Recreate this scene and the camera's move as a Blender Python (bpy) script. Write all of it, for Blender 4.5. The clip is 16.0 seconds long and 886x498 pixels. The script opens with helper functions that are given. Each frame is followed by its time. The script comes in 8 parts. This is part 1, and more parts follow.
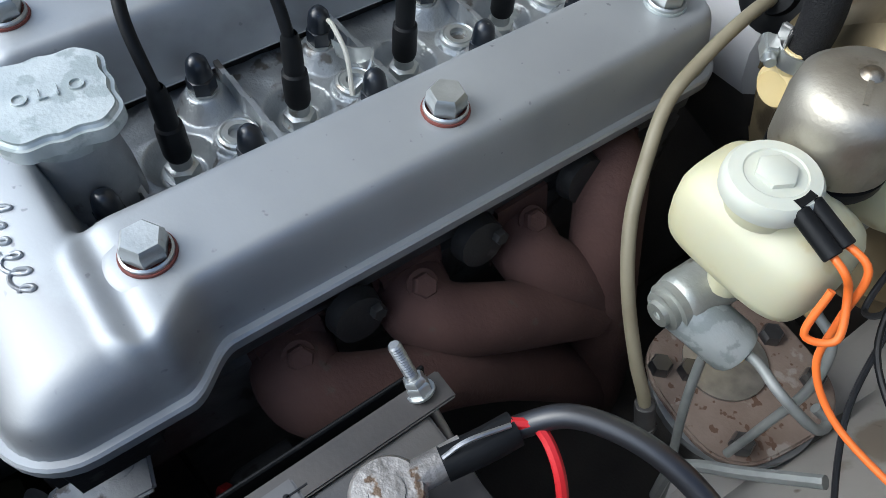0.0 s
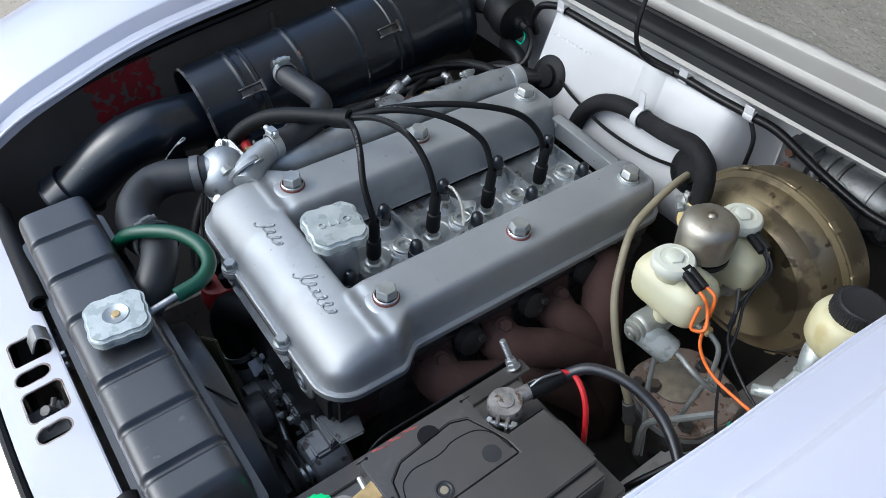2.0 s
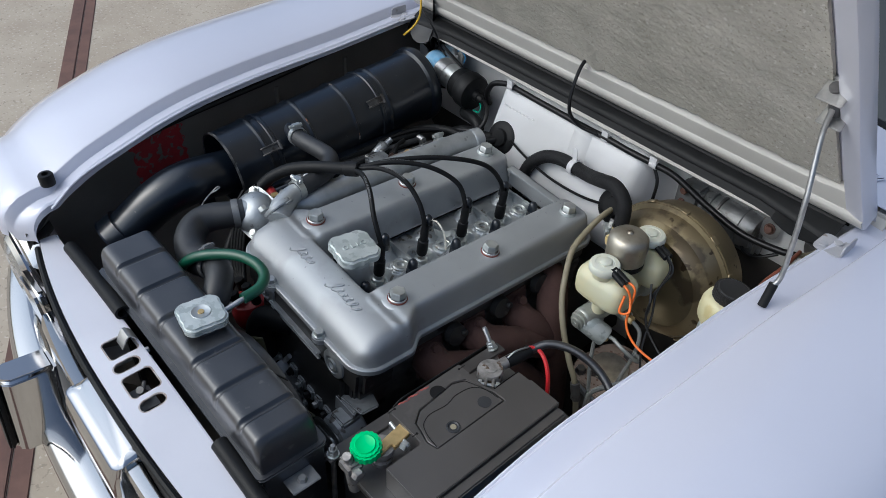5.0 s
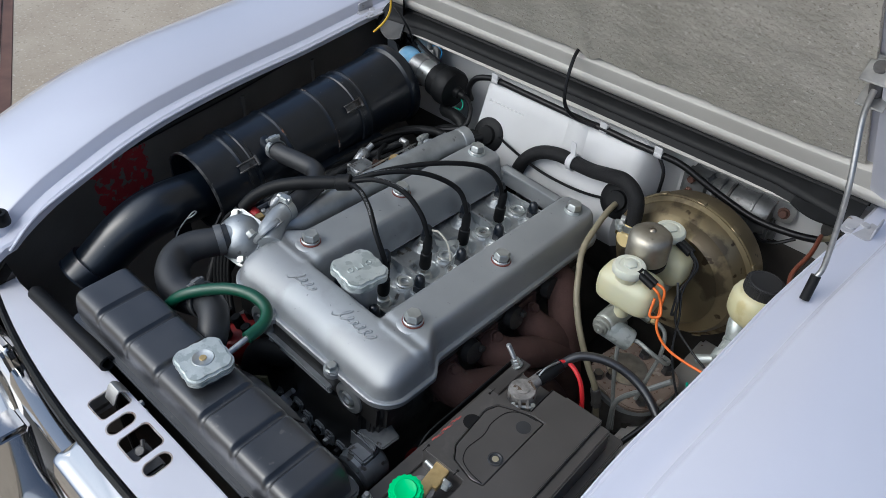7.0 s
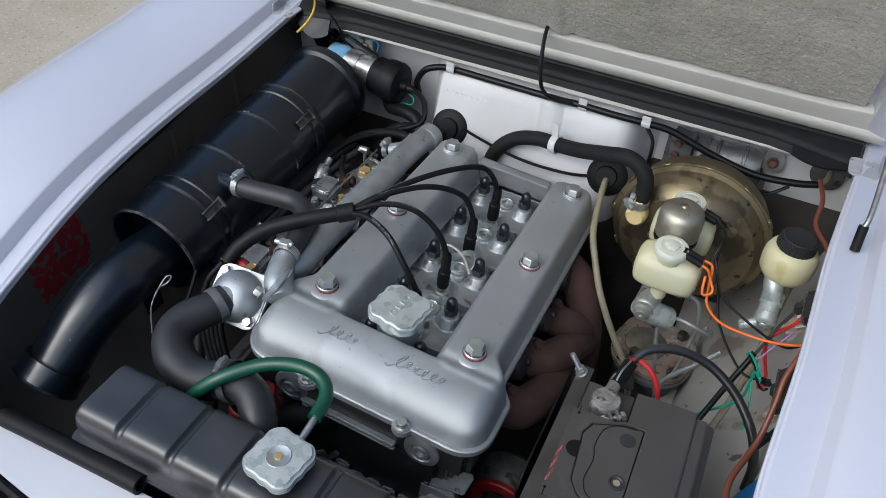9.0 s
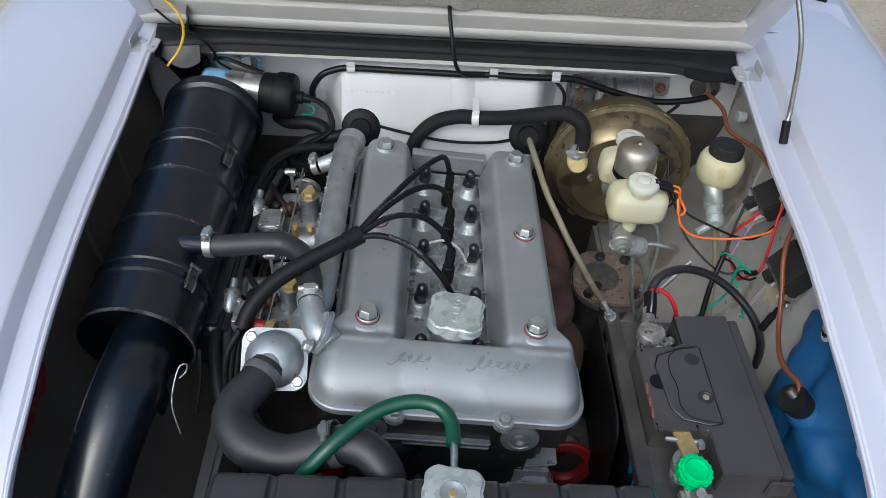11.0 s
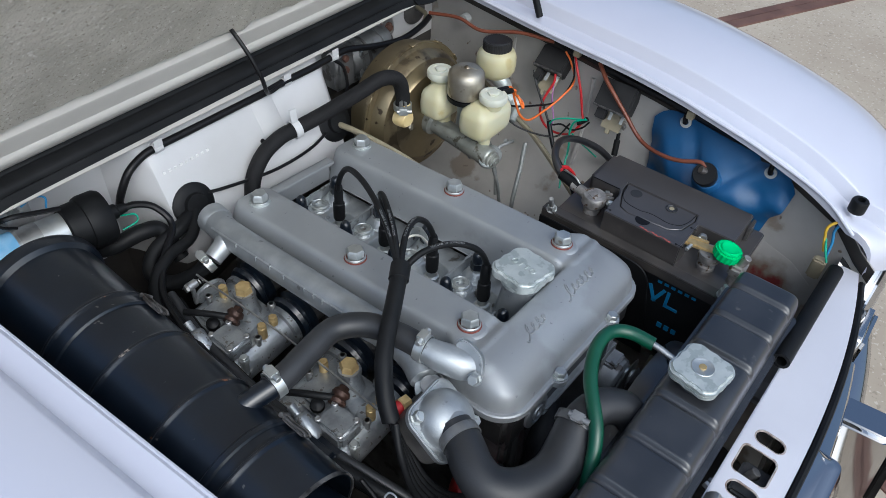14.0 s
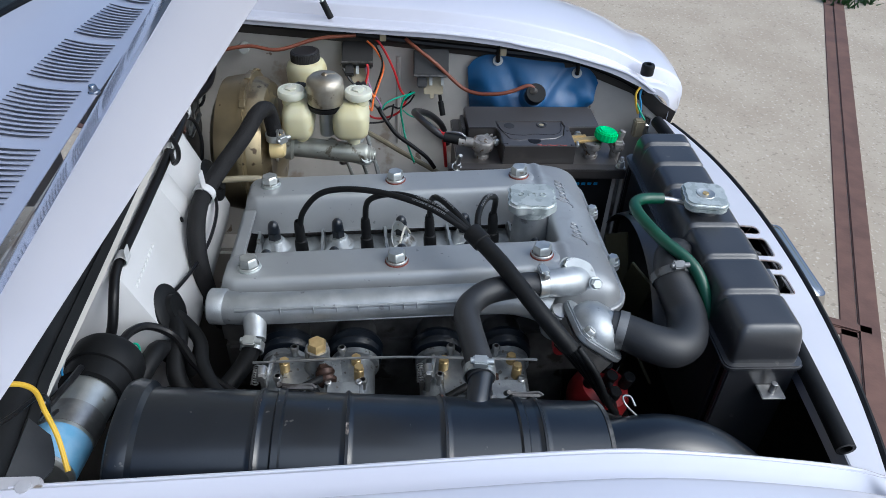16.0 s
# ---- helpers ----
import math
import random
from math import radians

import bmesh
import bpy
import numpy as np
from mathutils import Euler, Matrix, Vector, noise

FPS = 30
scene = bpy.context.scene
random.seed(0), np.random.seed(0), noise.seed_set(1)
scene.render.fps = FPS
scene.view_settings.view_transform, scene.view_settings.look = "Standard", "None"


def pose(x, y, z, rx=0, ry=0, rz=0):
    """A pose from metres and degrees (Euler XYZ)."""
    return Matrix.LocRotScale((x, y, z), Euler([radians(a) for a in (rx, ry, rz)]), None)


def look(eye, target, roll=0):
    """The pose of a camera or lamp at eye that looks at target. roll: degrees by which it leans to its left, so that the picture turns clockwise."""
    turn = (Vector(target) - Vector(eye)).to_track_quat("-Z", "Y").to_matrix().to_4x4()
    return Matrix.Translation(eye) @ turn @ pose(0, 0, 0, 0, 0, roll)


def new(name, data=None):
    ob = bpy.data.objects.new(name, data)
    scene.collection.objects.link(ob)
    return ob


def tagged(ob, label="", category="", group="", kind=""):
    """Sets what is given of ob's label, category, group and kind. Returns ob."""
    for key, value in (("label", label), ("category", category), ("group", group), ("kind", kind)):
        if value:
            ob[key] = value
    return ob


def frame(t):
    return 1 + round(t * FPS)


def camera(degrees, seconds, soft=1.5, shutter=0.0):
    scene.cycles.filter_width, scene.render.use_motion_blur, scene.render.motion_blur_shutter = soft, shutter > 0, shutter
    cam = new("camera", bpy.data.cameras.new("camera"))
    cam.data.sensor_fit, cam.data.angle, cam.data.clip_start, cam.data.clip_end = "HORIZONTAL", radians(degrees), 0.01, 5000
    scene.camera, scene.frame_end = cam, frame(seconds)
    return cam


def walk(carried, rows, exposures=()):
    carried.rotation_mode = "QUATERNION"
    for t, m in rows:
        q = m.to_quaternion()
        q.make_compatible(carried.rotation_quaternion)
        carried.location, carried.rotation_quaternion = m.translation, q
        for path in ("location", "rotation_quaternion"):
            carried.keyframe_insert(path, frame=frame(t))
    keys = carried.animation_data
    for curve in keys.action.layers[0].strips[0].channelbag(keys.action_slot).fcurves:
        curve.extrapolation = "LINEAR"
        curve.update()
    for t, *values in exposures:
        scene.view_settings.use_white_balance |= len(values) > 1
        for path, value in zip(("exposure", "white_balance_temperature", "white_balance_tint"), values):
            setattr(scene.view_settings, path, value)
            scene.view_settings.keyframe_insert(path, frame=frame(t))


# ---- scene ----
cam = camera(61.00, 16.0, soft=0.5)
PATH = [
    (0, (0.3862, -0.0002, 1.158), (-0.5523, 0.6407, -0.4884), -1.67),
    (0.5, (0.411, -0.0654, 1.234), (-0.5848, 0.6244, -0.3573), -1.68),
    (1, (0.4785, -0.1246, 1.295), (-0.5778, 0.6003, -0.2415), -1.71),
    (1.5, (0.5414, -0.1948, 1.365), (-0.5796, 0.5664, -0.1073), -1.67),
    (2, (0.6001, -0.2636, 1.457), (-0.5583, 0.5516, 0.0446), -0.89),
    (2.5, (0.662, -0.3253, 1.531), (-0.5151, 0.544, 0.167), 0.03),
    (3, (0.7157, -0.3742, 1.581), (-0.4604, 0.5499, 0.2524), 1.07),
    (3.5, (0.7486, -0.4229, 1.606), (-0.421, 0.5451, 0.3041), 1.83),
    (4, (0.7588, -0.4582, 1.617), (-0.3988, 0.5379, 0.3262), 2.34),
    (6.5, (0.6656, -0.5048, 1.582), (-0.3858, 0.5981, 0.2864), 2.41),
    (7, (0.6146, -0.5063, 1.579), (-0.3911, 0.6284, 0.2756), 2.11),
    (7.5, (0.5592, -0.505, 1.577), (-0.3841, 0.667, 0.2602), 1.85),
    (8, (0.4977, -0.5101, 1.566), (-0.3578, 0.7138, 0.2351), 1.85),
    (8.5, (0.4136, -0.5336, 1.565), (-0.3292, 0.7448, 0.2187), 2.14),
    (11, (-0.033, -0.6198, 1.571), (0.0244, 0.8217, 0.1868), 3.96),
    (11.5, (-0.1379, -0.6187, 1.573), (0.1169, 0.8088, 0.1946), 4.21),
    (12, (-0.2716, -0.6207, 1.578), (0.1776, 0.7635, 0.2067), 4.23),
    (12.5, (-0.3982, -0.6096, 1.582), (0.2371, 0.7001, 0.2102), 3.95),
    (13, (-0.4754, -0.519, 1.56), (0.3584, 0.6709, 0.185), 4.18),
    (13.5, (-0.5428, -0.4207, 1.562), (0.4631, 0.6218, 0.1831), 3.79),
    (14, (-0.6007, -0.3233, 1.549), (0.565, 0.5321, 0.1674), 3.76),
    (14.5, (-0.6697, -0.2209, 1.542), (0.6352, 0.4219, 0.1702), 3.71),
    (15, (-0.7331, -0.1012, 1.533), (0.6881, 0.2985, 0.1841), 3.75),
    (15.5, (-0.7787, 0.0279, 1.502), (0.7274, 0.16, 0.1932), 3.67),
    (16, (-0.8537, 0.2003, 1.468), (0.705, 0.0551, 0.2244), 3.31),
]
walk(cam, [(t, look(eye, target, roll)) for t, eye, target, roll in PATH],
     exposures=[(0, 0.1, 5200, 3), (1.5, 0.07, 5150, 4), (3.2, -0.46, 5320, 4), (8, -0.44, 5340, 4), (11, -0.37, 5350, 4), (12.5, -0.34, 5220, 4), (14.5, -0.3, 5250, 4), (16, -0.17, 5150, 4)])

# ---- world, sun, exposure ----
world = bpy.data.worlds.new("overcast_sky")
scene.world = world
world.use_nodes = True
wn = world.node_tree.nodes
sky = wn.new("ShaderNodeTexSky")
sky.sky_type = "NISHITA"
sky.sun_disc = False
sky.sun_elevation, sky.sun_rotation = radians(44), radians(207)
sky.air_density, sky.dust_density, sky.ozone_density = 0.9, 8.0, 0.5
wn["Background"].inputs["Strength"].default_value = 0.175
world.node_tree.links.new(sky.outputs[0], wn["Background"].inputs["Color"])
sun = new("sun", bpy.data.lights.new("sun", "SUN"))
sun.data.energy, sun.data.angle, sun.data.color = 1.15, radians(95), (1.0, 0.98, 0.95)
sun.matrix_world = look((-1.31, -2.56, 2.78), (0, 0, 0))


# ---- materials ----
def mat(name, c1, c2=None, rough=0.5, metal=0.0, scale=12.0, fine=180.0, bump=0.15, coat=0.0, spot=None, spot_at=0.62,
        spot_scale=40.0, rvar=0.12, spec=0.5, trans=0.0, sss=0.0, grit=None, grit_at=0.7, grit_scale=300.0, coat_rough=0.06):
    """A procedural material: two colours mixed by a broad noise, fine relief, gloss that varies, optional specks of a third colour."""
    m = bpy.data.materials.new(name)
    m.use_nodes = True
    n, link = m.node_tree.nodes, m.node_tree.links.new
    b = n["Principled BSDF"]
    co = n.new("ShaderNodeTexCoord")
    big = n.new("ShaderNodeTexNoise")
    big.inputs["Scale"].default_value, big.inputs["Detail"].default_value = scale, 6
    small = n.new("ShaderNodeTexNoise")
    small.inputs["Scale"].default_value, small.inputs["Detail"].default_value = fine, 4
    for t in (big, small):
        link(co.outputs["Object"], t.inputs["Vector"])
    ramp = n.new("ShaderNodeValToRGB")
    ramp.color_ramp.elements[0].position, ramp.color_ramp.elements[1].position = 0.35, 0.68
    ramp.color_ramp.elements[0].color = (*c1, 1)
    ramp.color_ramp.elements[1].color = (*(c2 or c1), 1)
    link(big.outputs["Fac"], ramp.inputs["Fac"])
    col = ramp.outputs["Color"]
    if spot:
        third = n.new("ShaderNodeTexNoise")
        third.inputs["Scale"].default_value, third.inputs["Detail"].default_value = spot_scale, 8
        link(co.outputs["Object"], third.inputs["Vector"])
        cut = n.new("ShaderNodeValToRGB")
        cut.color_ramp.elements[0].position, cut.color_ramp.elements[1].position = spot_at, spot_at + 0.05
        link(third.outputs["Fac"], cut.inputs["Fac"])
        mix = n.new("ShaderNodeMix")
        mix.data_type = "RGBA"
        link(cut.outputs["Color"], mix.inputs["Factor"])
        link(col, mix.inputs["A"])
        mix.inputs["B"].default_value = (*spot, 1)
        col = mix.outputs["Result"]
    if grit:
        fourth = n.new("ShaderNodeTexNoise")
        fourth.inputs["Scale"].default_value, fourth.inputs["Detail"].default_value = grit_scale, 2
        link(co.outputs["Object"], fourth.inputs["Vector"])
        cut = n.new("ShaderNodeValToRGB")
        cut.color_ramp.elements[0].position, cut.color_ramp.elements[1].position = grit_at, grit_at + 0.04
        link(fourth.outputs["Fac"], cut.inputs["Fac"])
        mix = n.new("ShaderNodeMix")
        mix.data_type = "RGBA"
        link(cut.outputs["Color"], mix.inputs["Factor"])
        link(col, mix.inputs["A"])
        mix.inputs["B"].default_value = (*grit, 1)
        col = mix.outputs["Result"]
    link(col, b.inputs["Base Color"])
    span = n.new("ShaderNodeMapRange")
    span.inputs["To Min"].default_value, span.inputs["To Max"].default_value = max(0.02, rough - rvar), min(1, rough + rvar)
    link(big.outputs["Fac"], span.inputs["Value"])
    link(span.outputs["Result"], b.inputs["Roughness"])
    if bump:
        bp = n.new("ShaderNodeBump")
        bp.inputs["Strength"].default_value, bp.inputs["Distance"].default_value = bump, 0.001
        link(small.outputs["Fac"], bp.inputs["Height"])
        link(bp.outputs["Normal"], b.inputs["Normal"])
    b.inputs["Metallic"].default_value = metal
    b.inputs["Specular IOR Level"].default_value = spec
    b.inputs["Coat Weight"].default_value, b.inputs["Coat Roughness"].default_value = coat, coat_rough
    b.inputs["Transmission Weight"].default_value = trans
    if sss:
        b.inputs["Subsurface Weight"].default_value = sss
        b.inputs["Subsurface Radius"].default_value = (0.02, 0.016, 0.01)
        b.inputs["Subsurface Scale"].default_value = 0.3
    return m


PAINT = mat("pale_lilac_paint", (0.55, 0.56, 0.645), (0.58, 0.59, 0.675), rough=0.3, scale=3, fine=400, bump=0.01, coat=1.0, rvar=0.05)
PAINT_BAY = mat("bay_paint_dusty_white", (0.50, 0.485, 0.46), (0.37, 0.355, 0.33), rough=0.5, scale=9, fine=250, bump=0.05, spot=(0.29, 0.25, 0.205), spot_at=0.60, spot_scale=11, grit=(0.17, 0.13, 0.10), grit_at=0.70, grit_scale=45)
PAINT_WHITE = mat("firewall_white_paint", (0.57, 0.57, 0.58), (0.50, 0.50, 0.50), rough=0.35, scale=7, fine=300, bump=0.03, coat=0.2, spot=(0.42, 0.40, 0.37), spot_at=0.70, spot_scale=16)
PAINT_HOODIN = mat("hood_inner_paint", (0.49, 0.475, 0.44), (0.43, 0.415, 0.385), rough=0.45, scale=8, fine=300, bump=0.03, spot=(0.22, 0.14, 0.09), spot_at=0.73, spot_scale=30)
PAINT_PANEL = mat("front_panel_paint", (0.56, 0.56, 0.615), (0.60, 0.60, 0.655), rough=0.35, scale=6, fine=300, bump=0.02, coat=0.3, spot=(0.25, 0.18, 0.13), spot_at=0.75, spot_scale=25)
PUMPCAST = mat("dull_grey_casting", (0.30, 0.31, 0.32), (0.42, 0.43, 0.44), rough=0.5, metal=0.4, scale=40, fine=400, bump=0.25, spot=(0.12, 0.11, 0.10), spot_at=0.62, spot_scale=50)
CABLEGLOSS = mat("glossy_black_cable", (0.014, 0.014, 0.016), (0.022, 0.022, 0.025), rough=0.36, scale=25, fine=300, bump=0.05, spec=0.6, coat=0.5, coat_rough=0.25)
HINGEGREY = mat("grey_hinge_paint", (0.36, 0.36, 0.385), (0.44, 0.44, 0.47), rough=0.4, scale=30, fine=300, bump=0.08, spot=(0.2, 0.17, 0.14), spot_at=0.66, spot_scale=60)
# dark undercoat, also the colour for shade painted under the lip and behind the servo
UNDERCOAT_SHADE = mat("undercoat_and_shade", (0.030, 0.027, 0.025), (0.062, 0.056, 0.050), rough=0.82, scale=10, bump=0.3, fine=300)
PAD = mat("hood_sound_pad", (0.40, 0.378, 0.322), (0.50, 0.472, 0.41), rough=0.95, scale=16, fine=300, bump=1.0, spot=(0.58, 0.56, 0.51), spot_at=0.61, spot_scale=170, grit=(0.29, 0.265, 0.22), grit_at=0.62, grit_scale=260)
SILVER = mat("silver_cast_cover", (0.375, 0.39, 0.404), (0.435, 0.452, 0.465), rough=0.55, metal=0.65, scale=11, fine=500, bump=0.06, rvar=0.08, spot=(0.335, 0.345, 0.355), spot_at=0.57, spot_scale=7, grit=(0.27, 0.28, 0.29), grit_at=0.71, grit_scale=120)
CAST = mat("raw_cast_aluminium", (0.36, 0.38, 0.395), (0.48, 0.50, 0.515), rough=0.49, metal=0.78, scale=40, fine=500, bump=0.2, rvar=0.12, spot=(0.26, 0.265, 0.27), spot_at=0.66, spot_scale=60)
CARBCAST = mat("grimy_carburettor_metal", (0.27, 0.285, 0.30), (0.44, 0.46, 0.475), rough=0.4, metal=0.75, scale=60, fine=420, bump=0.35, spot=(0.19, 0.18, 0.17), spot_at=0.60, spot_scale=120)
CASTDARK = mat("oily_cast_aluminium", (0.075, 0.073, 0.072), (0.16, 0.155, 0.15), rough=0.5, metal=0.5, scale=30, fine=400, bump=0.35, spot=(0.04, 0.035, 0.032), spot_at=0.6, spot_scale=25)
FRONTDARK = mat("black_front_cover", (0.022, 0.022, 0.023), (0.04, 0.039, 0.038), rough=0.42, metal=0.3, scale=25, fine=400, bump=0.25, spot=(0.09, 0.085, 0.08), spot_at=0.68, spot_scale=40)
HEADCAST = mat("head_casting", (0.36, 0.38, 0.395), (0.50, 0.525, 0.54), rough=0.4, metal=0.72, scale=30, fine=380, bump=0.55, spot=(0.17, 0.16, 0.145), spot_at=0.62, spot_scale=34)
WINGBROWN = mat("brown_grey_wing", (0.142, 0.126, 0.108), (0.20, 0.178, 0.153), rough=0.8, scale=7, bump=0.25, fine=300, spot=(0.165, 0.146, 0.128), spot_at=0.7, spot_scale=12)
ZINC = mat("zinc_plated_steel", (0.46, 0.48, 0.475), (0.58, 0.60, 0.59), rough=0.36, metal=0.8, scale=60, fine=500, bump=0.15, spot=(0.34, 0.32, 0.28), spot_at=0.66, spot_scale=70)
STEEL = mat("worn_grey_steel", (0.34, 0.34, 0.34), (0.5, 0.5, 0.49), rough=0.4, metal=0.9, scale=70, fine=500, bump=0.15, spot=(0.2, 0.12, 0.08), spot_at=0.7, spot_scale=80)
OLIVECAST = mat("olive_tarnished_casting", (0.30, 0.31, 0.275), (0.42, 0.43, 0.39), rough=0.4, metal=0.6, scale=40, fine=400, bump=0.25, spot=(0.13, 0.12, 0.09), spot_at=0.62, spot_scale=35)
CREAM = mat("cream_plastic_valve", (0.68, 0.55, 0.28), (0.60, 0.47, 0.22), rough=0.42, scale=25, bump=0.08, sss=0.15)
CAPGREY = mat("grey_zinc_cap", (0.47, 0.51, 0.50), (0.60, 0.635, 0.62), rough=0.45, metal=0.5, scale=42, fine=400, bump=0.25, spot=(0.40, 0.44, 0.43), spot_at=0.53, spot_scale=70)
CHROME = mat("chrome", (0.57, 0.565, 0.56), rough=0.09, metal=1.0, bump=0.0, rvar=0.03)
BRASS = mat("brass", (0.66, 0.50, 0.24), (0.50, 0.36, 0.16), rough=0.38, metal=0.65, scale=80, fine=500, bump=0.15)
GOLDZINC = mat("yellow_passivated_steel", (0.34, 0.28, 0.16), (0.22, 0.18, 0.115), rough=0.38, metal=0.85, scale=10, fine=400, bump=0.14, spot=(0.13, 0.105, 0.07), spot_at=0.57, spot_scale=14, grit=(0.08, 0.06, 0.04), grit_at=0.68, grit_scale=45)
CANMETAL = mat("tarnished_can", (0.30, 0.27, 0.22), (0.46, 0.43, 0.36), rough=0.42, metal=0.85, scale=28, fine=400, bump=0.25, rvar=0.16, spot=(0.17, 0.14, 0.10), spot_at=0.60, spot_scale=40)
BLACKGLOSS = mat("black_gloss_enamel", (0.003, 0.0055, 0.0105), (0.0055, 0.009, 0.0155), rough=0.33, scale=20, fine=140, bump=0.12, rvar=0.08, spec=0.5, coat=0.5, coat_rough=0.15, spot=(0.04, 0.042, 0.045), spot_at=0.72, spot_scale=55, grit=(0.09, 0.085, 0.08), grit_at=0.735, grit_scale=110)
WORNBEAD = mat("worn_black_bead", (0.006, 0.008, 0.012), (0.012, 0.013, 0.016), rough=0.36, scale=30, fine=200, bump=0.15, spot=(0.30, 0.26, 0.23), spot_at=0.60, spot_scale=42, grit=(0.20, 0.09, 0.05), grit_at=0.66, grit_scale=60)
BLACKBOX = mat("matt_black_plastic", (0.012, 0.012, 0.013), (0.02, 0.02, 0.021), rough=0.5, scale=20, fine=400, bump=0.12)
BLACKSCUFF = mat("scuffed_black_edge", (0.015, 0.016, 0.018), (0.16, 0.155, 0.15), rough=0.45, metal=0.3, scale=75, fine=300, bump=0.15)
RUBBER = mat("black_rubber", (0.006, 0.0065, 0.0072), (0.011, 0.0115, 0.0125), rough=0.5, scale=30, fine=350, bump=0.12, spec=0.2)
RUBBERGREY = mat("dusty_rubber_hose", (0.018, 0.019, 0.021), (0.031, 0.032, 0.035), rough=0.46, scale=18, fine=350, bump=0.12, spec=0.5)
BRAID = mat("braided_black_hose", (0.006, 0.006, 0.007), (0.012, 0.012, 0.013), rough=0.7, scale=40, fine=900, bump=0.9, spec=0.3)
PLASTIC = mat("black_plastic", (0.037, 0.0335, 0.0318), (0.052, 0.047, 0.0445), rough=0.43, scale=14, fine=500, bump=0.12, spec=0.8, coat=1.0, coat_rough=0.3, spot=(0.064, 0.057, 0.054), spot_at=0.62, spot_scale=20)
TANK = mat("black_painted_brass_tank", (0.016, 0.017, 0.020), (0.028, 0.029, 0.033), rough=0.36, scale=20, fine=200, bump=0.12, spec=0.6, coat=0.9, coat_rough=0.34, spot=(0.22, 0.11, 0.045), spot_at=0.755, spot_scale=45, rvar=0.14, grit=(0.07, 0.068, 0.066), grit_at=0.70, grit_scale=60)
RUST = mat("rusty_manifold", (0.060, 0.029, 0.024), (0.085, 0.045, 0.037), rough=0.88, scale=25, fine=300, bump=0.5, spot=(0.075, 0.052, 0.043), spot_at=0.66, spot_scale=50)
RUSTPLATE = mat("weathered_steering_plate", (0.19, 0.140, 0.112), (0.26, 0.21, 0.175), rough=0.78, scale=26, fine=300, bump=0.5, spot=(0.31, 0.275, 0.245), spot_at=0.60, spot_scale=50, grit=(0.12, 0.07, 0.045), grit_at=0.62, grit_scale=110)
RESIN = mat("cream_translucent_plastic", (0.55, 0.545, 0.40), (0.56, 0.52, 0.31), rough=0.4, scale=14, fine=300, bump=0.05, sss=0.35, spot=(0.48, 0.42, 0.22), spot_at=0.60, spot_scale=18)
RESINCAP = mat("ivory_plastic_cap", (0.60, 0.61, 0.52), (0.53, 0.54, 0.46), rough=0.45, scale=20, bump=0.08, sss=0.2)
BLUEVINYL = mat("blue_vinyl", (0.012, 0.072, 0.19), (0.020, 0.10, 0.26), rough=0.42, scale=9, fine=200, bump=0.1, spec=0.6)
GREENHOSE = mat("green_hose", (0.005, 0.055, 0.028), (0.008, 0.072, 0.038), rough=0.33, scale=20, bump=0.05, spec=0.6)
GREENPLASTIC = mat("green_plastic", (0.01, 0.52, 0.14), (0.015, 0.58, 0.17), rough=0.4, scale=20, bump=0.05)
RED = mat("red_paint", (0.33, 0.018, 0.02), (0.23, 0.014, 0.015), rough=0.45, scale=30, bump=0.1)
REDFADED = mat("flaking_red_sticker", (0.36, 0.025, 0.032), (0.27, 0.025, 0.03), rough=0.7, scale=30, bump=0.3, spot=(0.15, 0.13, 0.112), spot_at=0.545, spot_scale=75)
FIBRE = mat("red_fibre_washer", (0.20, 0.055, 0.04), (0.14, 0.045, 0.035), rough=0.7, scale=90)
TUBEBEIGE = mat("olive_beige_sheath", (0.30, 0.27, 0.19), (0.24, 0.21, 0.14), rough=0.5, scale=30, bump=0.1)
TUBEGREY = mat("grey_plated_pipe", (0.19, 0.20, 0.195), (0.28, 0.29, 0.28), rough=0.45, metal=0.3, scale=40, bump=0.1)
ORANGE = mat("orange_wire", (0.75, 0.16, 0.02), rough=0.45)
WIRERED = mat("red_wire", (0.5, 0.015, 0.02), rough=0.45)
WIREBROWN = mat("brown_hose", (0.15, 0.045, 0.025), (0.20, 0.065, 0.035), rough=0.4)
WIREGREEN = mat("green_wire", (0.02, 0.33, 0.2), rough=0.45)
WIREBLUE = mat("blue_wire", (0.04, 0.2, 0.42), rough=0.45)
WIREVIOLET = mat("violet_wire", (0.32, 0.14, 0.34), rough=0.45)
WIREYELLOW = mat("yellow_wire", (0.62, 0.40, 0.03), rough=0.45)
WIREBLACK = mat("black_wire", (0.006, 0.006, 0.007), rough=0.36, spec=0.28)
WIREWHITE = mat("ivory_wire", (0.6, 0.58, 0.5), rough=0.5)
BLUETAPE = mat("blue_tape", (0.18, 0.42, 0.68), (0.3, 0.52, 0.75), rough=0.6, scale=60)
LABELBLUE = mat("blue_print", (0.05, 0.33, 0.66), rough=0.5)
MOTORZINC = mat("motor_zinc", (0.15, 0.153, 0.155), (0.23, 0.234, 0.236), rough=0.46, metal=0.6, scale=40, fine=400, bump=0.3, spot=(0.09, 0.086, 0.08), spot_at=0.58, spot_scale=30)
INKDIM = mat("faded_print", (0.17, 0.175, 0.18), rough=0.6)
INKPALE = mat("pale_print", (0.4, 0.42, 0.42), rough=0.6)
EMBOSS = mat("stamped_mark", (0.74, 0.74, 0.74), (0.70, 0.70, 0.69), rough=0.38)
LENS = mat("clear_glass", (0.9, 0.92, 0.92), rough=0.03, trans=0.9, bump=0.0, rvar=0.01)
GLASSDARK = mat("dark_screen_glass", (0.02, 0.025, 0.025), rough=0.04, bump=0.0, rvar=0.01)
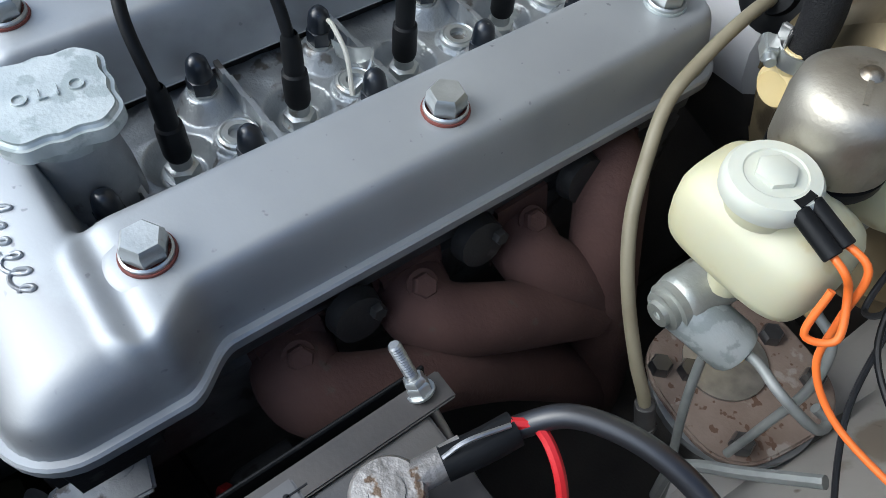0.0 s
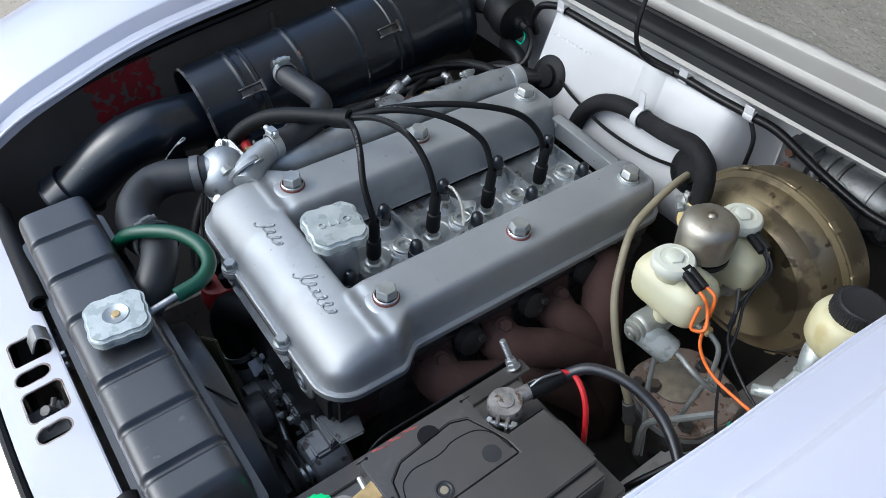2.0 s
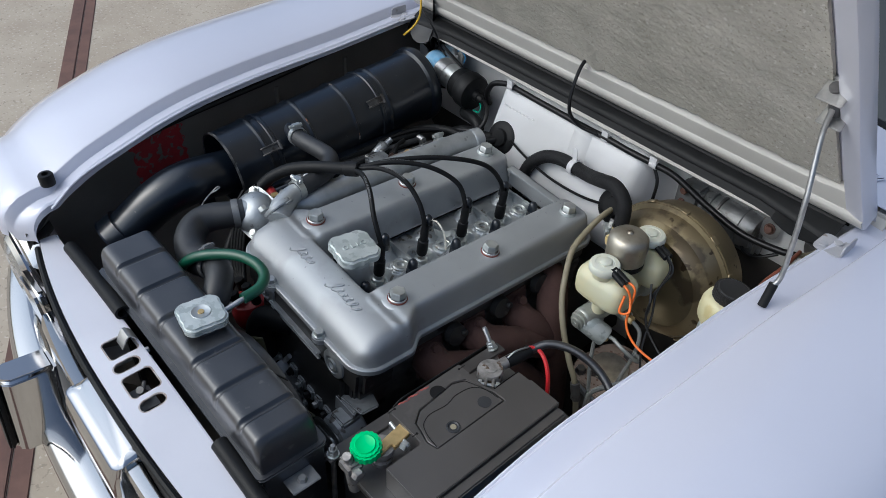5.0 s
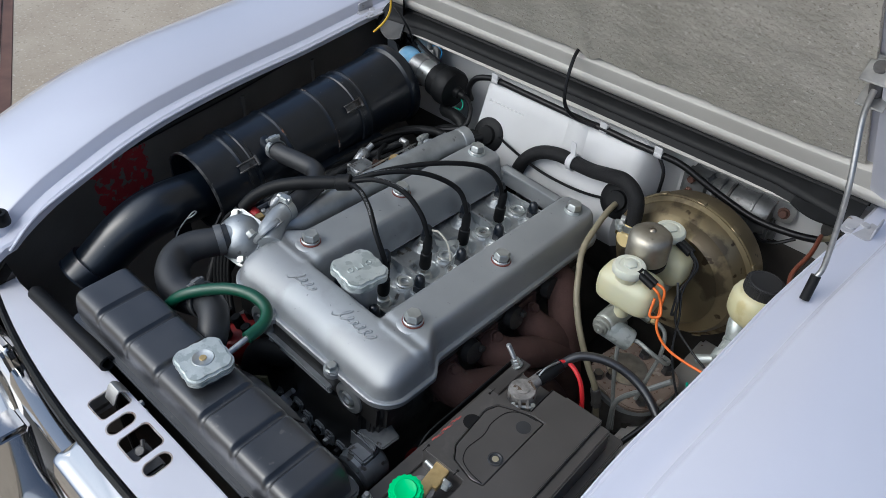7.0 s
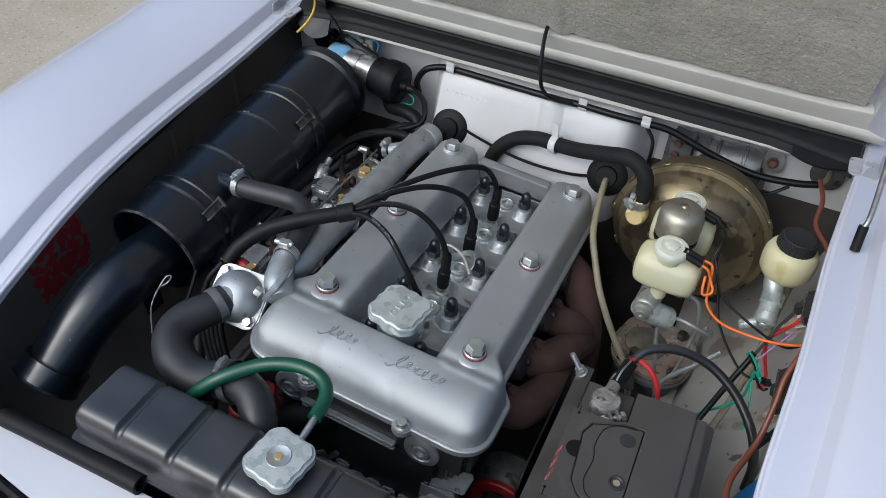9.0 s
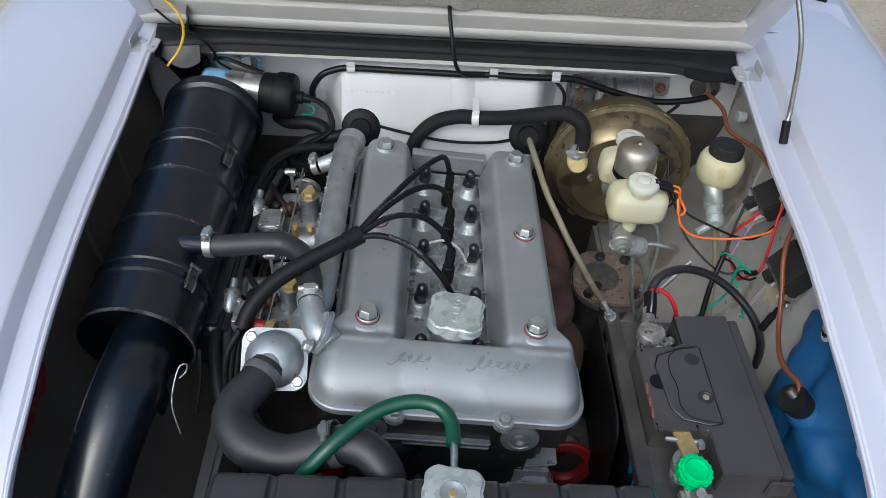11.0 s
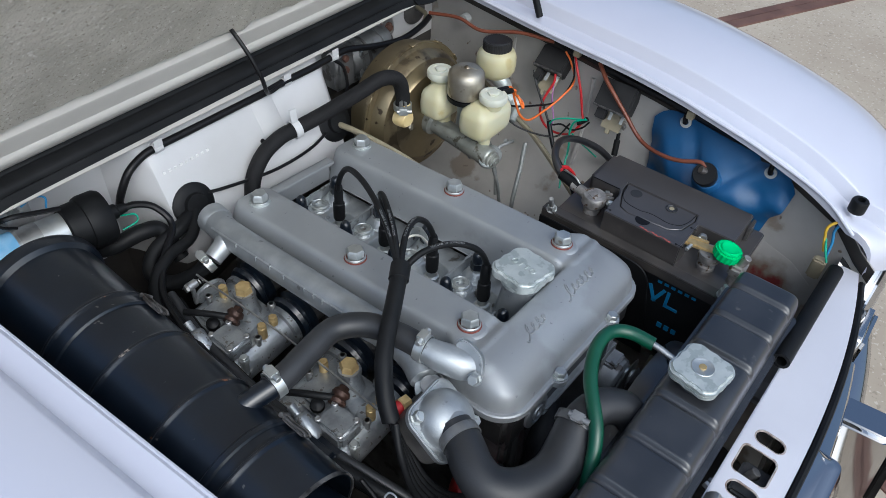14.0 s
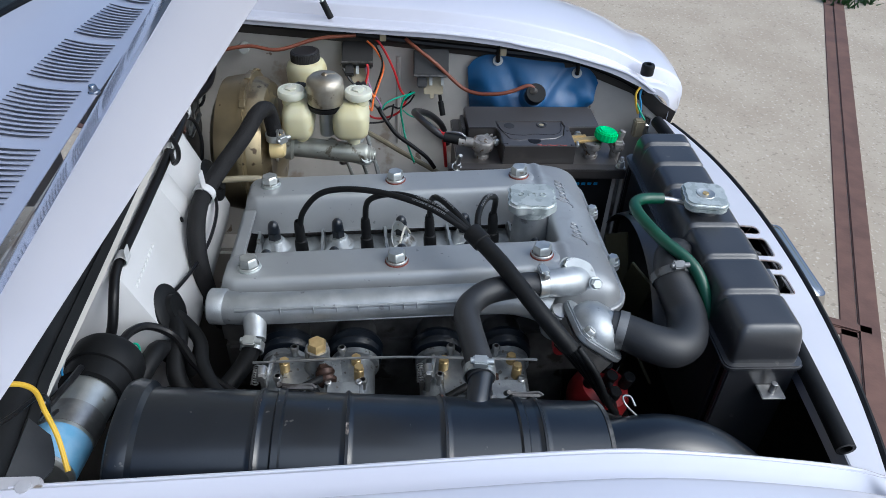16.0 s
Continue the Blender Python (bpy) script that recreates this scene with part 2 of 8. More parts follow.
LEAD = mat("lead_clamp", (0.20, 0.19, 0.18), (0.42, 0.40, 0.38), rough=0.5, metal=0.6, scale=70, fine=260, bump=0.8, spot=(0.13, 0.09, 0.06), spot_at=0.6, spot_scale=110)
GROUND = mat("sandy_concrete", (0.375, 0.315, 0.24), (0.455, 0.395, 0.31), rough=0.92, scale=4.0, fine=90, bump=0.9, spot=(0.53, 0.475, 0.395), spot_at=0.60, spot_scale=75, grit=(0.31, 0.265, 0.205), grit_at=0.63, grit_scale=70)
DUSTBAR = mat("dusty_black_steel", (0.032, 0.029, 0.028), (0.058, 0.052, 0.048), rough=0.5, scale=18, fine=300, bump=0.12, spot=(0.10, 0.075, 0.062), spot_at=0.66, spot_scale=30, coat=0.4, coat_rough=0.35)
SLOTGREY = mat("slot_shade_grey", (0.035, 0.035, 0.04), (0.10, 0.10, 0.115), rough=0.6, scale=30)
RIMRUST = mat("worn_slot_edge", (0.42, 0.38, 0.34), (0.16, 0.10, 0.07), rough=0.7, scale=90, fine=300, bump=0.2)
RAILRUST = mat("rusty_rail", (0.12, 0.065, 0.05), (0.18, 0.10, 0.075), rough=0.7, scale=12, fine=120, bump=0.4, metal=0.2)
LEAF = mat("weed_leaf", (0.05, 0.11, 0.03), (0.08, 0.16, 0.04), rough=0.6)


# ---- mesh helpers ----
def place(bm, m):
    bm.transform(m)
    return bm


def join(*bms):
    """Several meshes as one."""
    out = bmesh.new()
    me = bpy.data.meshes.new("join")
    for b in bms:
        b.to_mesh(me)
        out.from_mesh(me)
        b.free()
    bpy.data.meshes.remove(me)
    return out


def soften(bm, width, seg=2, angle=30):
    edges = [e for e in bm.edges if len(e.link_faces) == 2 and e.calc_face_angle() > radians(angle)]
    if edges and width > 0:
        bmesh.ops.bevel(bm, geom=edges, offset=width, segments=seg, affect="EDGES", clamp_overlap=True)
    return bm


def box(x0, y0, z0, x1, y1, z1, bev=0.002, seg=2):
    bm = bmesh.new()
    bmesh.ops.create_cube(bm, size=1, matrix=Matrix.Translation(((x0 + x1) / 2, (y0 + y1) / 2, (z0 + z1) / 2)) @ Matrix.Diagonal((abs(x1 - x0), abs(y1 - y0), abs(z1 - z0), 1)))
    return soften(bm, bev, seg)


def axis_frame(origin, axis):
    return Matrix.Translation(origin) @ Vector(axis).normalized().to_track_quat("Z", "Y").to_matrix().to_4x4()


def lathe(profile, origin=(0, 0, 0), axis=(0, 0, 1), seg=32, closed=False):
    """A profile of (radius, height) turned round an axis; the ends close where the radius is 0."""
    bm = bmesh.new()
    rings = []
    for r, h in profile:
        if r < 1e-6:
            rings.append([bm.verts.new((0, 0, h))])
        else:
            rings.append([bm.verts.new((r * math.cos(2 * math.pi * k / seg), r * math.sin(2 * math.pi * k / seg), h)) for k in range(seg)])
    pairs = list(zip(rings, rings[1:] + (rings[:1] if closed else [])))[: len(rings) if closed else len(rings) - 1]
    for a, b in pairs:
        for k in range(seg):
            j = (k + 1) % seg
            if len(a) == 1 and len(b) == 1:
                continue
            if len(a) == 1:
                bm.faces.new((a[0], b[k], b[j]))
            elif len(b) == 1:
                bm.faces.new((a[k], b[0], a[j]))
            else:
                bm.faces.new((a[k], b[k], b[j], a[j]))
    bmesh.ops.recalc_face_normals(bm, faces=bm.faces)
    return place(bm, axis_frame(origin, axis))


def rod(p0, p1, r, seg=20, bev=0.0, r1=None):
    """A round bar from p0 to p1 with softened ends."""
    p0, p1 = Vector(p0), Vector(p1)
    h, b, q = (p1 - p0).length, bev or r * 0.12, r if r1 is None else r1
    return lathe([(0, 0), (r - b, 0), (r, b), (q, h - b), (q - b, h), (0, h)], p0, p1 - p0, seg)


def hexhead(origin, axis, across, high, dome=0.0015):
    """A hexagon bolt head with a chamfered top."""
    bm = lathe([(0, 0), (across / 1.732, 0), (across / 1.732, high - dome), (across / 2.1, high), (0, high)], (0, 0, 0), (0, 0, 1), 6)
    return place(bm, axis_frame(origin, axis))


def spline(points, steps=8):
    """Catmull-Rom through the points."""
    p = [Vector(q) for q in points]
    p = [p[0] * 2 - p[1]] + p + [p[-1] * 2 - p[-2]]
    out = []
    for i in range(1, len(p) - 2):
        for k in range(steps):
            t = k / steps
            a, b, c, d = p[i - 1 : i + 3]
            out.append(0.5 * ((2 * b) + (c - a) * t + (2 * a - 5 * b + 4 * c - d) * t * t + (3 * b - a - 3 * c + d) * t**3))
    return out + [p[-2]]


def tube(points, r, seg=12, steps=8, hollow=0.0):
    """A round hose through the points; r: one radius, or one for each point. hollow: wall at open ends."""
    path = spline(points, steps)
    radii = list(r) if isinstance(r, (list, tuple)) else [r] * len(points)
    bm, rings = bmesh.new(), []
    tang = [(path[min(i + 1, len(path) - 1)] - path[max(i - 1, 0)]).normalized() for i in range(len(path))]
    up = Vector((0, 0, 1)) if abs(tang[0].z) < 0.9 else Vector((1, 0, 0))
    side = tang[0].cross(up).normalized()
    for i, c in enumerate(path):
        side = (side - tang[i] * side.dot(tang[i])).normalized()
        other = tang[i].cross(side)
        f = i / steps
        k = min(int(f), len(radii) - 2)
        rr = radii[k] + (radii[k + 1] - radii[k]) * (f - k)
        rings.append([bm.verts.new(c + rr * (side * math.cos(2 * math.pi * j / seg) + other * math.sin(2 * math.pi * j / seg))) for j in range(seg)])
    for a, b in zip(rings, rings[1:]):
        for j in range(seg):
            bm.faces.new((a[j], a[(j + 1) % seg], b[(j + 1) % seg], b[j]))
    for ring, c, way in ((rings[0], path[0], tang[0]), (rings[-1], path[-1], -tang[-1])):
        if hollow:
            inner = [bm.verts.new(c + (v.co - c) * (1 - hollow)) for v in ring]
            deep = [bm.verts.new(v.co + way * 0.03) for v in inner]
            for a, b in ((ring, inner), (inner, deep)):
                for j in range(seg):
                    bm.faces.new((a[j], a[(j + 1) % seg], b[(j + 1) % seg], b[j]))
            bm.faces.new(deep)
        else:
            bm.faces.new(ring)
    bmesh.ops.recalc_face_normals(bm, faces=bm.faces)
    return bm


def slab(outline, z0, z1, bev=0.002, seg=2, m=None):
    """A flat outline in x and y as a plate from z0 to z1."""
    bm = bmesh.new()
    low = [bm.verts.new((x, y, z0)) for x, y in outline]
    face = bm.faces.new(low)
    top = bmesh.ops.extrude_face_region(bm, geom=[face])
    bmesh.ops.translate(bm, verts=[v for v in top["geom"] if isinstance(v, bmesh.types.BMVert)], vec=(0, 0, z1 - z0))
    bmesh.ops.recalc_face_normals(bm, faces=bm.faces)
    soften(bm, bev, seg, 40)
    return place(bm, m) if m else bm


def sheet(grid, thick=0.0015):
    """A skin through a grid of points, given a thickness."""
    bm = bmesh.new()
    v = [[bm.verts.new(p) for p in row] for row in grid]
    for a, b in zip(v, v[1:]):
        for j in range(len(a) - 1):
            bm.faces.new((a[j], a[j + 1], b[j + 1], b[j]))
    bmesh.ops.recalc_face_normals(bm, faces=bm.faces)
    if thick:
        bmesh.ops.solidify(bm, geom=bm.faces[:], thickness=thick)
    return bm


def rounded(w, h, r, n=6, cx=0.0, cy=0.0):
    """The outline of a rectangle with round corners."""
    pts = []
    for qx, qy, a0 in ((1, 1, 0), (-1, 1, 90), (-1, -1, 180), (1, -1, 270)):
        for k in range(n + 1):
            a = radians(a0 + 90 * k / n)
            pts.append((cx + qx * (w / 2 - r) + r * math.cos(a), cy + qy * (h / 2 - r) + r * math.sin(a)))
    return pts


def thing(name, at, label, category, group="", kind=""):
    """An Empty at a thing's base, under which its parts stand."""
    ob = new(name)
    ob.empty_display_size = 0.02
    ob.matrix_basis = Matrix.Translation(at)
    return tagged(ob, label, category, group, kind)


def part(name, bm, material, parent=None, label="", smooth=40, kind=""):
    """A bmesh, given in world coordinates, as one mesh object under its thing."""
    me = bpy.data.meshes.new(name)
    bm.normal_update()
    for f in bm.faces:
        f.smooth = True
    for e in bm.edges:
        e.smooth = not (len(e.link_faces) == 2 and e.calc_face_angle() > radians(smooth))
    bm.to_mesh(me)
    bm.free()
    me.materials.append(material)
    ob = new(name, me)
    if parent is not None:
        ob.parent = parent
        top = parent
        while top.parent is not None:
            top = top.parent
        ob.matrix_parent_inverse = top.matrix_basis.inverted() if parent == top else Matrix()
    return tagged(ob, label, "", "", kind)


def single(name, bm, material, label, category, group="", kind="", smooth=40):
    """A thing that is one mesh."""
    return tagged(part(name, bm, material, None, "", smooth), label, category, group, kind)


def type_mesh(text, size, depth, name="lettering"):
    cu = bpy.data.curves.new(name, "FONT")
    cu.body, cu.size, cu.extrude, cu.align_x, cu.align_y = text, size, depth, "CENTER", "CENTER"
    ob = bpy.data.objects.new(name, cu)
    scene.collection.objects.link(ob)
    bpy.context.view_layer.update()
    me = bpy.data.meshes.new_from_object(ob.evaluated_get(bpy.context.evaluated_depsgraph_get()))
    bpy.data.objects.remove(ob)
    bm = bmesh.new()
    bm.from_mesh(me)
    bpy.data.meshes.remove(me)
    return bm


def letters(text, size, depth, m, material, parent, name="lettering", label=""):
    return part(name, place(type_mesh(text, size, depth, name), m), material, parent, label)


def round_print(text, size, pts, r, start, side):
    """Printing wrapped on a hose: it begins at a length along the hose and faces a side."""
    path, bm = spline(pts, 30), type_mesh(text, size, 0.0)
    run = [0.0]
    for a, b in zip(path, path[1:]):
        run.append(run[-1] + (b - a).length)
    left = min(v.co.x for v in bm.verts)
    for v in bm.verts:
        at = start + v.co.x - left
        k = min(max(int(np.searchsorted(run, at)), 1), len(path) - 1)
        f = (at - run[k - 1]) / max(run[k] - run[k - 1], 1e-6)
        way = (path[k] - path[k - 1]).normalized()
        n = (Vector(side) - way * way.dot(Vector(side))).normalized()
        a = v.co.y / r
        v.co = path[k - 1].lerp(path[k], f) + (n * math.cos(a) + n.cross(way) * math.sin(a)) * (r + 0.0004)
    return bm


def clamp_ring(p, axis, r, wide=0.011, screw=True):
    """A worm-drive hose clip with its screw housing."""
    ring = lathe([(r, -wide / 2), (r + 0.0016, -wide / 2), (r + 0.0016, wide / 2), (r, wide / 2)], p, axis, 28, closed=True)
    if not screw:
        return ring
    f = axis_frame(p, axis)
    house = place(box(-0.008, r, -wide * 0.55, 0.008, r + 0.009, wide * 0.55, 0.0015), f)
    bolt = place(rod((-0.014, r + 0.005, 0), (0.011, r + 0.005, 0), 0.0038, 10), f)
    return join(ring, house, bolt)


def lerp_table(table, y):
    return [float(np.interp(y, [r[0] for r in table], [r[k] for r in table])) for k in range(1, len(table[0]))]


ENG = pose(0.011, 0, 0.86, -3, 4, 0)  # the engine leans a little towards its exhaust side and down at the rear


# ---- ground ----
GROUND_Z = 0.12
gb = bmesh.new()
bmesh.ops.create_grid(gb, x_segments=60, y_segments=60, size=400, matrix=Matrix.Translation((0, 0, GROUND_Z)))
tagged(part("ground", gb, GROUND), "sandy worn concrete yard with pale grit", "ground", kind="structure")


def ground_rail(name, a, b, wide):
    """A flat rusty rail set into the yard, standing a little proud, with a groove beside it."""
    a, b = Vector((*a, 0)), Vector((*b, 0))
    f = Matrix.Translation((a + b) / 2 + Vector((0, 0, GROUND_Z))) @ Matrix.Rotation(math.atan2((b - a).y, (b - a).x), 4, "Z")
    h = (b - a).length / 2
    rail = thing(name, (a + b) / 2 + Vector((0, 0, GROUND_Z)), "rusty brown steel rail sunk into the concrete yard", "rail", "rails in the yard", "structure")
    part("rail_head", place(box(-h, -wide / 2, -0.05, h, wide * 0.04, 0.006, 0.003), f), RAILRUST, rail)
    part("rail_flange", place(box(-h, wide * 0.06, -0.05, h, wide / 2, 0.003, 0.002), f), RAILRUST, rail)
    return rail


ground_rail("ground_rail", (-9.0, 3.243), (3.05, -2.19), 0.10)
ground_rail("ground_rail", (1.3, 1.05), (6.0, -1.07), 0.10)
ground_rail("ground_rail", (0.47, -1.06), (1.9, 2.05), 0.058)

# ---- the car ----
car = thing("car", (0, 0.2, GROUND_Z), "pale lilac classic coupe with its hood propped open", "car")
# inner edge of the hood opening: y, half width, height
LIP = [(-0.345, 0.415, 0.79), (-0.31, 0.44, 0.825), (-0.25, 0.452, 0.858), (-0.15, 0.458, 0.882), (-0.05, 0.462, 0.895), (0.1, 0.468, 0.912), (0.3, 0.478, 0.925), (0.5, 0.497, 0.931), (1.2, 0.53, 0.94)]
# fender section: distance out from the lip, height over the lip
SECTION = [(0.0, -0.012), (0.0, 0.0), (0.004, 0.003), (0.03, 0.0005), (0.040, -0.001), (0.0425, -0.0008), (0.0435, 0.0008), (0.0505, 0.0205), (0.0518, 0.0228), (0.0545, 0.0238), (0.063, 0.0262), (0.09, 0.031), (0.14, 0.035), (0.19, 0.034), (0.235, 0.026), (0.27, 0.009), (0.295, -0.02), (0.312, -0.06), (0.32, -0.13), (0.322, -0.25), (0.318, -0.42)]


# edge of each fender along the opening: y, half width, height
EDGE = {1: [(-0.345, 0.415, 0.79), (-0.31, 0.438, 0.826), (-0.25, 0.448, 0.860), (-0.15, 0.452, 0.888), (-0.1, 0.453, 0.899), (-0.05, 0.4545, 0.907), (0.0, 0.458, 0.915), (0.1, 0.466, 0.922), (0.2, 0.470, 0.925), (0.3, 0.475, 0.928), (0.5, 0.494, 0.933), (1.2, 0.53, 0.94)],
        -1: [(-0.345, 0.404, 0.79), (-0.31, 0.426, 0.826), (-0.25, 0.436, 0.860), (-0.15, 0.443, 0.888), (-0.1, 0.447, 0.901), (-0.05, 0.450, 0.911), (0.0, 0.453, 0.918), (0.1, 0.461, 0.924), (0.2, 0.468, 0.926), (0.3, 0.474, 0.927), (0.5, 0.489, 0.935), (1.2, 0.53, 0.94)]}


def fender(side):
    edge = EDGE[side]
    section = [(d - (0.013 if side < 0 else 0.0) * float(np.interp(d, [0.01, 0.03, 0.07, 0.2], [0, 1, 1, 0])), h - (0.003 if side > 0 else 0.006) * float(np.interp(d, [0.0435, 0.052, 0.24, 0.3], [0, 1, 1, 0]))) for d, h in SECTION]
    rows = []
    for y in [1.2, 0.9, 0.7, 0.55, 0.5, 0.45, 0.4, 0.35, 0.3, 0.25, 0.2, 0.15, 0.1, 0.05, 0.0, -0.03, -0.06, -0.09, -0.12, -0.15, -0.175, -0.2, -0.22, -0.24, -0.26, -0.28, -0.30]:
        near = [lerp_table(edge, y + k * min(0.02, (y + 0.302) * 0.5)) for k in (-2, -1, 0, 1, 2)]
        w, z = (sum(q[k] for q in near) / 5 for k in (0, 1))
        out = 0.012 * max(0.0, (-0.15 - y) / 0.15) ** 2
        rows.append([(side * (w + d - out * (d / 0.32) ** 2), y, z + h) for d, h in section])
    # the nose rolls over and down to the headlamp, and its outer corner is round in plan
    w, z = lerp_table(edge, -0.30)
    for deg, more in [(18, 0), (36, 0), (52, 0), (66, 0), (78, 0), (90, 0), (90, 0.018)]:
        sn, cs = math.sin(radians(deg)), math.cos(radians(deg))
        row = []
        for d, h in section:
            u = min(1.0, d / 0.322)
            yf = -0.388 + 0.062 * u**3.2 + 0.040 * max(0, 1 - d / 0.05)
            top = z + h
            fall = (0.058 if d > 0.04 else 0.046) * (1 - cs) + more
            keep = 1.0 if h > -0.03 else max(0.0, 1 + (h + 0.03) / 0.12)
            row.append((side * (w + d - (0.012 + 0.045 * sn * sn) * u**3), -0.30 + (yf + 0.30) * sn, max(top - fall * keep, 0.40)))
        rows.append(row)
    return part("front_fender", sheet(rows, 0.0012), PAINT, car, "glossy pale lilac front fender")


for side in (1, -1):
    fender(side)
    # rolled edge bead along the hood opening
    pts = [(side * (w - 0.001), y, z - 0.002) for y, w, z in EDGE[side][1:-1]]
    part("edge_bead", tube(pts, 0.0028, 8, 6), PAINT, car)
    # rubber stop on the front corner of the ledge
    stop = part("hood_stop", lathe([(0, 0.0), (0.012, 0), (0.0125, 0.002), (0.0125, 0.018), (0.011, 0.0205), (0.006, 0.021), (0.005, 0.012), (0, 0.012)], (side * 0.463, -0.296, 0.848), (0, 0, 1), 20), RUBBER, car, "black rubber hood stop")
    # inner wing wall
    rows = []
    for y in [0.62, 0.5, 0.35, 0.2, 0.05, -0.1, -0.2, -0.28, -0.33, -0.36]:
        w, z = lerp_table(LIP, y)
        deep = 0.0 if side > 0 else 0.014
        rows.append([(side * (w + 0.02 + deep * 0.4), y, z - 0.005), (side * (w + 0.034 + deep), y, z - 0.04), (side * (w + 0.032 + deep), y, z - 0.15), (side * (w + 0.01 + deep * 0.6), y, z - 0.24), (side * (w - 0.05), y, z - 0.30), (side * (w - 0.10), y, z - 0.345), (side * (w - 0.115), y, z - 0.42), (side * (w - 0.115), y, 0.38)])
    # dark sheet that paints in shade and grime below the fender edge
    part("wing_edge_shade", sheet([[(x - side * 0.0022, y, z - 0.001) for x, y, z in row[:2]] for row in rows], 0.001), UNDERCOAT_SHADE, car, "dark strip of grime and painted shade under the fender edge")
    # the -x wing takes a darker brown-grey than the +x wing
    part("inner_wing", sheet(rows, 0.0015), PAINT_BAY if side > 0 else WINGBROWN, car, "dusty off-white inner wing" if side > 0 else "brown-grey inner wing")
    # pressed ribs on the inner wing
    for y in (0.36, 0.18, -0.03) if side > 0 else (0.36, 0.18):
        w, z = lerp_table(LIP, y)
        w += 0.0 if side > 0 else 0.012
        part("wing_rib", tube([(side * (w + 0.033), y, z - 0.06), (side * (w + 0.031), y, z - 0.15), (side * (w + 0.008), y, z - 0.235)], 0.005, 8, 4), PAINT_BAY if side > 0 else WINGBROWN, car)
    # black loom under the fender edge
    part("edge_loom", tube([(side * (lerp_table(LIP, y)[0] + 0.021), y, lerp_table(LIP, y)[1] - 0.02 + 0.004 * math.sin(30 * y)) for y in (0.45, 0.3, 0.15, 0.0, -0.15, -0.25, -0.3)], 0.0065, 8, 4), WIREBLACK, car, "black taped loom")
    # hinge plate
    hz = 0.931
    hp = part("hood_hinge", join(place(slab(rounded(0.042, 0.046, 0.009, 5), -0.002, 0.0012, 0.0006), pose(side * 0.499, 0.497, hz + 0.003)), place(slab(rounded(0.018, 0.040, 0.005, 4), 0, 0.0025, 0.0006), pose(side * 0.518, 0.500, hz + 0.011, 0, 90, 0))), HINGEGREY, car, "folded grey steel hood hinge")
    for hx, hy in ((0.489, 0.488), (0.503, 0.506)):
        part("hinge_bolt", lathe([(0, 0), (0.0065, 0), (0.006, 0.0025), (0, 0.003)], (side * hx, hy, hz + 0.0042), (0, 0, 1), 14), HINGEGREY, hp)

# floor of the engine bay and chassis rails
part("bay_floor", box(-0.40, -0.40, 0.37, 0.40, 0.62, 0.38, 0.002), UNDERCOAT_SHADE, car, "dark oily bay floor")
for side in (1, -1):
    part("chassis_rail", box(side * 0.33, -0.34, 0.38, side * 0.41, 0.6, 0.52, 0.008), PAINT_BAY, car)


# ---- firewall ----
def firewall_y(x, z):
    """How far back the firewall stands: a bulge in the middle that leans forward below."""
    lean = 0.515 - max(0.0, 0.905 - z) * 0.42
    lean = max(lean, 0.455)
    if z < 0.74:
        lean += (0.74 - z) * 0.5
    edge = min(x + 0.225, 0.20 - x)
    k = min(1, max(0, edge / 0.05))
    k = k * k * (3 - 2 * k)
    t = min(1, max(0, (0.925 - z) / 0.03))
    return 0.575 + (lean - 0.575) * k * (0.35 + 0.65 * t)


fx_list = np.linspace(-0.53, 0.53, 107).tolist()
part("firewall", sheet([[(x, firewall_y(x, z), z) for x in fx_list] for z in [0.93, 0.92, 0.91, 0.9, 0.89, 0.87, 0.85, 0.83, 0.81, 0.80]], 0.0015), PAINT_WHITE, car, "white-painted firewall with a raised middle bulge")
part("firewall_foot", sheet([[(x, firewall_y(x, z), z) for x in fx_list if x < 0.192] for z in [0.80, 0.79, 0.76, 0.73, 0.71]], 0.0015), PAINT_WHITE, car)
# the firewall turns dark below z 0.71
part("lower_firewall", sheet([[(x, firewall_y(x, z) + 0.001, z) for x in fx_list] for z in [0.71, 0.69, 0.64, 0.58, 0.5, 0.38]], 0.0015), UNDERCOAT_SHADE, car, "dark lower firewall")
# shade behind the servo, put into the colour of this panel
part("lower_firewall", sheet([[(x, firewall_y(x, z) + 0.001, z) for x in fx_list if x > 0.188] for z in [0.80, 0.79, 0.76, 0.73, 0.71]], 0.0015), UNDERCOAT_SHADE, car, "dark panel painting in the shade behind the brake servo")
# raised strap across the bulge
strap = [[(x + 0.10 * (0.9 - z), firewall_y(x, z) - h, z) for x, h in ((-0.004, -0.001), (0.004, 0.002), (0.012, 0.0062), (0.022, 0.0072), (0.034, 0.0062), (0.044, 0.002), (0.052, -0.001))] for z in np.linspace(0.9, 0.815, 12).tolist()]
part("pressed_rib", sheet(strap, 0.003), PAINT_WHITE, car)
# stamped characters, only as bars
for k in range(9):
    x = -0.17 + k * 0.0095
    z = 0.862
    part("stamped_bar", box(x, firewall_y(x, z) - 0.0012, z - 0.005, x + 0.005, firewall_y(x, z) + 0.001, z + 0.005, 0.0006, 1), EMBOSS, car)
part("drain_hole", lathe([(0, 0), (0.004, 0), (0.004, 0.001), (0, 0.001)], (0.001, firewall_y(0.001, 0.838) - 0.002, 0.838), (0, -1, 0.4), 14), WIREBLACK, car)
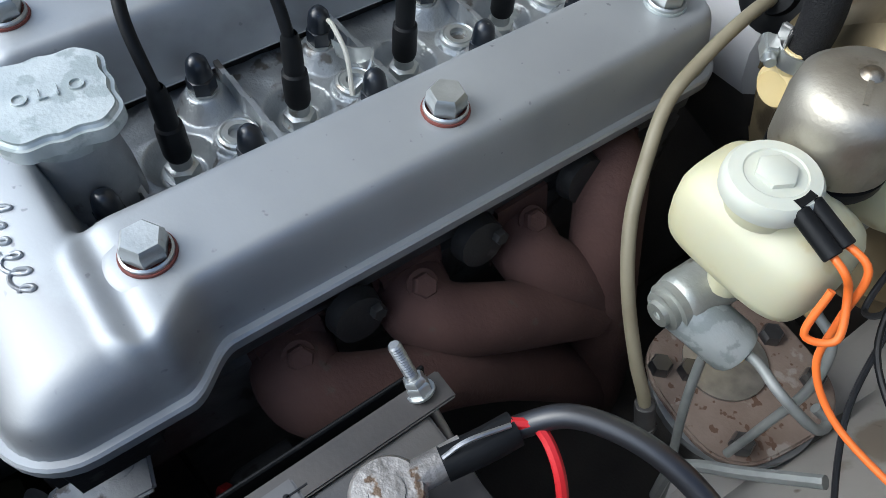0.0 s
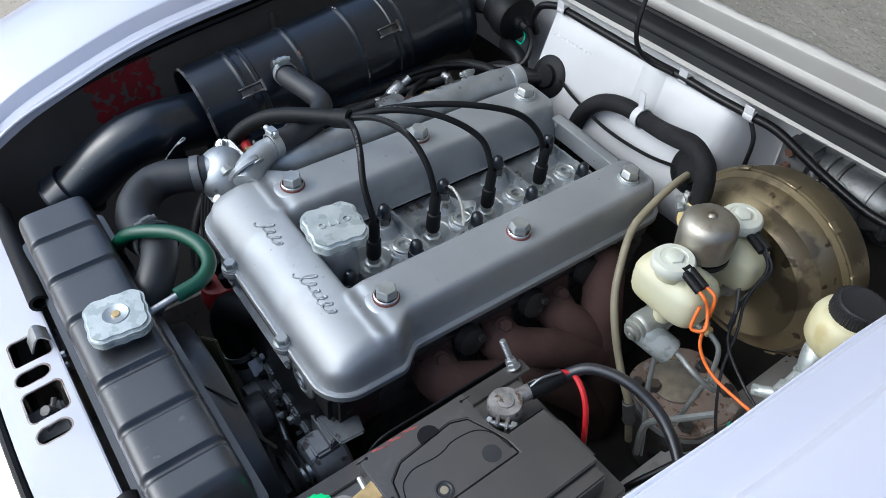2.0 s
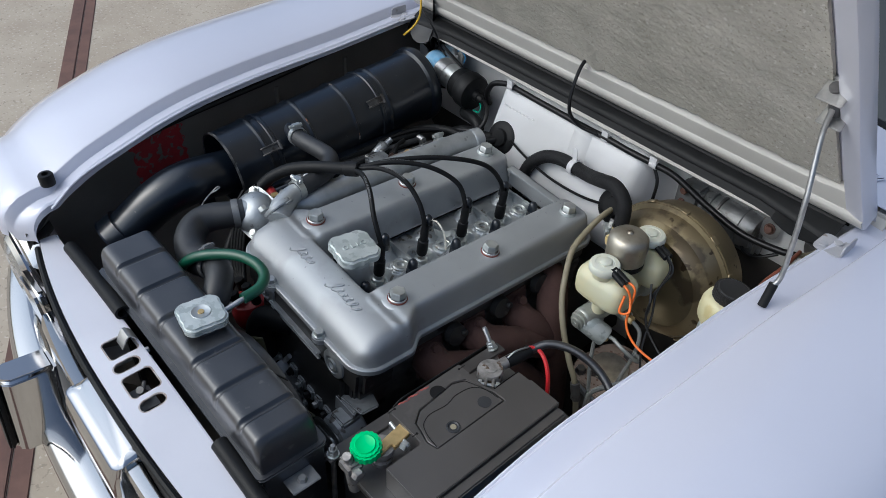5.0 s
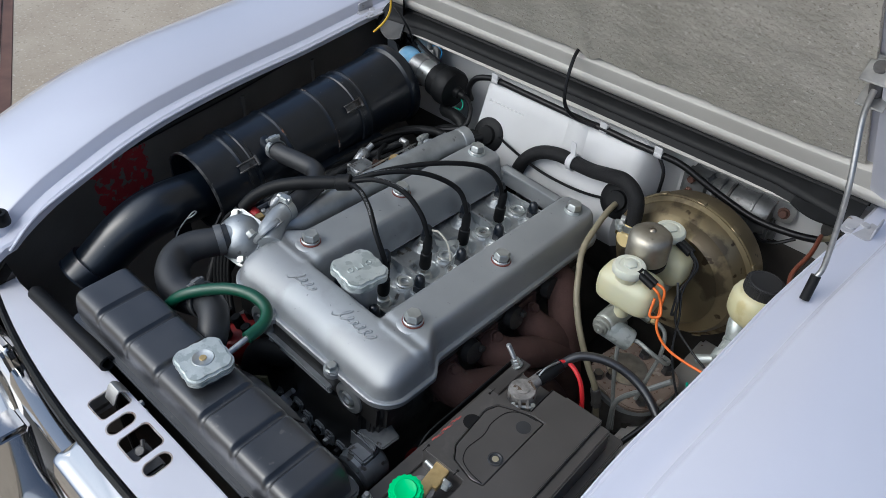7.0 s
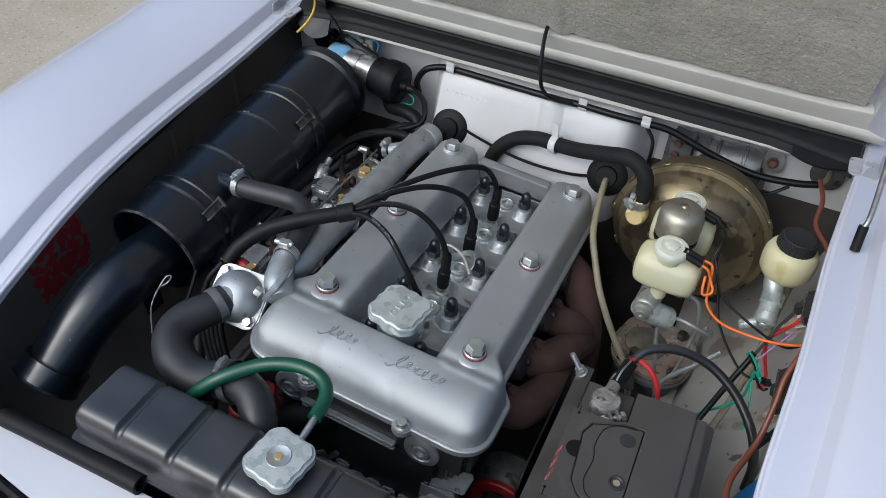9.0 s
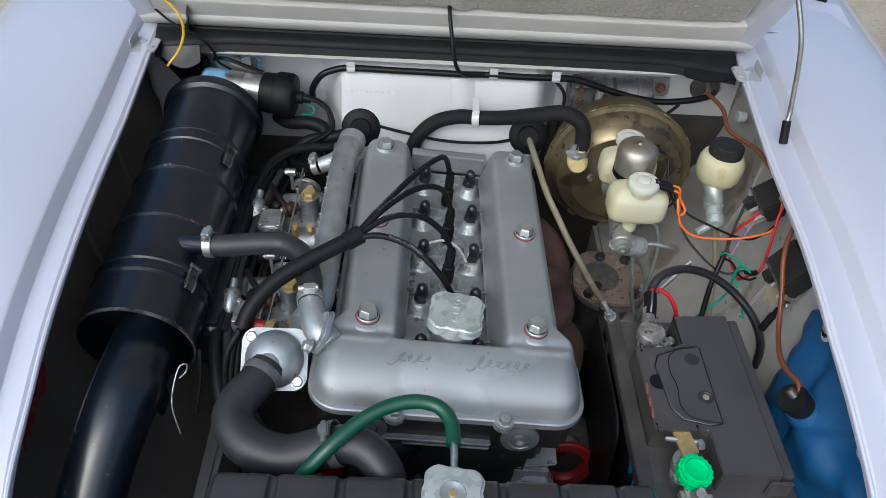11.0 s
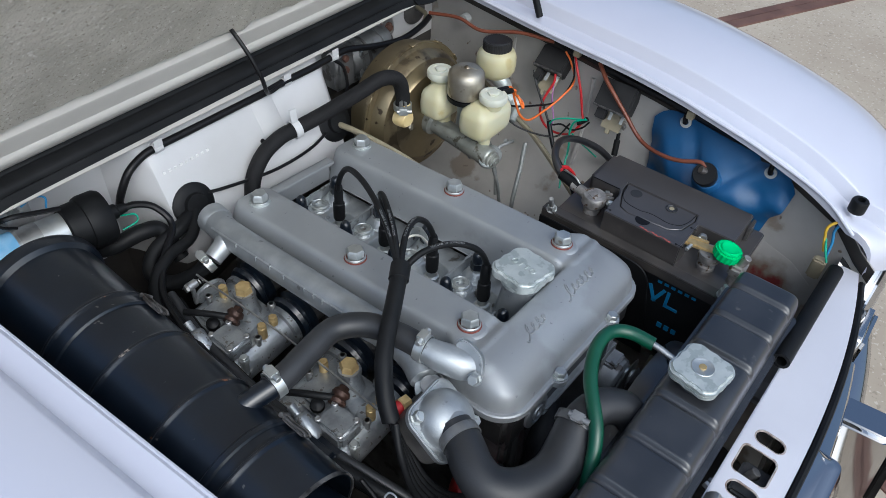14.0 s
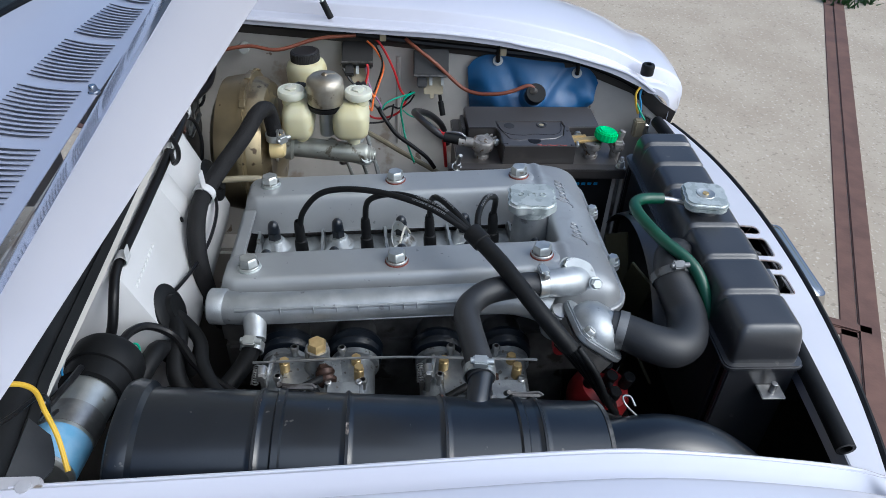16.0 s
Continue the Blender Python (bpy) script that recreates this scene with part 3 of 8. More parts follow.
# top flange, gutter and black seal
part("cowl_flange", sheet([[(x, 0.508 + 0.006 * abs(x), 0.918), (x, 0.518 + 0.006 * abs(x), 0.9235), (x, 0.534 + 0.006 * abs(x), 0.924)] for x in np.linspace(-0.5, 0.5, 21).tolist()], 0.002), PAINT_HOODIN, car)
part("cowl_gutter", sheet([[(x, 0.534, 0.924), (x, 0.545, 0.917), (x, 0.565, 0.915), (x, 0.585, 0.917), (x, 0.595, 0.95)] for x in np.linspace(-0.53, 0.53, 9).tolist()], 0.0015), PAINT_BAY, car)
seal_pts = [(x, 0.529 - 0.012 * max(0, abs(x) - 0.36) / 0.14, 0.932 - 0.012 * max(0, abs(x) - 0.38) / 0.12) for x in np.linspace(-0.49, 0.49, 25).tolist()]
part("cowl_seal", sheet([[(x, y - 0.006, z - 0.012), (x, y - 0.0085, z - 0.004), (x, y - 0.006, z + 0.005), (x, y + 0.0, z + 0.0095), (x, 0.540, 0.945), (x, 0.5405, 0.9435), (x, 0.5425, 0.9435), (x, 0.543, 0.9455), (x, 0.552, 0.949), (x, 0.562, 0.950), (x, 0.568, 0.944), (x, 0.568, 0.930)] for x, y, z in seal_pts], 0.002), RUBBER, car, "broad black rubber cowl seal", smooth=70)
part("seal_lip", sheet([[(x, y - 0.008, z - 0.002), (x, y - 0.0135, z - 0.013)] for x, y, z in seal_pts], 0.002), RUBBER, car)
part("scuttle_wall", sheet([[(x, 0.60, 0.40), (x, 0.60, 0.955)] for x in np.linspace(-0.56, 0.56, 5).tolist()], 0.003), PAINT_BAY, car)
# tunnel
part("gearbox_tunnel", sheet([[(0.14 * math.cos(a), y, 0.42 + 0.2 * math.sin(a)) for a in np.linspace(0, math.pi, 13).tolist()] for y in (0.42, 0.5, 0.6)], 0.002), UNDERCOAT_SHADE, car)

# ---- hood: hinged at the rear, leaning up and forward ----
HOOD = Matrix.Translation((0, 0.545, 0.955)) @ Matrix(((1, 0, 0, 0), (0, -math.cos(radians(54)), math.sin(radians(54)), 0), (0, math.sin(radians(54)), math.cos(radians(54)), 0), (0, 0, 0, 1)))
# local: x across, y up along the hood, z towards its outer side


def hood_half(v):
    return float(np.interp(v, [0, 0.4, 0.7, 0.8, 0.86], [0.515, 0.495, 0.475, 0.455, 0.40]))


def edge_drop(v):
    """How far the hood's sides turn down towards the bay."""
    k = min(1.0, max(0.0, v / 0.15))
    return 0.005 * k * k * (3 - 2 * k)


skin = []
for v in [-0.038, -0.034, -0.025] + np.linspace(0, 0.86, 24).tolist():
    w = hood_half(max(0.0, v))
    skin.append([(w * u, v, 0.031 + 0.010 * (1 - u * u) - edge_drop(v) * abs(u) ** 6) for u in np.linspace(-1, 1, 41).tolist()])
hood = part("hood", place(sheet(skin, 0.0015), HOOD), PAINT, car, "raised pale lilac hood")
pad_rows = []
rng = random.Random(3)
for i, v in enumerate(np.linspace(0.066, 0.80, 330).tolist()):
    w = hood_half(v) - 0.045
    row = []
    for u in np.linspace(-1, 1, 410).tolist():
        lump = noise.noise(Vector((u * 78, v * 168, 0.7)))
        rough = 0.0014 * noise.fractal(Vector((u * 5, v * 9, 0.3)), 1.0, 2.0, 4) - 0.0006 * lump - 0.0008 * max(0.0, noise.noise(Vector((u * 40, v * 86, 3.7))))
        edge = 0.006 * noise.noise(Vector((u * 26, 0.2, 0.5))) * max(0.0, 1 - i / 3)
        row.append((w * u, v + edge, 0.019 + rough - 0.006 * math.exp(-((u * w - 0.015) / 0.012) ** 2) * max(0.0, 1 - v / 0.22)))
    pad_rows.append(row)
part("sound_pad", place(sheet(pad_rows, 0.006), HOOD), PAD, hood, "rough grey sand-coloured sound-deadening pad")
part("pad_backing", place(box(-0.43, 0.04, 0.0268, 0.43, 0.79, 0.0285, 0.0005), HOOD), WIREBLACK, hood)
# the frame: bottom rail with a step, side rails, front rail
rail = []
for x in np.linspace(-0.512, 0.512, 40).tolist():
    lift = 0.014 * max(0, (abs(x) - 0.43)) / 0.08
    rail.append([(x, -0.012, 0.028), (x, -0.012, 0.004), (x, -0.009, -0.0005), (x, -0.004, -0.002), (x, 0.012, -0.003), (x, 0.0155, -0.001), (x, 0.0175, 0.004), (x, 0.02, 0.005), (x, 0.052 + lift, 0.0065), (x, 0.0545 + lift, 0.008), (x, 0.0555 + lift, 0.011), (x, 0.0555 + lift, 0.026)])
part("hood_rail", place(sheet(rail, 0.0015), HOOD), PAINT_HOODIN, hood, "greige painted hood frame rail")
for side in (1, -1):
    rows = []
    for v in np.linspace(-0.01, 0.82, 20).tolist():
        w = hood_half(max(0, v))
        e = edge_drop(v)
        rows.append([(side * w, v, 0.0305 - e), (side * (w + 0.0015), v, 0.026 - e), (side * (w + 0.0015), v, 0.002 - e), (side * (w - 0.001), v, -0.0015 - e), (side * (w - 0.006), v, -0.002 - e), (side * (w - 0.030), v, 0.004 - e * 0.5), (side * (w - 0.036), v, 0.020), (side * (w - 0.052), v, 0.022)])
    part("hood_side_rail", place(sheet(rows, 0.0015), HOOD), PAINT_PANEL, hood)
rows = [[(x, 0.775 + 0.02 * (1 - (x / 0.45) ** 2), 0.022), (x, 0.80 + 0.02 * (1 - (x / 0.45) ** 2), 0.008), (x, 0.83 + 0.02 * (1 - (x / 0.45) ** 2), 0.008), (x, 0.845 + 0.02 * (1 - (x / 0.45) ** 2), 0.028)] for x in np.linspace(-0.42, 0.42, 20).tolist()]
part("hood_front_rail", place(sheet(rows, 0.0015), HOOD), PAINT_HOODIN, hood)
# prop rod with its bracket, hanging from the hood
mount = Vector((0.463, 0.372, 1.186))
part("stay_bracket", place(join(box(-0.014, -0.03, -0.004, 0.03, 0.03, -0.001, 0.001), box(-0.014, -0.03, -0.034, 0.018, -0.027, -0.001, 0.001), box(-0.014, 0.022, -0.034, 0.018, 0.025, -0.001, 0.001)), Matrix.Translation(mount) @ HOOD.to_3x3().to_4x4() @ pose(0, 0, 0.024)), STEEL, hood, "folded steel stay bracket")
part("stay_pivot", place(rod((0, -0.033, 0.01), (0, 0.029, 0.01), 0.008, 14), Matrix.Translation(mount) @ HOOD.to_3x3().to_4x4()), CASTDARK, hood)
stay_foot = Vector((0.5005, 0.318, 0.958))
part("stay_rod", tube([mount + Vector((0, 0.01, 0)), mount + Vector((0.002, 0.004, -0.04)), mount.lerp(stay_foot, 0.5) + Vector((0.006, 0.0, 0)), mount.lerp(stay_foot, 0.9) + Vector((0.005, 0.004, 0)), stay_foot], 0.0036, 10, 6), STEEL, hood, "thin zinc prop rod")
part("rod_tip", tube([stay_foot + (mount - stay_foot).normalized() * 0.004, stay_foot - (mount - stay_foot).normalized() * 0.028 + Vector((-0.004, -0.006, 0))], 0.0062, 12, 3), RUBBER, hood, "black rubber rod tip")

# ---- scuttle behind the hood, with its louvres, and the foot of the windscreen ----
sc = []
for x in np.linspace(-0.72, 0.72, 61).tolist():
    y1 = 0.86 - 0.16 * (x / 0.72) ** 2
    sc.append([(x, 0.60 + (y1 - 0.60) * t, 0.957 + 0.012 * t + 0.012 * (1 - (x / 0.72) ** 2)) for t in np.linspace(0, 1, 9).tolist()])
cowl = part("scuttle_panel", sheet(sc, 0.0015), PAINT, car, "lilac scuttle panel with rows of louvres")
for k in range(96):
    x = -0.63 + k * 0.0112 + (k // 12) * 0.021
    if abs(x) > 0.47:
        continue
    y0, y1 = 0.622 - 0.02 * (x / 0.72) ** 2, 0.712 - 0.11 * (x / 0.72) ** 2
    z = 0.9603 + 0.012 * (1 - (x / 0.72) ** 2)
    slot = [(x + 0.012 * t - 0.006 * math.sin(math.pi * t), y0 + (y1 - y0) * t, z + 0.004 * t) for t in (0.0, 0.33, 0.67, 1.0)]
    # dark bar drawn in for the shade inside the slot
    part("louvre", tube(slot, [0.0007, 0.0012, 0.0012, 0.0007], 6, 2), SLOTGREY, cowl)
    part("louvre_lip", tube([(a + 0.0030, b, c - 0.0006) for a, b, c in slot], [0.0010, 0.0023, 0.0023, 0.0010], 6, 2), PAINT, cowl)
part("washer_jet", lathe([(0, -0.002), (0.0085, -0.002), (0.0085, 0.001), (0.0065, 0.0025), (0.0060, 0.008), (0.0045, 0.0105), (0, 0.011)], (0.119, 0.6055, 0.9695), (0, 0.1, 1), 18), CHROME, cowl, "small chrome washer jet")
ws = [[(x, 0.87 - 0.16 * (x / 0.72) ** 2 + t * 0.42, 0.975 + t * 0.34) for t in (0, 0.5, 1)] for x in np.linspace(-0.68, 0.68, 21).tolist()]
part("windscreen", sheet(ws, 0.004), GLASSDARK, car, "dark raked windscreen")
part("screen_seal", tube([(x, 0.865 - 0.16 * (x / 0.72) ** 2, 0.975) for x in np.linspace(-0.7, 0.7, 21).tolist()], 0.009, 8, 2), RUBBER, car)
# cabin, tail and flanks that close the car behind the scuttle
def hull(levels, z_of, w_of, y_list):
    rows = []
    for y in y_list:
        w, zt = w_of(y), z_of(y)
        rows.append([(w * math.copysign(abs(math.cos(a)) ** 0.5, math.cos(a)), y, levels + (zt - levels) * abs(math.sin(a)) ** 0.42) for a in np.linspace(0, math.pi, 29).tolist()])
    return rows


tail_w = lambda y: float(np.interp(y, [0.9, 1.3, 2.2, 2.9, 3.3, 3.45], [0.785, 0.79, 0.79, 0.76, 0.68, 0.55]))
tail_z = lambda y: float(np.interp(y, [0.9, 1.3, 2.2, 2.9, 3.3, 3.45], [0.962, 0.965, 0.965, 0.93, 0.86, 0.70]))
body_y = [1.0, 1.2, 1.6, 2.2, 2.6, 2.9, 3.1, 3.25, 3.35, 3.42, 3.45]
part("rear_body", sheet(hull(0.30, tail_z, tail_w, body_y), 0.002), PAINT, car, "plain lilac rear body")
cab_w = lambda y: float(np.interp(y, [1.20, 1.35, 1.9, 2.4, 2.75], [0.60, 0.60, 0.60, 0.57, 0.54]))
cab_z = lambda y: float(np.interp(y, [1.20, 1.35, 1.6, 2.0, 2.4, 2.75], [1.27, 1.335, 1.37, 1.36, 1.24, 0.98]))
cab_y = [1.22, 1.35, 1.5, 1.7, 2.0, 2.2, 2.4, 2.6, 2.75]
part("cabin", sheet(hull(0.955, cab_z, cab_w, cab_y), 0.002), GLASSDARK, car, "dark-glazed cabin")
part("roof", sheet([[(cab_w(y) * u * 0.9, y, cab_z(y) + 0.022 - 0.05 * u**4) for u in np.linspace(-1, 1, 17).tolist()] for y in (1.25, 1.4, 1.6, 1.85, 2.1, 2.3)], 0.003), PAINT, car, "lilac roof panel")
for side in (1, -1):
    for wy in (0.12, 2.47):
        wheel = part("wheel", lathe([(0.0, 0.02), (0.10, 0.015), (0.185, 0.03), (0.2, 0.012), (0.29, 0.012), (0.305, 0.04), (0.305, 0.13), (0.29, 0.155), (0.1, 0.155), (0, 0.15)], (side * 0.74, wy, GROUND_Z + 0.305), (-side, 0, 0), 40), RUBBER, car)
        part("rim", lathe([(0.0, 0.012), (0.05, 0.01), (0.10, 0.016), (0.18, 0.024), (0.192, 0.01), (0.198, 0.013)], (side * 0.742, wy, GROUND_Z + 0.305), (-side, 0, 0), 40), ZINC, wheel)

# ---- front panel with its slots, grille, bumper and lamps ----
PY0 = -0.318
panel = bmesh.new()
# outlines of the four slots: centre, half sizes, corner radius
SLOTS = [(-0.088, -0.342, 0.020, 0.0205, 0.006), (-0.048, -0.349, 0.0100, 0.0180, 0.0096), (-0.006, -0.3465, 0.0215, 0.0205, 0.007), (0.036, -0.349, 0.0098, 0.0175, 0.0094)]


def panel_z(x, y):
    return 0.797 - 0.030 * (x / 0.42) ** 2 - 0.25 * max(0, -0.345 - y) ** 1.2 + 0.0


def panel_front(x):
    return -0.388 + 0.045 * (abs(x) / 0.44) ** 2.2


# the slotted sheet: outer edge and four slot edges filled with triangles
def ring_of(points):
    verts = [panel.verts.new((x, y, 0)) for x, y in points]
    return [panel.edges.new((p, q)) for p, q in zip(verts, verts[1:] + verts[:1])]


edge_x = np.linspace(-0.44, 0.44, 67).tolist()
rims = ring_of([(x, PY0) for x in edge_x] + [(x, panel_front(x)) for x in reversed(edge_x)])
for cx, cy, a, b, r in SLOTS:
    rims += ring_of(rounded(2 * a, 2 * b, r, 7, cx, cy))
bmesh.ops.triangle_fill(panel, edges=rims, use_beauty=True)
for v in panel.verts:
    v.co.z = panel_z(v.co.x, v.co.y)
bmesh.ops.recalc_face_normals(panel, faces=panel.faces)
bmesh.ops.solidify(panel, geom=panel.faces[:], thickness=0.0022)
fp = part("front_panel", panel, PAINT_PANEL, car, "lilac-grey front cross panel with slots and worn paint")
part("panel_apron", sheet([[(x, panel_front(x) + 0.001, panel_z(x, panel_front(x)) - 0.001), (x, panel_front(x) - 0.004, panel_z(x, panel_front(x)) - 0.012), (x, panel_front(x) - 0.004, 0.70), (x, panel_front(x), 0.45)] for x in np.linspace(-0.44, 0.44, 23).tolist()], 0.0015), WIREBLACK, car)
part("panel_back", sheet([[(x, PY0, panel_z(x, PY0) - 0.001), (x, PY0, panel_z(x, PY0) - 0.03)] for x in np.linspace(-0.44, 0.44, 23).tolist()], 0.0015), PAINT_PANEL, car)
part("front_lip_trim", tube([(x, panel_front(x) - 0.006, panel_z(x, panel_front(x)) - 0.004) for x in np.linspace(-0.42, 0.42, 21).tolist()], 0.005, 8, 3), RUBBER, car, "black trim along the front panel")
# latch under the large slot
part("latch_tongue", sheet([[(-0.1 + dx, -0.316 - 0.004 * k - 0.002, 0.803 + 0.014 * math.sin(k * 0.55) - 0.001 * k) for dx in (0, 0.011, 0.022)] for k in range(7)], 0.002), STEEL, car, "bare curved steel latch tongue")
part("latch_box", join(box(-0.03, -0.375, 0.735, 0.02, -0.335, 0.765, 0.003), rod((-0.01, -0.345, 0.765), (-0.004, -0.352, 0.785), 0.006), rod((0.01, -0.36, 0.76), (-0.02, -0.34, 0.78), 0.003)), CASTDARK, car)
part("latch_bolt", join(hexhead((-0.062, -0.317, 0.79), (0.2, 1, 0.2), 0.008, 0.006), hexhead((-0.05, -0.318, 0.785), (0, 1, 0), 0.007, 0.005)), STEEL, car)
# foam strips on the rear edge of the panel
for x0, x1 in ((-0.36, -0.14), (0.155, 0.40)):
    pts = [(x, PY0 + 0.004, panel_z(x, PY0) + 0.010) for x in np.linspace(x0, x1, 8).tolist()]
    part("panel_seal", join(tube(pts, 0.0115, 14, 3, hollow=0.35)), RUBBER, car, "black rubber tube seal")
# worn rust at the slot rims
for cx, cy, a, b, r in SLOTS:
    rim = rounded(2 * a + 0.0016, 2 * b + 0.0016, r + 0.0008, 5, cx, cy)
    part("slot_rim", tube([(x, y, panel_z(x, y) - 0.0012) for x, y in [*rim, rim[0]]], 0.0014, 6, 1), RIMRUST, fp)
# grille: chrome frame pieces, badge shield, mesh
grille = part("grille_backing", box(-0.46, -0.372, 0.52, 0.46, -0.366, 0.71, 0.002), WIREBLACK, car)
for k in range(7):
    part("grille_bar", tube([(x, -0.385 + 0.03 * (x / 0.46) ** 2, 0.55 + k * 0.022) for x in np.linspace(-0.45, 0.45, 11).tolist()], 0.0035, 6, 2), CHROME, car)


def shield_loop(bm, z, half, grow):
    return [bm.verts.new((x, y, z - (0.006 if y < -0.41 else 0.0) * (z > 0.77))) for x, y in rounded(2 * half, 0.048 + 2 * grow, 0.011, 6, 0.001, -0.404)]


sb = bmesh.new()
loops = [shield_loop(sb, z, h, g) for z, h, g in ((0.777, 0.072, -0.012), (0.7765, 0.080, -0.005), (0.7735, 0.0845, -0.001), (0.768, 0.086, 0.002), (0.755, 0.0865, 0.006), (0.74, 0.085, 0.009), (0.70, 0.078, 0.010), (0.65, 0.060, 0.008), (0.61, 0.036, 0.0), (0.585, 0.014, -0.004))]
for p, q in zip(loops, loops[1:]):
    for k in range(len(p)):
        sb.faces.new((p[k], p[(k + 1) % len(p)], q[(k + 1) % len(p)], q[k]))
sb.faces.new(loops[0])
sb.faces.new(loops[-1])
bmesh.ops.recalc_face_normals(sb, faces=sb.faces)
shield = part("shield_surround", sb, CHROME, car, "chrome shield-shaped grille surround", smooth=55)
part("shield_bead", tube([(-0.079, -0.386, 0.776), (-0.06, -0.3835, 0.779), (0.0, -0.3832, 0.7795), (0.06, -0.3835, 0.779), (0.081, -0.386, 0.776)], 0.0022, 8, 5), CHROME, shield)
for side in (1, -1):
    rows = []
    for x in np.linspace(0.088, 0.315, 14).tolist():
        t = (x - 0.088) / 0.227
        y, z = -0.386 + 0.012 * t * t, 0.763 - 0.047 * t
        rows.append([(side * x, y + 0.004, z - 0.02), (side * x, y + 0.002, z - 0.001), (side * x, y, z), (side * x, y - 0.028 + 0.006 * t, z - 0.004), (side * x, y - 0.031 + 0.006 * t, z - 0.008), (side * x, y - 0.030, z - 0.026), (side * x, y - 0.018, z - 0.03)])
    part("grille_wing", sheet(rows, 0.0012), CHROME, car, "chrome upper grille moulding")
    part("wing_end", place(box(-0.05, -0.012, -0.05, 0.05, 0.012, 0.036, 0.008, 3), pose(side * 0.375, -0.384, 0.70, 0, side * 8, 0)), CHROME, car, "chrome grille end piece")
    LC = (side * 0.545, -0.372, 0.635)
    lamp = part("headlamp", lathe([(0, 0.01), (0.05, 0.016), (0.075, 0.006), (0.083, -0.002), (0.088, 0.0), (0.088, -0.05), (0, -0.05)], LC, (0, -1, 0), 32), LENS, car, "round headlamp with a chrome rim")
    part("lamp_rim", lathe([(0.082, 0.004), (0.092, 0.012), (0.102, 0.004), (0.104, -0.03), (0.09, -0.03)], LC, (0, -1, 0), 32), CHROME, lamp)
    part("lamp_reflector", lathe([(0, -0.048), (0.05, -0.04), (0.08, -0.008)], LC, (0, -1, 0), 32), CHROME, lamp)
    part("lamp_cowl", lathe([(0.104, 0.0), (0.125, -0.004), (0.145, -0.03), (0.15, -0.06)], LC, (0, -1, 0), 32), CHROME, lamp)
    # bumper blade with overrider
    rows = []
    for x in np.linspace(0.05, 0.76, 20).tolist():
        y = -0.462 + 0.10 * (x / 0.76) ** 3
        rows.append([(side * x, y + dy, 0.475 + dz) for dy, dz in ((0.075, 0.022), (0.06, 0.036), (0.03, 0.040), (-0.004, 0.036), (-0.016, 0.026), (-0.021, 0.008), (-0.020, -0.012), (-0.010, -0.035), (0.012, -0.042))])
    bmp = part("bumper", sheet(rows, 0.002), CHROME, car, "polished chrome bumper half")
    over = part("overrider", place(slab([(-0.03, 0.045), (-0.03, -0.028), (-0.016, -0.045), (0.016, -0.045), (0.03, -0.028), (0.03, 0.045)], -0.085, 0.085, 0.008, 3), pose(side * 0.305, -0.462, 0.555, -6, 0, 0)), CHROME, car, "chrome bumper overrider")
    part("overrider_pad", place(slab([(-0.013, 0.0), (-0.016, -0.012), (0.016, -0.012), (0.013, 0.0)], -0.075, 0.08, 0.004, 2), pose(side * 0.305, -0.504, 0.555, -6, 0, 0)), RUBBER, over)


# ---- engine ----
engine = thing("engine", (0.011, 0.15, 0.40), "four-cylinder twin-cam engine with a silver-painted cam cover", "engine")
ZF, ZT = -0.062, -0.013   # flange and top of the cam cover, from the bolt heads
FX, BX0, BX1 = 0.166, 0.058, 0.146
FY0, FY1, BY1 = -0.104, -0.022, 0.424


def box_sdf(x, y, x0, x1, y0, y1, r):
    """Signed distance to a round-cornered rectangle, positive inside."""
    dx, dy = abs(x - (x0 + x1) / 2) - (x1 - x0) / 2 + r, abs(y - (y0 + y1) / 2) - (y1 - y0) / 2 + r
    return r - math.hypot(max(dx, 0), max(dy, 0)) - min(max(dx, dy), 0)


def crown(d, r, h):
    """A rounded shoulder of width r and height h."""
    if d <= 0:
        return 0.0
    k = min(1.0, d / r)
    return h * (0.87 * k / 0.55 if k < 0.55 else 1 - 0.13 * ((1 - k) / 0.45) ** 2)


def wide(y):
    """Half width of the cover's rim: it narrows in a soft step from the front housing to the arms."""
    k = min(1.0, max(0.0, (y + 0.018) / 0.036))
    return FX + (BX1 - FX) * k * k * (3 - 2 * k)


def barrel(k, bulge, power):
    return (1 - (1 - min(1.0, max(0.0, k))) ** bulge) ** power


def cover_z(x, y):
    h, ax_ = ZT - ZF, abs(x)
    rim = min(box_sdf(x, y, -FX, FX, FY0, BY1 + 0.2, 0.036), wide(y) - ax_)
    best = -1.0
    # arms: flat tops with sloping shoulders
    d = min(box_sdf(ax_, y, BX0, wide(y), -0.052, BY1, 0.03), rim)
    if d > -0.004:
        best = crown(d, 0.018, h) if d > 0 else d * 3
    # front housing: a barrel lying across the engine, falling to the front
    d = min(rim, FY1 - y)
    if d > -0.004:
        top = 0.965 * h * barrel((y - FY0) / (FY1 - FY0), 2.5, 0.56) * barrel((wide(y) - ax_) / 0.034, 2.4, 0.5)
        best = max(best, top * min(1.0, max(0.0, d / 0.005)) ** 0.5 if d > 0 else d * 3)
    # shallow valley where the arms leave the housing
    return best - 0.0035 * math.exp(-(((y + 0.022) / 0.007) ** 2)) * (best > 0.03)


cov = bmesh.new()
nx, ny = 215, 337
cx = np.linspace(-0.171, 0.171, nx).tolist()
cy = np.linspace(-0.108, 0.428, ny).tolist()
heights = [[cover_z(x, y) for y in cy] for x in cx]
hh = np.array(heights)
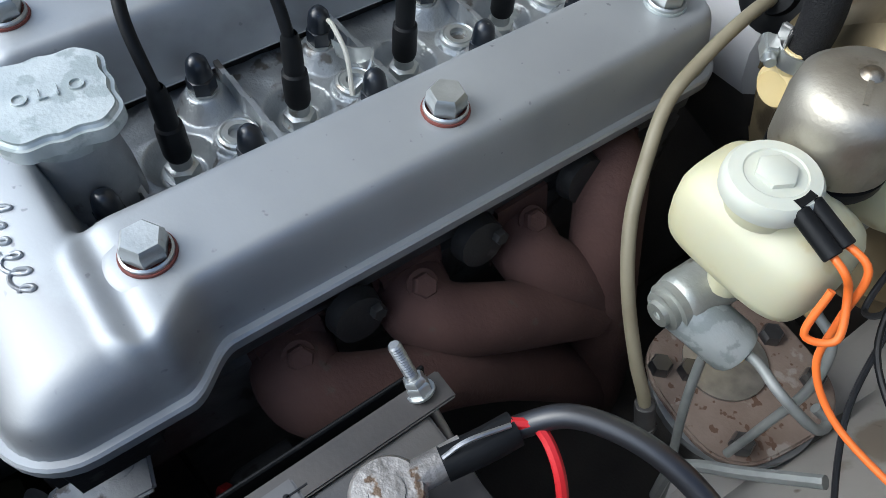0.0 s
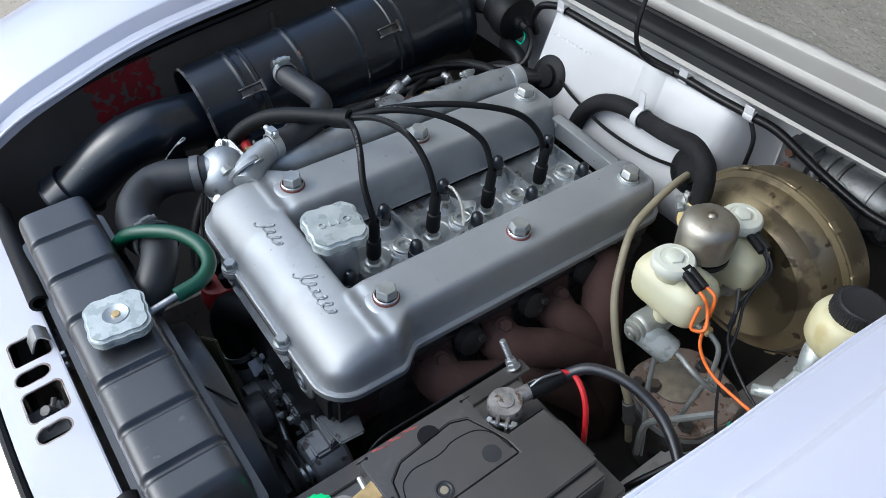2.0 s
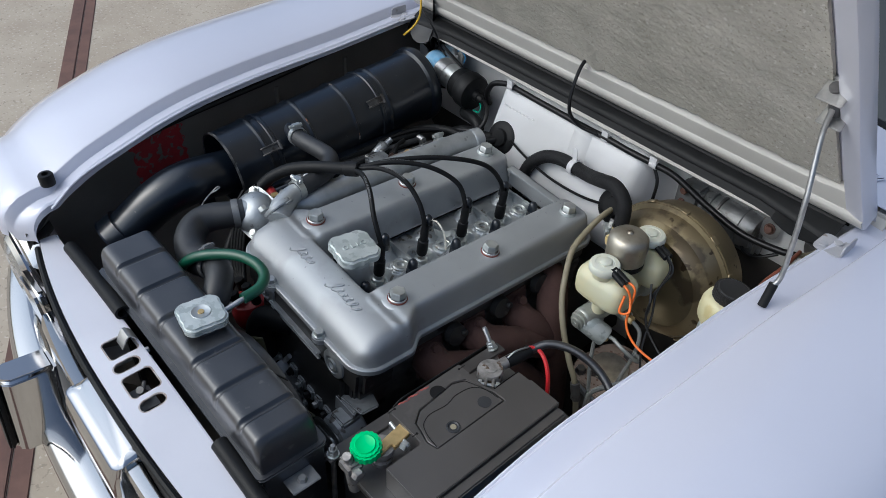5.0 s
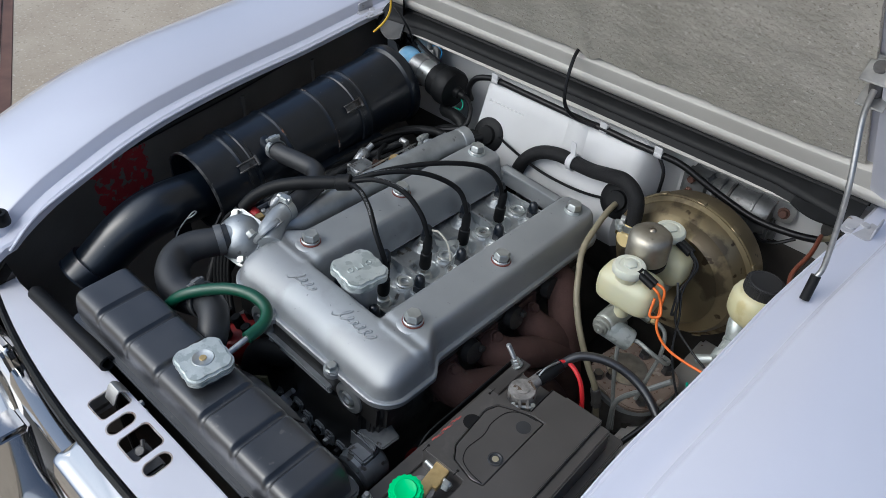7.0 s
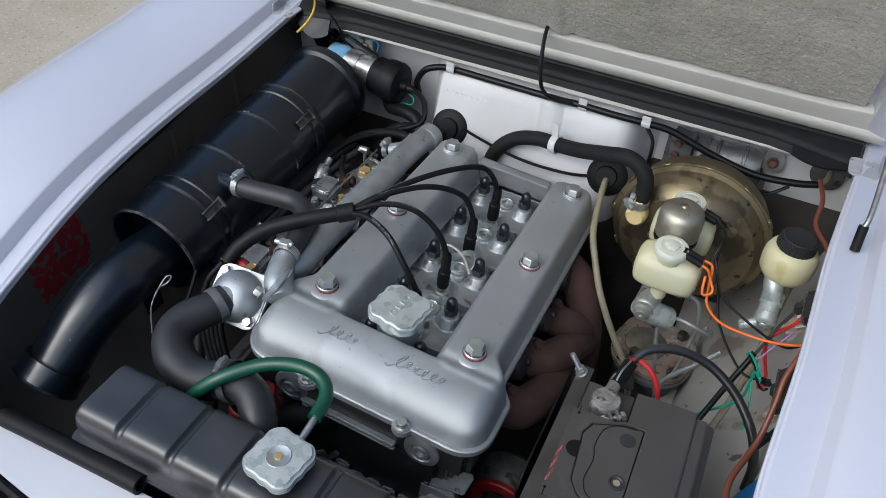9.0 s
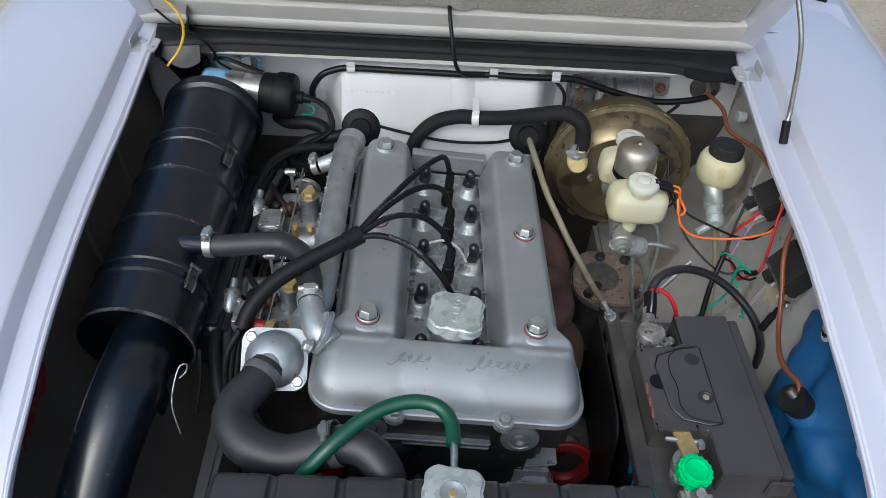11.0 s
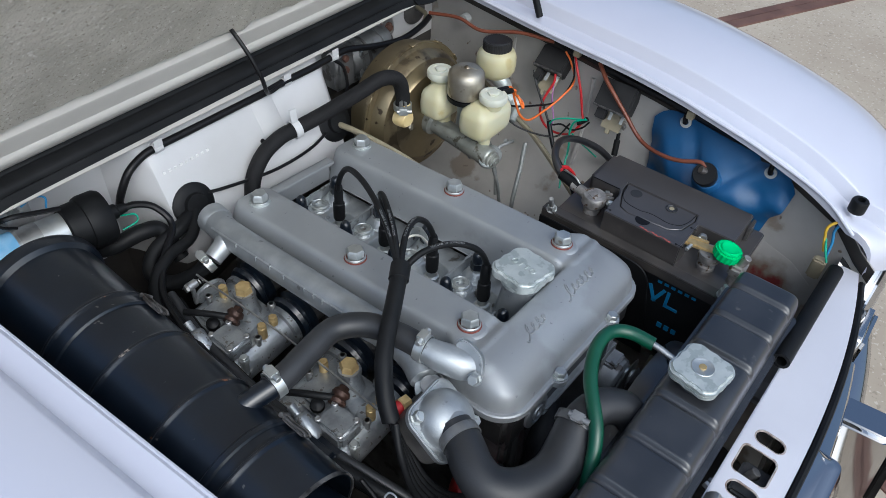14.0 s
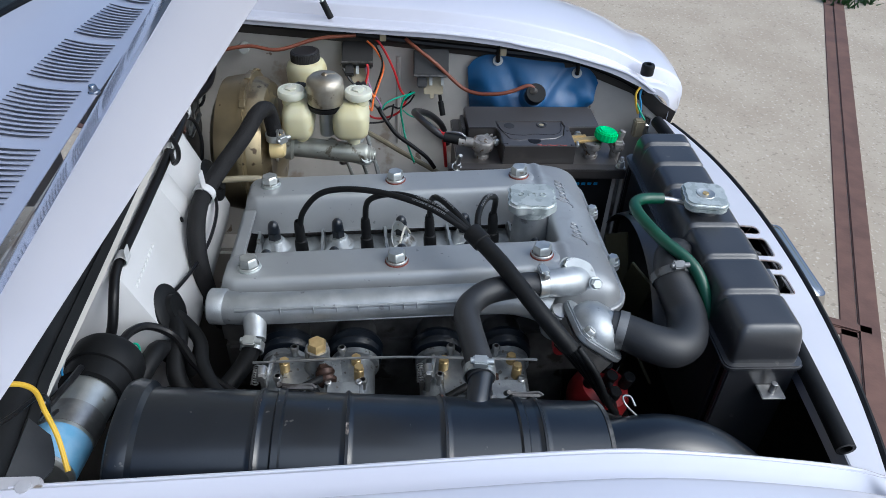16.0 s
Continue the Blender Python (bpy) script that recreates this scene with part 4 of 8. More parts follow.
# soften the meeting of the two arms with the front housing
for _ in range(5):
    pad = np.pad(np.maximum(hh, -0.012), 1, mode="edge")
    mean = (pad[:-2, 1:-1] + pad[2:, 1:-1] + pad[1:-1, :-2] + pad[1:-1, 2:] + 2 * pad[1:-1, 1:-1]) / 6
    hh = np.where(hh > 0.004, mean, hh)
grid = {}
for i, x in enumerate(cx):
    for j, y in enumerate(cy):
        if hh[i, j] > -0.011:
            grid[i, j] = cov.verts.new((x, y, ZF + max(hh[i, j], -0.006)))
for i in range(nx - 1):
    for j in range(ny - 1):
        q = [(i, j), (i + 1, j), (i + 1, j + 1), (i, j + 1)]
        if all(k in grid for k in q):
            cov.faces.new([grid[k] for k in q])
bmesh.ops.recalc_face_normals(cov, faces=cov.faces)
cover = part("cam_cover", place(cov, ENG), SILVER, engine, "satin silver cast cam cover", smooth=70)


def arc(cx_, cy_, r, a0, a1, n=8):
    return [(cx_ + r * math.cos(radians(a0 + (a1 - a0) * k / n)), cy_ + r * math.sin(radians(a0 + (a1 - a0) * k / n))) for k in range(n + 1)]


def cover_outline(g):
    """The rim of the cover: a wide front housing with round corners and two arms."""
    r1, r3 = 0.036 + g, 0.028 + g
    xo, xb = FX + g, BX1 + g
    half = [(0.0, FY0 - g)] + arc(xo - r1, FY0 - g + r1, r1, -90, 0) + [(wide(y) + g, y) for y in np.linspace(-0.022, 0.024, 15).tolist()] + arc(xb - r3, BY1 + g - r3, r3, 0, 90) + [(0.03, BY1 + g)]
    return half + [(-x, y) for x, y in reversed(half[1:])]


def round_loop(pts):
    return [(q[0], q[1]) for q in pts]


def ring_slab(outer, inner, z0, z1):
    """A flat rim between two outlines of equal length."""
    bm = bmesh.new()
    n = len(outer)
    loops = [[bm.verts.new((x, y, z)) for x, y in o] for o, z in ((outer, z0), (outer, z1 - 0.0015), ([(a[0] * 0.85 + b[0] * 0.15, a[1] * 0.85 + b[1] * 0.15) for a, b in zip(outer, inner)], z1), (inner, z1), (inner, z0))]
    for a, b in zip(loops, loops[1:] + loops[:1]):
        for k in range(n):
            bm.faces.new((a[k], a[(k + 1) % n], b[(k + 1) % n], b[k]))
    bmesh.ops.recalc_face_normals(bm, faces=bm.faces)
    return bm


out0 = [(x, y, 0) for x, y in cover_outline(0.0055)]
in0 = [(x, y, 0) for x, y in cover_outline(-0.006)]
part("cover_flange", place(ring_slab(round_loop(out0), round_loop(in0), ZF - 0.008, ZF + 0.0015), ENG), SILVER, cover, "thin flange of the cover")
part("cover_gasket", place(ring_slab(round_loop([(x, y, 0) for x, y in cover_outline(0.003)]), round_loop(in0), ZF - 0.0115, ZF - 0.0085), ENG), WIREBLACK, cover)

# six cap bolts with red fibre washers
for s in (1, -1):
    for y in (0.0, 0.19, 0.38):
        o = ENG @ Vector((s * 0.107, y, -0.016))
        up = ENG.to_3x3() @ Vector((0, 0, 1))
        part("cover_boss", lathe([(0.026, -0.004), (0.0235, 0.0), (0.019, 0.0025), (0, 0.0025)], o, up, 28), SILVER, cover)
        part("fibre_washer", lathe([(0, 0), (0.0152, 0), (0.0155, 0.001), (0.0152, 0.0022), (0, 0.0022)], o + up * 0.0026, up, 28), FIBRE if y < 0.3 else CAPGREY, cover)
        turn = Matrix.Rotation(0.5 + y * 7 + s, 4, "Z")
        head = lathe([(0, 0), (0.0142, 0.0), (0.0142, 0.002), (0.013, 0.003)], (0, 0, 0), (0, 0, 1), 24)
        hexa = place(hexhead((0, 0, 0.002), (0, 0, 1), 0.0218, 0.0122, 0.003), turn)
        part("cover_bolt", place(join(head, hexa), axis_frame(o + up * 0.0048, up)), ZINC, cover, "zinc hexagon cap bolt")

# front lug screws
for x in (-0.064, 0.068):
    o = ENG @ Vector((x, FY0 - 0.006, ZF - 0.008))
    up = ENG.to_3x3() @ Vector((0, 0, 1))
    part("flange_lug", place(slab([(x + 0.013 * math.cos(a), FY0 - 0.003 + 0.013 * math.sin(a)) for a in np.linspace(0, 2 * math.pi, 20, endpoint=False).tolist()], ZF - 0.009, ZF + 0.002, 0.0015), ENG), SILVER, cover)
    part("flange_screw", join(lathe([(0, 0), (0.0095, 0), (0.0095, 0.0015), (0, 0.0015)], o + up * 0.0101, up, 20), hexhead(o + up * 0.0116, up, 0.0135, 0.0075)), ZINC, cover)


# raised flourishes cast into the front housing
def on_cover(x, y):
    i = min(nx - 2, max(0, int((x + 0.171) / 0.342 * (nx - 1))))
    j = min(ny - 2, max(0, int((y + 0.108) / 0.536 * (ny - 1))))
    return ENG @ Vector((x, y, ZF + float(hh[i, j]) + 0.0006))


def flourish(x0, x1, y, turns, big):
    """A slanted looped line like handwriting, tallest at its start."""
    pts = []
    n = turns * 14
    for k in range(n + 1):
        t = k / n
        a = 2 * math.pi * turns * t - 2.2
        tall = 0.0048 + big * max(0.0, 1 - t * 3.4) + 0.0012 * math.sin(9 * t + x0 * 50)
        pts.append(on_cover(x0 + (x1 - x0) * t + 0.0042 * math.cos(a) + 0.55 * tall * math.sin(a), y + tall * math.sin(a) + 0.3 * tall))
    return tube(pts, 0.0013, 6, 3)


part("raised_script", flourish(-0.070, -0.026, -0.060, 4, 0.007), SILVER, cover, "raised cast flourish", smooth=60)
part("raised_script", flourish(0.026, 0.094, -0.060, 6, 0.006), SILVER, cover, "raised cast flourish", smooth=60)

# rear bridge between the two arms
part("rear_bridge", place(join(box(-0.062, 0.398, -0.034, 0.062, 0.416, -0.029, 0.001), box(-0.062, 0.411, -0.07, 0.062, 0.416, -0.029, 0.001)), ENG), SILVER, cover)

# ---- cylinder head seen between the arms ----
NUT_Y = (-0.004, 0.090, 0.184, 0.278, 0.372)
PLUG_Y = (0.052, 0.143, 0.234, 0.328)


def head_z(x, y):
    z = -0.080 + 0.0016 * noise.noise(Vector((x * 60, y * 60, 1)))
    for ny_ in NUT_Y:
        # cross wall beside every pair of studs, and the stud towers
        if abs(y - ny_ - 0.022 - 0.05 * x) < 0.0026:
            z = max(z, -0.064)
        for s in (1, -1):
            d = math.hypot(x - s * 0.037, y - ny_)
            z = max(z, -0.066 - max(0, d - 0.0125) * 1.5)
        d = math.hypot(x - 0.004, y - ny_ - 0.004)
        z = max(z, -0.0765 - max(0, d - 0.016) * 2.5)
    for py in PLUG_Y:
        d = math.hypot(x - 0.0, y - py)
        if d < 0.0255:
            z = min(z, -0.095 + 0.017 * max(0.0, (d - 0.0165) / 0.009))
    return z


hd = bmesh.new()
hx_, hy_ = np.linspace(-0.062, 0.062, 94).tolist(), np.linspace(-0.03, 0.402, 325).tolist()
g = [[hd.verts.new((x, y, head_z(x, y))) for y in hy_] for x in hx_]
for i in range(len(hx_) - 1):
    for j in range(len(hy_) - 1):
        hd.faces.new((g[i][j], g[i + 1][j], g[i + 1][j + 1], g[i][j + 1]))
bmesh.ops.recalc_face_normals(hd, faces=hd.faces)
head = part("cylinder_head", place(hd, ENG), HEADCAST, engine, "bare cast cylinder head with plug wells", smooth=50)
UPE = ENG.to_3x3() @ Vector((0, 0, 1))
for y in NUT_Y:
    for s in (1, -1):
        o = ENG @ Vector((s * 0.037, y, -0.066))
        part("stud_washer", lathe([(0, 0), (0.0105, 0), (0.0105, 0.002), (0, 0.002)], o, UPE, 20), ZINC, head)
        dome = join(hexhead(o + UPE * 0.002, UPE, 0.0175, 0.012, 0.001), lathe([(0.0088, 0.012), (0.0084, 0.018), (0.0072, 0.0245), (0.004, 0.0285), (0, 0.0295)], o + UPE * 0.002, UPE, 20))
        part("dome_nut", dome, BLACKGLOSS, head, "black dome nut")
    o = ENG @ Vector((0.004, y + 0.004, -0.0765))
    part("socket_screw", join(lathe([(0.0145, 0), (0.0145, 0.003), (0.0125, 0.0042), (0.0115, 0.0032), (0.0105, 0.0032), (0.0105, 0.0042), (0.0068, 0.0042), (0.0062, -0.004), (0, -0.004)], o, UPE, 24)), ZINC, head, "steel socket-head plug")

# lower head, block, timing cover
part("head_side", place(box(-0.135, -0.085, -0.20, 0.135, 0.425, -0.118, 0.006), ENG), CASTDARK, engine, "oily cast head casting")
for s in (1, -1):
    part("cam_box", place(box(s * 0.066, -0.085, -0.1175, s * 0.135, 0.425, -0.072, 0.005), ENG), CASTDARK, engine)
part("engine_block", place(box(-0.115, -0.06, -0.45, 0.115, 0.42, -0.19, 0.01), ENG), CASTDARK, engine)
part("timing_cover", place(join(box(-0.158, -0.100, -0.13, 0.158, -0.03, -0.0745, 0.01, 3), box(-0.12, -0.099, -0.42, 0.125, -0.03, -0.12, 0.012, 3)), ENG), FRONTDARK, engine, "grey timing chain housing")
part("housing_rib", place(join(box(-0.078, -0.108, -0.116, 0.060, -0.098, -0.112, 0.0015), box(-0.078, -0.105, -0.128, 0.060, -0.098, -0.1245, 0.0015)), ENG), CAST, engine, "two thin cast ribs")
for x in (-0.0945, 0.0955):
    o = ENG @ Vector((x, -0.099, -0.104))
    fr = ENG.to_3x3() @ Vector((0, -1, 0))
    part("cam_plug", lathe([(0.026, -0.006), (0.024, 0.004), (0.019, 0.006), (0.0155, 0.0065), (0.0135, 0.003), (0.0115, 0.003), (0.0105, 0.0075), (0.006, 0.0075), (0.0055, 0.003), (0, 0.003)], o, fr, 28), CAST, engine, "cast boss with a socket plug")
part("corner_bracket", place(join(slab([(0.104, -0.100), (0.158, -0.092), (0.160, -0.06), (0.118, -0.05)], -0.172, -0.166, 0.002), lathe([(0.0055, -0.004), (0.0055, 0.0015), (0.013, 0.0015), (0.014, -0.012), (0.0055, -0.012)], (0.129, -0.074, -0.167), (0, 0, 1), 20, closed=True), slab([(0.10, -0.100), (0.150, -0.100), (0.12, -0.04)], -0.205, -0.172, 0.002)), ENG), PUMPCAST, engine)
# bolted lower edge of the front cover, bracket arm, pump and its hose
FR = ENG.to_3x3() @ Vector((0, -1, 0))
part("cover_edge", join(box(-0.045, -0.110, 0.612, 0.118, -0.098, 0.622, 0.002), box(-0.03, -0.104, 0.60, 0.11, -0.096, 0.614, 0.003)), PUMPCAST, engine, "pale machined lower edge of the front cover")
for k, (x, z) in enumerate(((-0.019, 0.640), (0.004, 0.628), (0.030, 0.628), (0.054, 0.626), (0.078, 0.624), (0.096, 0.622))):
    o = Vector((x, -0.112, z))
    part("cover_clamp", place(box(-0.010, -0.006, -0.011, 0.010, 0.010, 0.012, 0.003, 2), Matrix.Translation(o) @ pose(0, 0, 0, -8, 7 * (-1) ** k, 0)), PUMPCAST, engine)
    part("clamp_bolt", join(lathe([(0, 0), (0.0075, 0), (0.0075, 0.002), (0, 0.002)], o + Vector((0.002, -0.006, 0.002)), FR, 16), hexhead(o + Vector((0.002, -0.008, 0.002)), FR, 0.0105, 0.006)), STEEL if k % 2 else WIREBLACK, engine)
part("bracket_strap", place(join(box(-0.004, -0.004, -0.028, 0.004, 0.002, 0.012, 0.001), box(-0.004, -0.016, -0.030, 0.018, 0.002, -0.026, 0.001)), Matrix.Translation((-0.030, -0.114, 0.662)) @ pose(0, 0, 0, 0, 35, 0)), STEEL, engine)
part("adjuster_arm", tube([(0.024, -0.130, 0.600), (0.045, -0.133, 0.606), (0.075, -0.137, 0.600), (0.105, -0.139, 0.612), (0.140, -0.139, 0.640)], [0.005, 0.0055, 0.005, 0.006, 0.008], 10), STEEL, engine, "bent steel adjuster arm")
gen = part("generator", join(lathe([(0, 0), (0.026, 0), (0.031, 0.004), (0.032, 0.012), (0.032, 0.044), (0.028, 0.048), (0, 0.048)], (0.128, -0.136, 0.634), (0, 1, 0.06), 28), box(0.112, -0.128, 0.655, 0.146, -0.094, 0.671, 0.003)), PUMPCAST, engine, "dull grey generator end")
part("cooling_fan", lathe([(0.010, 0), (0.040, 0.001), (0.041, 0.0018), (0.040, 0.0026), (0.010, 0.003)], (0.128, -0.1445, 0.633), (0, 1, 0.06), 32, closed=True), STEEL, gen, "thin pale steel fan disc")
part("belt_pulley", lathe([(0.008, 0), (0.030, 0), (0.031, 0.002), (0.024, 0.007), (0.031, 0.012), (0.030, 0.014), (0.008, 0.014)], (0.128, -0.163, 0.632), (0, 1, 0.06), 32, closed=True), CASTDARK, gen)
part("pulley_nut", hexhead((0.128, -0.163, 0.632), (0, -1, -0.06), 0.016, 0.008), ZINC, gen)
part("arm_bolt", join(rod((0.140, -0.150, 0.640), (0.140, -0.125, 0.640), 0.011, 16), hexhead((0.140, -0.150, 0.640), (0, -1, 0.1), 0.014, 0.008)), ZINC, engine)
part("arm_bolt", join(rod((0.024, -0.140, 0.600), (0.024, -0.12, 0.600), 0.008, 16), hexhead((0.024, -0.140, 0.600), (0, -1, 0.1), 0.011, 0.006)), STEEL, engine)
part("water_pump", join(lathe([(0, 0.0), (0.05, 0.0), (0.052, 0.008), (0.044, 0.024), (0.03, 0.032), (0.028, 0.05), (0, 0.052)], (-0.03, -0.098, 0.575), (0, -1, 0.05), 32), rod((-0.075, -0.118, 0.575), (-0.083, -0.124, 0.62), 0.021, 20)), PUMPCAST, engine, "grey cast water pump")
for k in range(5):
    a = radians(40 + 60 * k)
    part("pump_bolt", hexhead((-0.03 + 0.043 * math.cos(a), -0.117, 0.575 + 0.043 * math.sin(a)), (0, -1, 0.05), 0.011, 0.007), STEEL, engine)
part("pump_hose", tube([(-0.081, -0.123, 0.612), (-0.087, -0.128, 0.645), (-0.094, -0.130, 0.680), (-0.086, -0.122, 0.712), (-0.060, -0.108, 0.724), (-0.035, -0.09, 0.722)], 0.0215, 18, 8), RUBBER, engine, "black lower coolant hose")
part("pump_hose_clip", clamp_ring((-0.0845, -0.1265, 0.632), (-0.12, -0.1, 1), 0.0219, 0.009), ZINC, engine)
# fan pulley and belt, fan behind the radiator
part("fan_hub", rod((0.02, -0.135, 0.62), (0.02, -0.18, 0.62), 0.03, 24), CASTDARK, engine)
for k in range(6):
    part("fan_blade", place(box(0.03, -0.004, -0.025, 0.145, 0.0, 0.025, 0.001), Matrix.Translation((0.02, -0.175, 0.62)) @ Matrix.Rotation(radians(60 * k + 12), 4, "Y") @ Matrix.Rotation(radians(28), 4, "X")), mat("fan_yellow", (0.085, 0.08, 0.04), (0.055, 0.05, 0.028), rough=0.65) if k == 0 else bpy.data.materials["fan_yellow"], engine)
part("fan_belt", sheet([[(x, y + 0.0045, z), (x, y - 0.0045, z + 0.001)] for x, y, z in spline([(-0.055, -0.162, 0.652), (-0.02, -0.163, 0.660), (0.06, -0.167, 0.652), (0.15, -0.1705, 0.640)], 4)], 0.006), RUBBERGREY, engine, "worn black fan belt")
part("red_pulley", lathe([(0.025, 0.0), (0.042, 0.0), (0.044, 0.002), (0.044, 0.008), (0.042, 0.010), (0.03, 0.010), (0.026, 0.006)], (0.188, -0.038, 0.592), (0, -1, 0.2), 36, closed=True), RED, engine, "red-rimmed alternator pulley")
part("alternator", lathe([(0, -0.0), (0.046, 0.0), (0.05, 0.008), (0.05, 0.05), (0.04, 0.06), (0, 0.06)], (0.188, -0.034, 0.585), (0, 1, 0), 28), CASTDARK, engine)

# ---- exhaust manifold ----
man = part("exhaust_manifold", join(
    tube([(0.13, 0.047, 0.70), (0.155, 0.040, 0.704), (0.172, 0.047, 0.699), (0.188, 0.083, 0.690), (0.196, 0.134, 0.666), (0.201, 0.197, 0.603), (0.204, 0.262, 0.515), (0.205, 0.30, 0.45)], [0.030, 0.030, 0.029, 0.027, 0.026, 0.026, 0.027, 0.028], 18, 6),
    tube([(0.13, 0.140, 0.70), (0.158, 0.136, 0.702), (0.176, 0.148, 0.698), (0.188, 0.18, 0.685), (0.195, 0.22, 0.662), (0.199, 0.265, 0.632)], [0.030, 0.029, 0.027, 0.026, 0.026, 0.027], 18, 6),
    tube([(0.13, 0.238, 0.692), (0.155, 0.232, 0.692), (0.172, 0.232, 0.69), (0.188, 0.252, 0.672), (0.197, 0.275, 0.645)], [0.028, 0.027, 0.026, 0.025, 0.026], 16, 6),
    tube([(0.125, 0.33, 0.715), (0.155, 0.315, 0.722), (0.178, 0.292, 0.708), (0.197, 0.279, 0.655), (0.203, 0.294, 0.548), (0.205, 0.302, 0.457), (0.2, 0.31, 0.40)], [0.028, 0.027, 0.027, 0.028, 0.029, 0.030, 0.030], 18, 6)), RUST, engine, "rust-brown cast exhaust manifold")
for y in (0.047, 0.140, 0.238, 0.33):
    part("manifold_flange", place(box(-0.028, -0.036, -0.006, 0.028, 0.036, 0.006, 0.005, 2), axis_frame((0.139, y, 0.700), (1, 0, 0.12))), RUST, man)
for q in ((0.1545, 0.0445, 0.7285), (0.1565, 0.1385, 0.7285), (0.1525, 0.2385, 0.7165)):
    part("manifold_nut", join(lathe([(0, 0), (0.0115, 0), (0.0115, 0.002), (0, 0.002)], q, (0.7, 0, 0.7), 18), hexhead(Vector(q) + Vector((0.0013, 0, 0.0013)), (0.7, 0, 0.7), 0.0155, 0.008)), RUST, man)
for y in (0.09, 0.19, 0.285):
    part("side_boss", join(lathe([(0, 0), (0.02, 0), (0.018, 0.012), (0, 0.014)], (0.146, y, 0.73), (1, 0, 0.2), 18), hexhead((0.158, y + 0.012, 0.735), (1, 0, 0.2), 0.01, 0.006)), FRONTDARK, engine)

# ---- coolant rail and thermostat housing on the intake side ----
part("coolant_rail", join(tube([(-0.158, 0.405, 0.822), (-0.164, 0.36, 0.824), (-0.164, 0.2, 0.832), (-0.163, 0.07, 0.838), (-0.166, 0.03, 0.836), (-0.18, 0.0, 0.832)], [0.021, 0.02, 0.02, 0.02, 0.02, 0.018], 20, 6),
    tube([(-0.165, 0.365, 0.822), (-0.185, 0.362, 0.815), (-0.203, 0.36, 0.808)], [0.019, 0.0138, 0.0128], 16, 4),
    tube([(-0.1795, 0.385, 0.8345), (-0.1795, 0.2, 0.8435), (-0.1795, 0.075, 0.8495)], 0.0022, 8, 6),
    *[box(-0.1835, y, 0.8385 - (y - 0.2) * 0.05, -0.1790, y + 0.001, 0.8462 - (y - 0.2) * 0.05, 0.0003, 1) for y in (0.09, 0.104, 0.118, 0.15, 0.165, 0.181, 0.198, 0.236, 0.262, 0.29, 0.33)]), CAST, engine, "silver cast coolant rail")
part("rail_cap", lathe([(0, 0.012), (0.02, 0.012), (0.0225, 0.01), (0.0225, -0.008), (0.021, -0.01), (0, -0.01)], (-0.157, 0.408, 0.8215), (0.1, 1, -0.03), 24), CAST, engine)
part("cast_seam", tube([(-0.18, 0.34, 0.816), (-0.181, 0.2, 0.824), (-0.18, 0.09, 0.829)], 0.0022, 6, 4), CAST, engine)
thermo = thing("thermostat_housing", (-0.205, -0.05, 0.79), "cast aluminium thermostat housing with a domed cover", "thermostat housing")
TH_N = Vector((0.12, -0.6, 0.78)).normalized()
TH_C = Vector((-0.207, -0.050, 0.825))
TH_L = Vector((1, 0, 0.02))
TH_L = (TH_L - TH_N * TH_N.dot(TH_L)).normalized()
TH = Matrix((TH_L, TH_N.cross(TH_L), TH_N)).transposed().to_4x4()
TH.translation = TH_C
part("dome", place(lathe([(0, -0.006), (0.036, -0.006), (0.0355, 0.006), (0.0345, 0.012), (0.0305, 0.020), (0.023, 0.027), (0.013, 0.031), (0, 0.0325)], seg=40), TH), CAST, thermo, smooth=60)
part("neck", tube([(-0.206, -0.050, 0.830), (-0.2095, -0.062, 0.8335), (-0.214, -0.076, 0.8335)], [0.026, 0.0215, 0.0195], 22, 4), CAST, thermo)
fl = rounded(0.080, 0.076, 0.017, 6)
part("flange", place(slab(fl, -0.006, 0.0035, 0.002), TH), CAST, thermo)
part("base", place(slab(rounded(0.074, 0.070, 0.017, 6), -0.034, -0.0065, 0.003), TH), CASTDARK, thermo)
for u, v in ((-0.0285, 0.0265), (0.0285, -0.0265)):
    q = TH @ Vector((u, v, 0.0035))
    part("flange_bolt", join(lathe([(0, 0), (0.0085, 0), (0.0085, 0.0018), (0, 0.0018)], q, TH_N, 18), hexhead(q + TH_N * 0.0018, TH_N, 0.0125, 0.007), lathe([(0.004, 0), (0.004, 0.001), (0, 0.001)], q + TH_N * 0.0088, TH_N, 10)), ZINC, thermo)
sq = Vector((-0.184, -0.012, 0.828))
part("sensor_boss", lathe([(0, -0.03), (0.018, -0.03), (0.018, 0), (0, 0)], sq, (-0.2, -0.1, 1), 24), CAST, thermo)
part("sensor_plug", join(hexhead(sq, (-0.2, -0.1, 1), 0.021, 0.009), lathe([(0.011, 0.009), (0.011, 0.011), (0, 0.011)], sq, (-0.2, -0.1, 1), 18)), STEEL, thermo)
part("temperature_sender", join(hexhead((-0.215, -0.005, 0.828), (-1, 0.15, 0.1), 0.017, 0.012)), BRASS, thermo, "brass temperature sender")
part("sender_cap", lathe([(0, 0), (0.008, 0), (0.0085, 0.012), (0.007, 0.02), (0, 0.021)], (-0.227, -0.003, 0.829), (-1, 0.15, 0.1), 18), RED, thermo, "red sender cap")

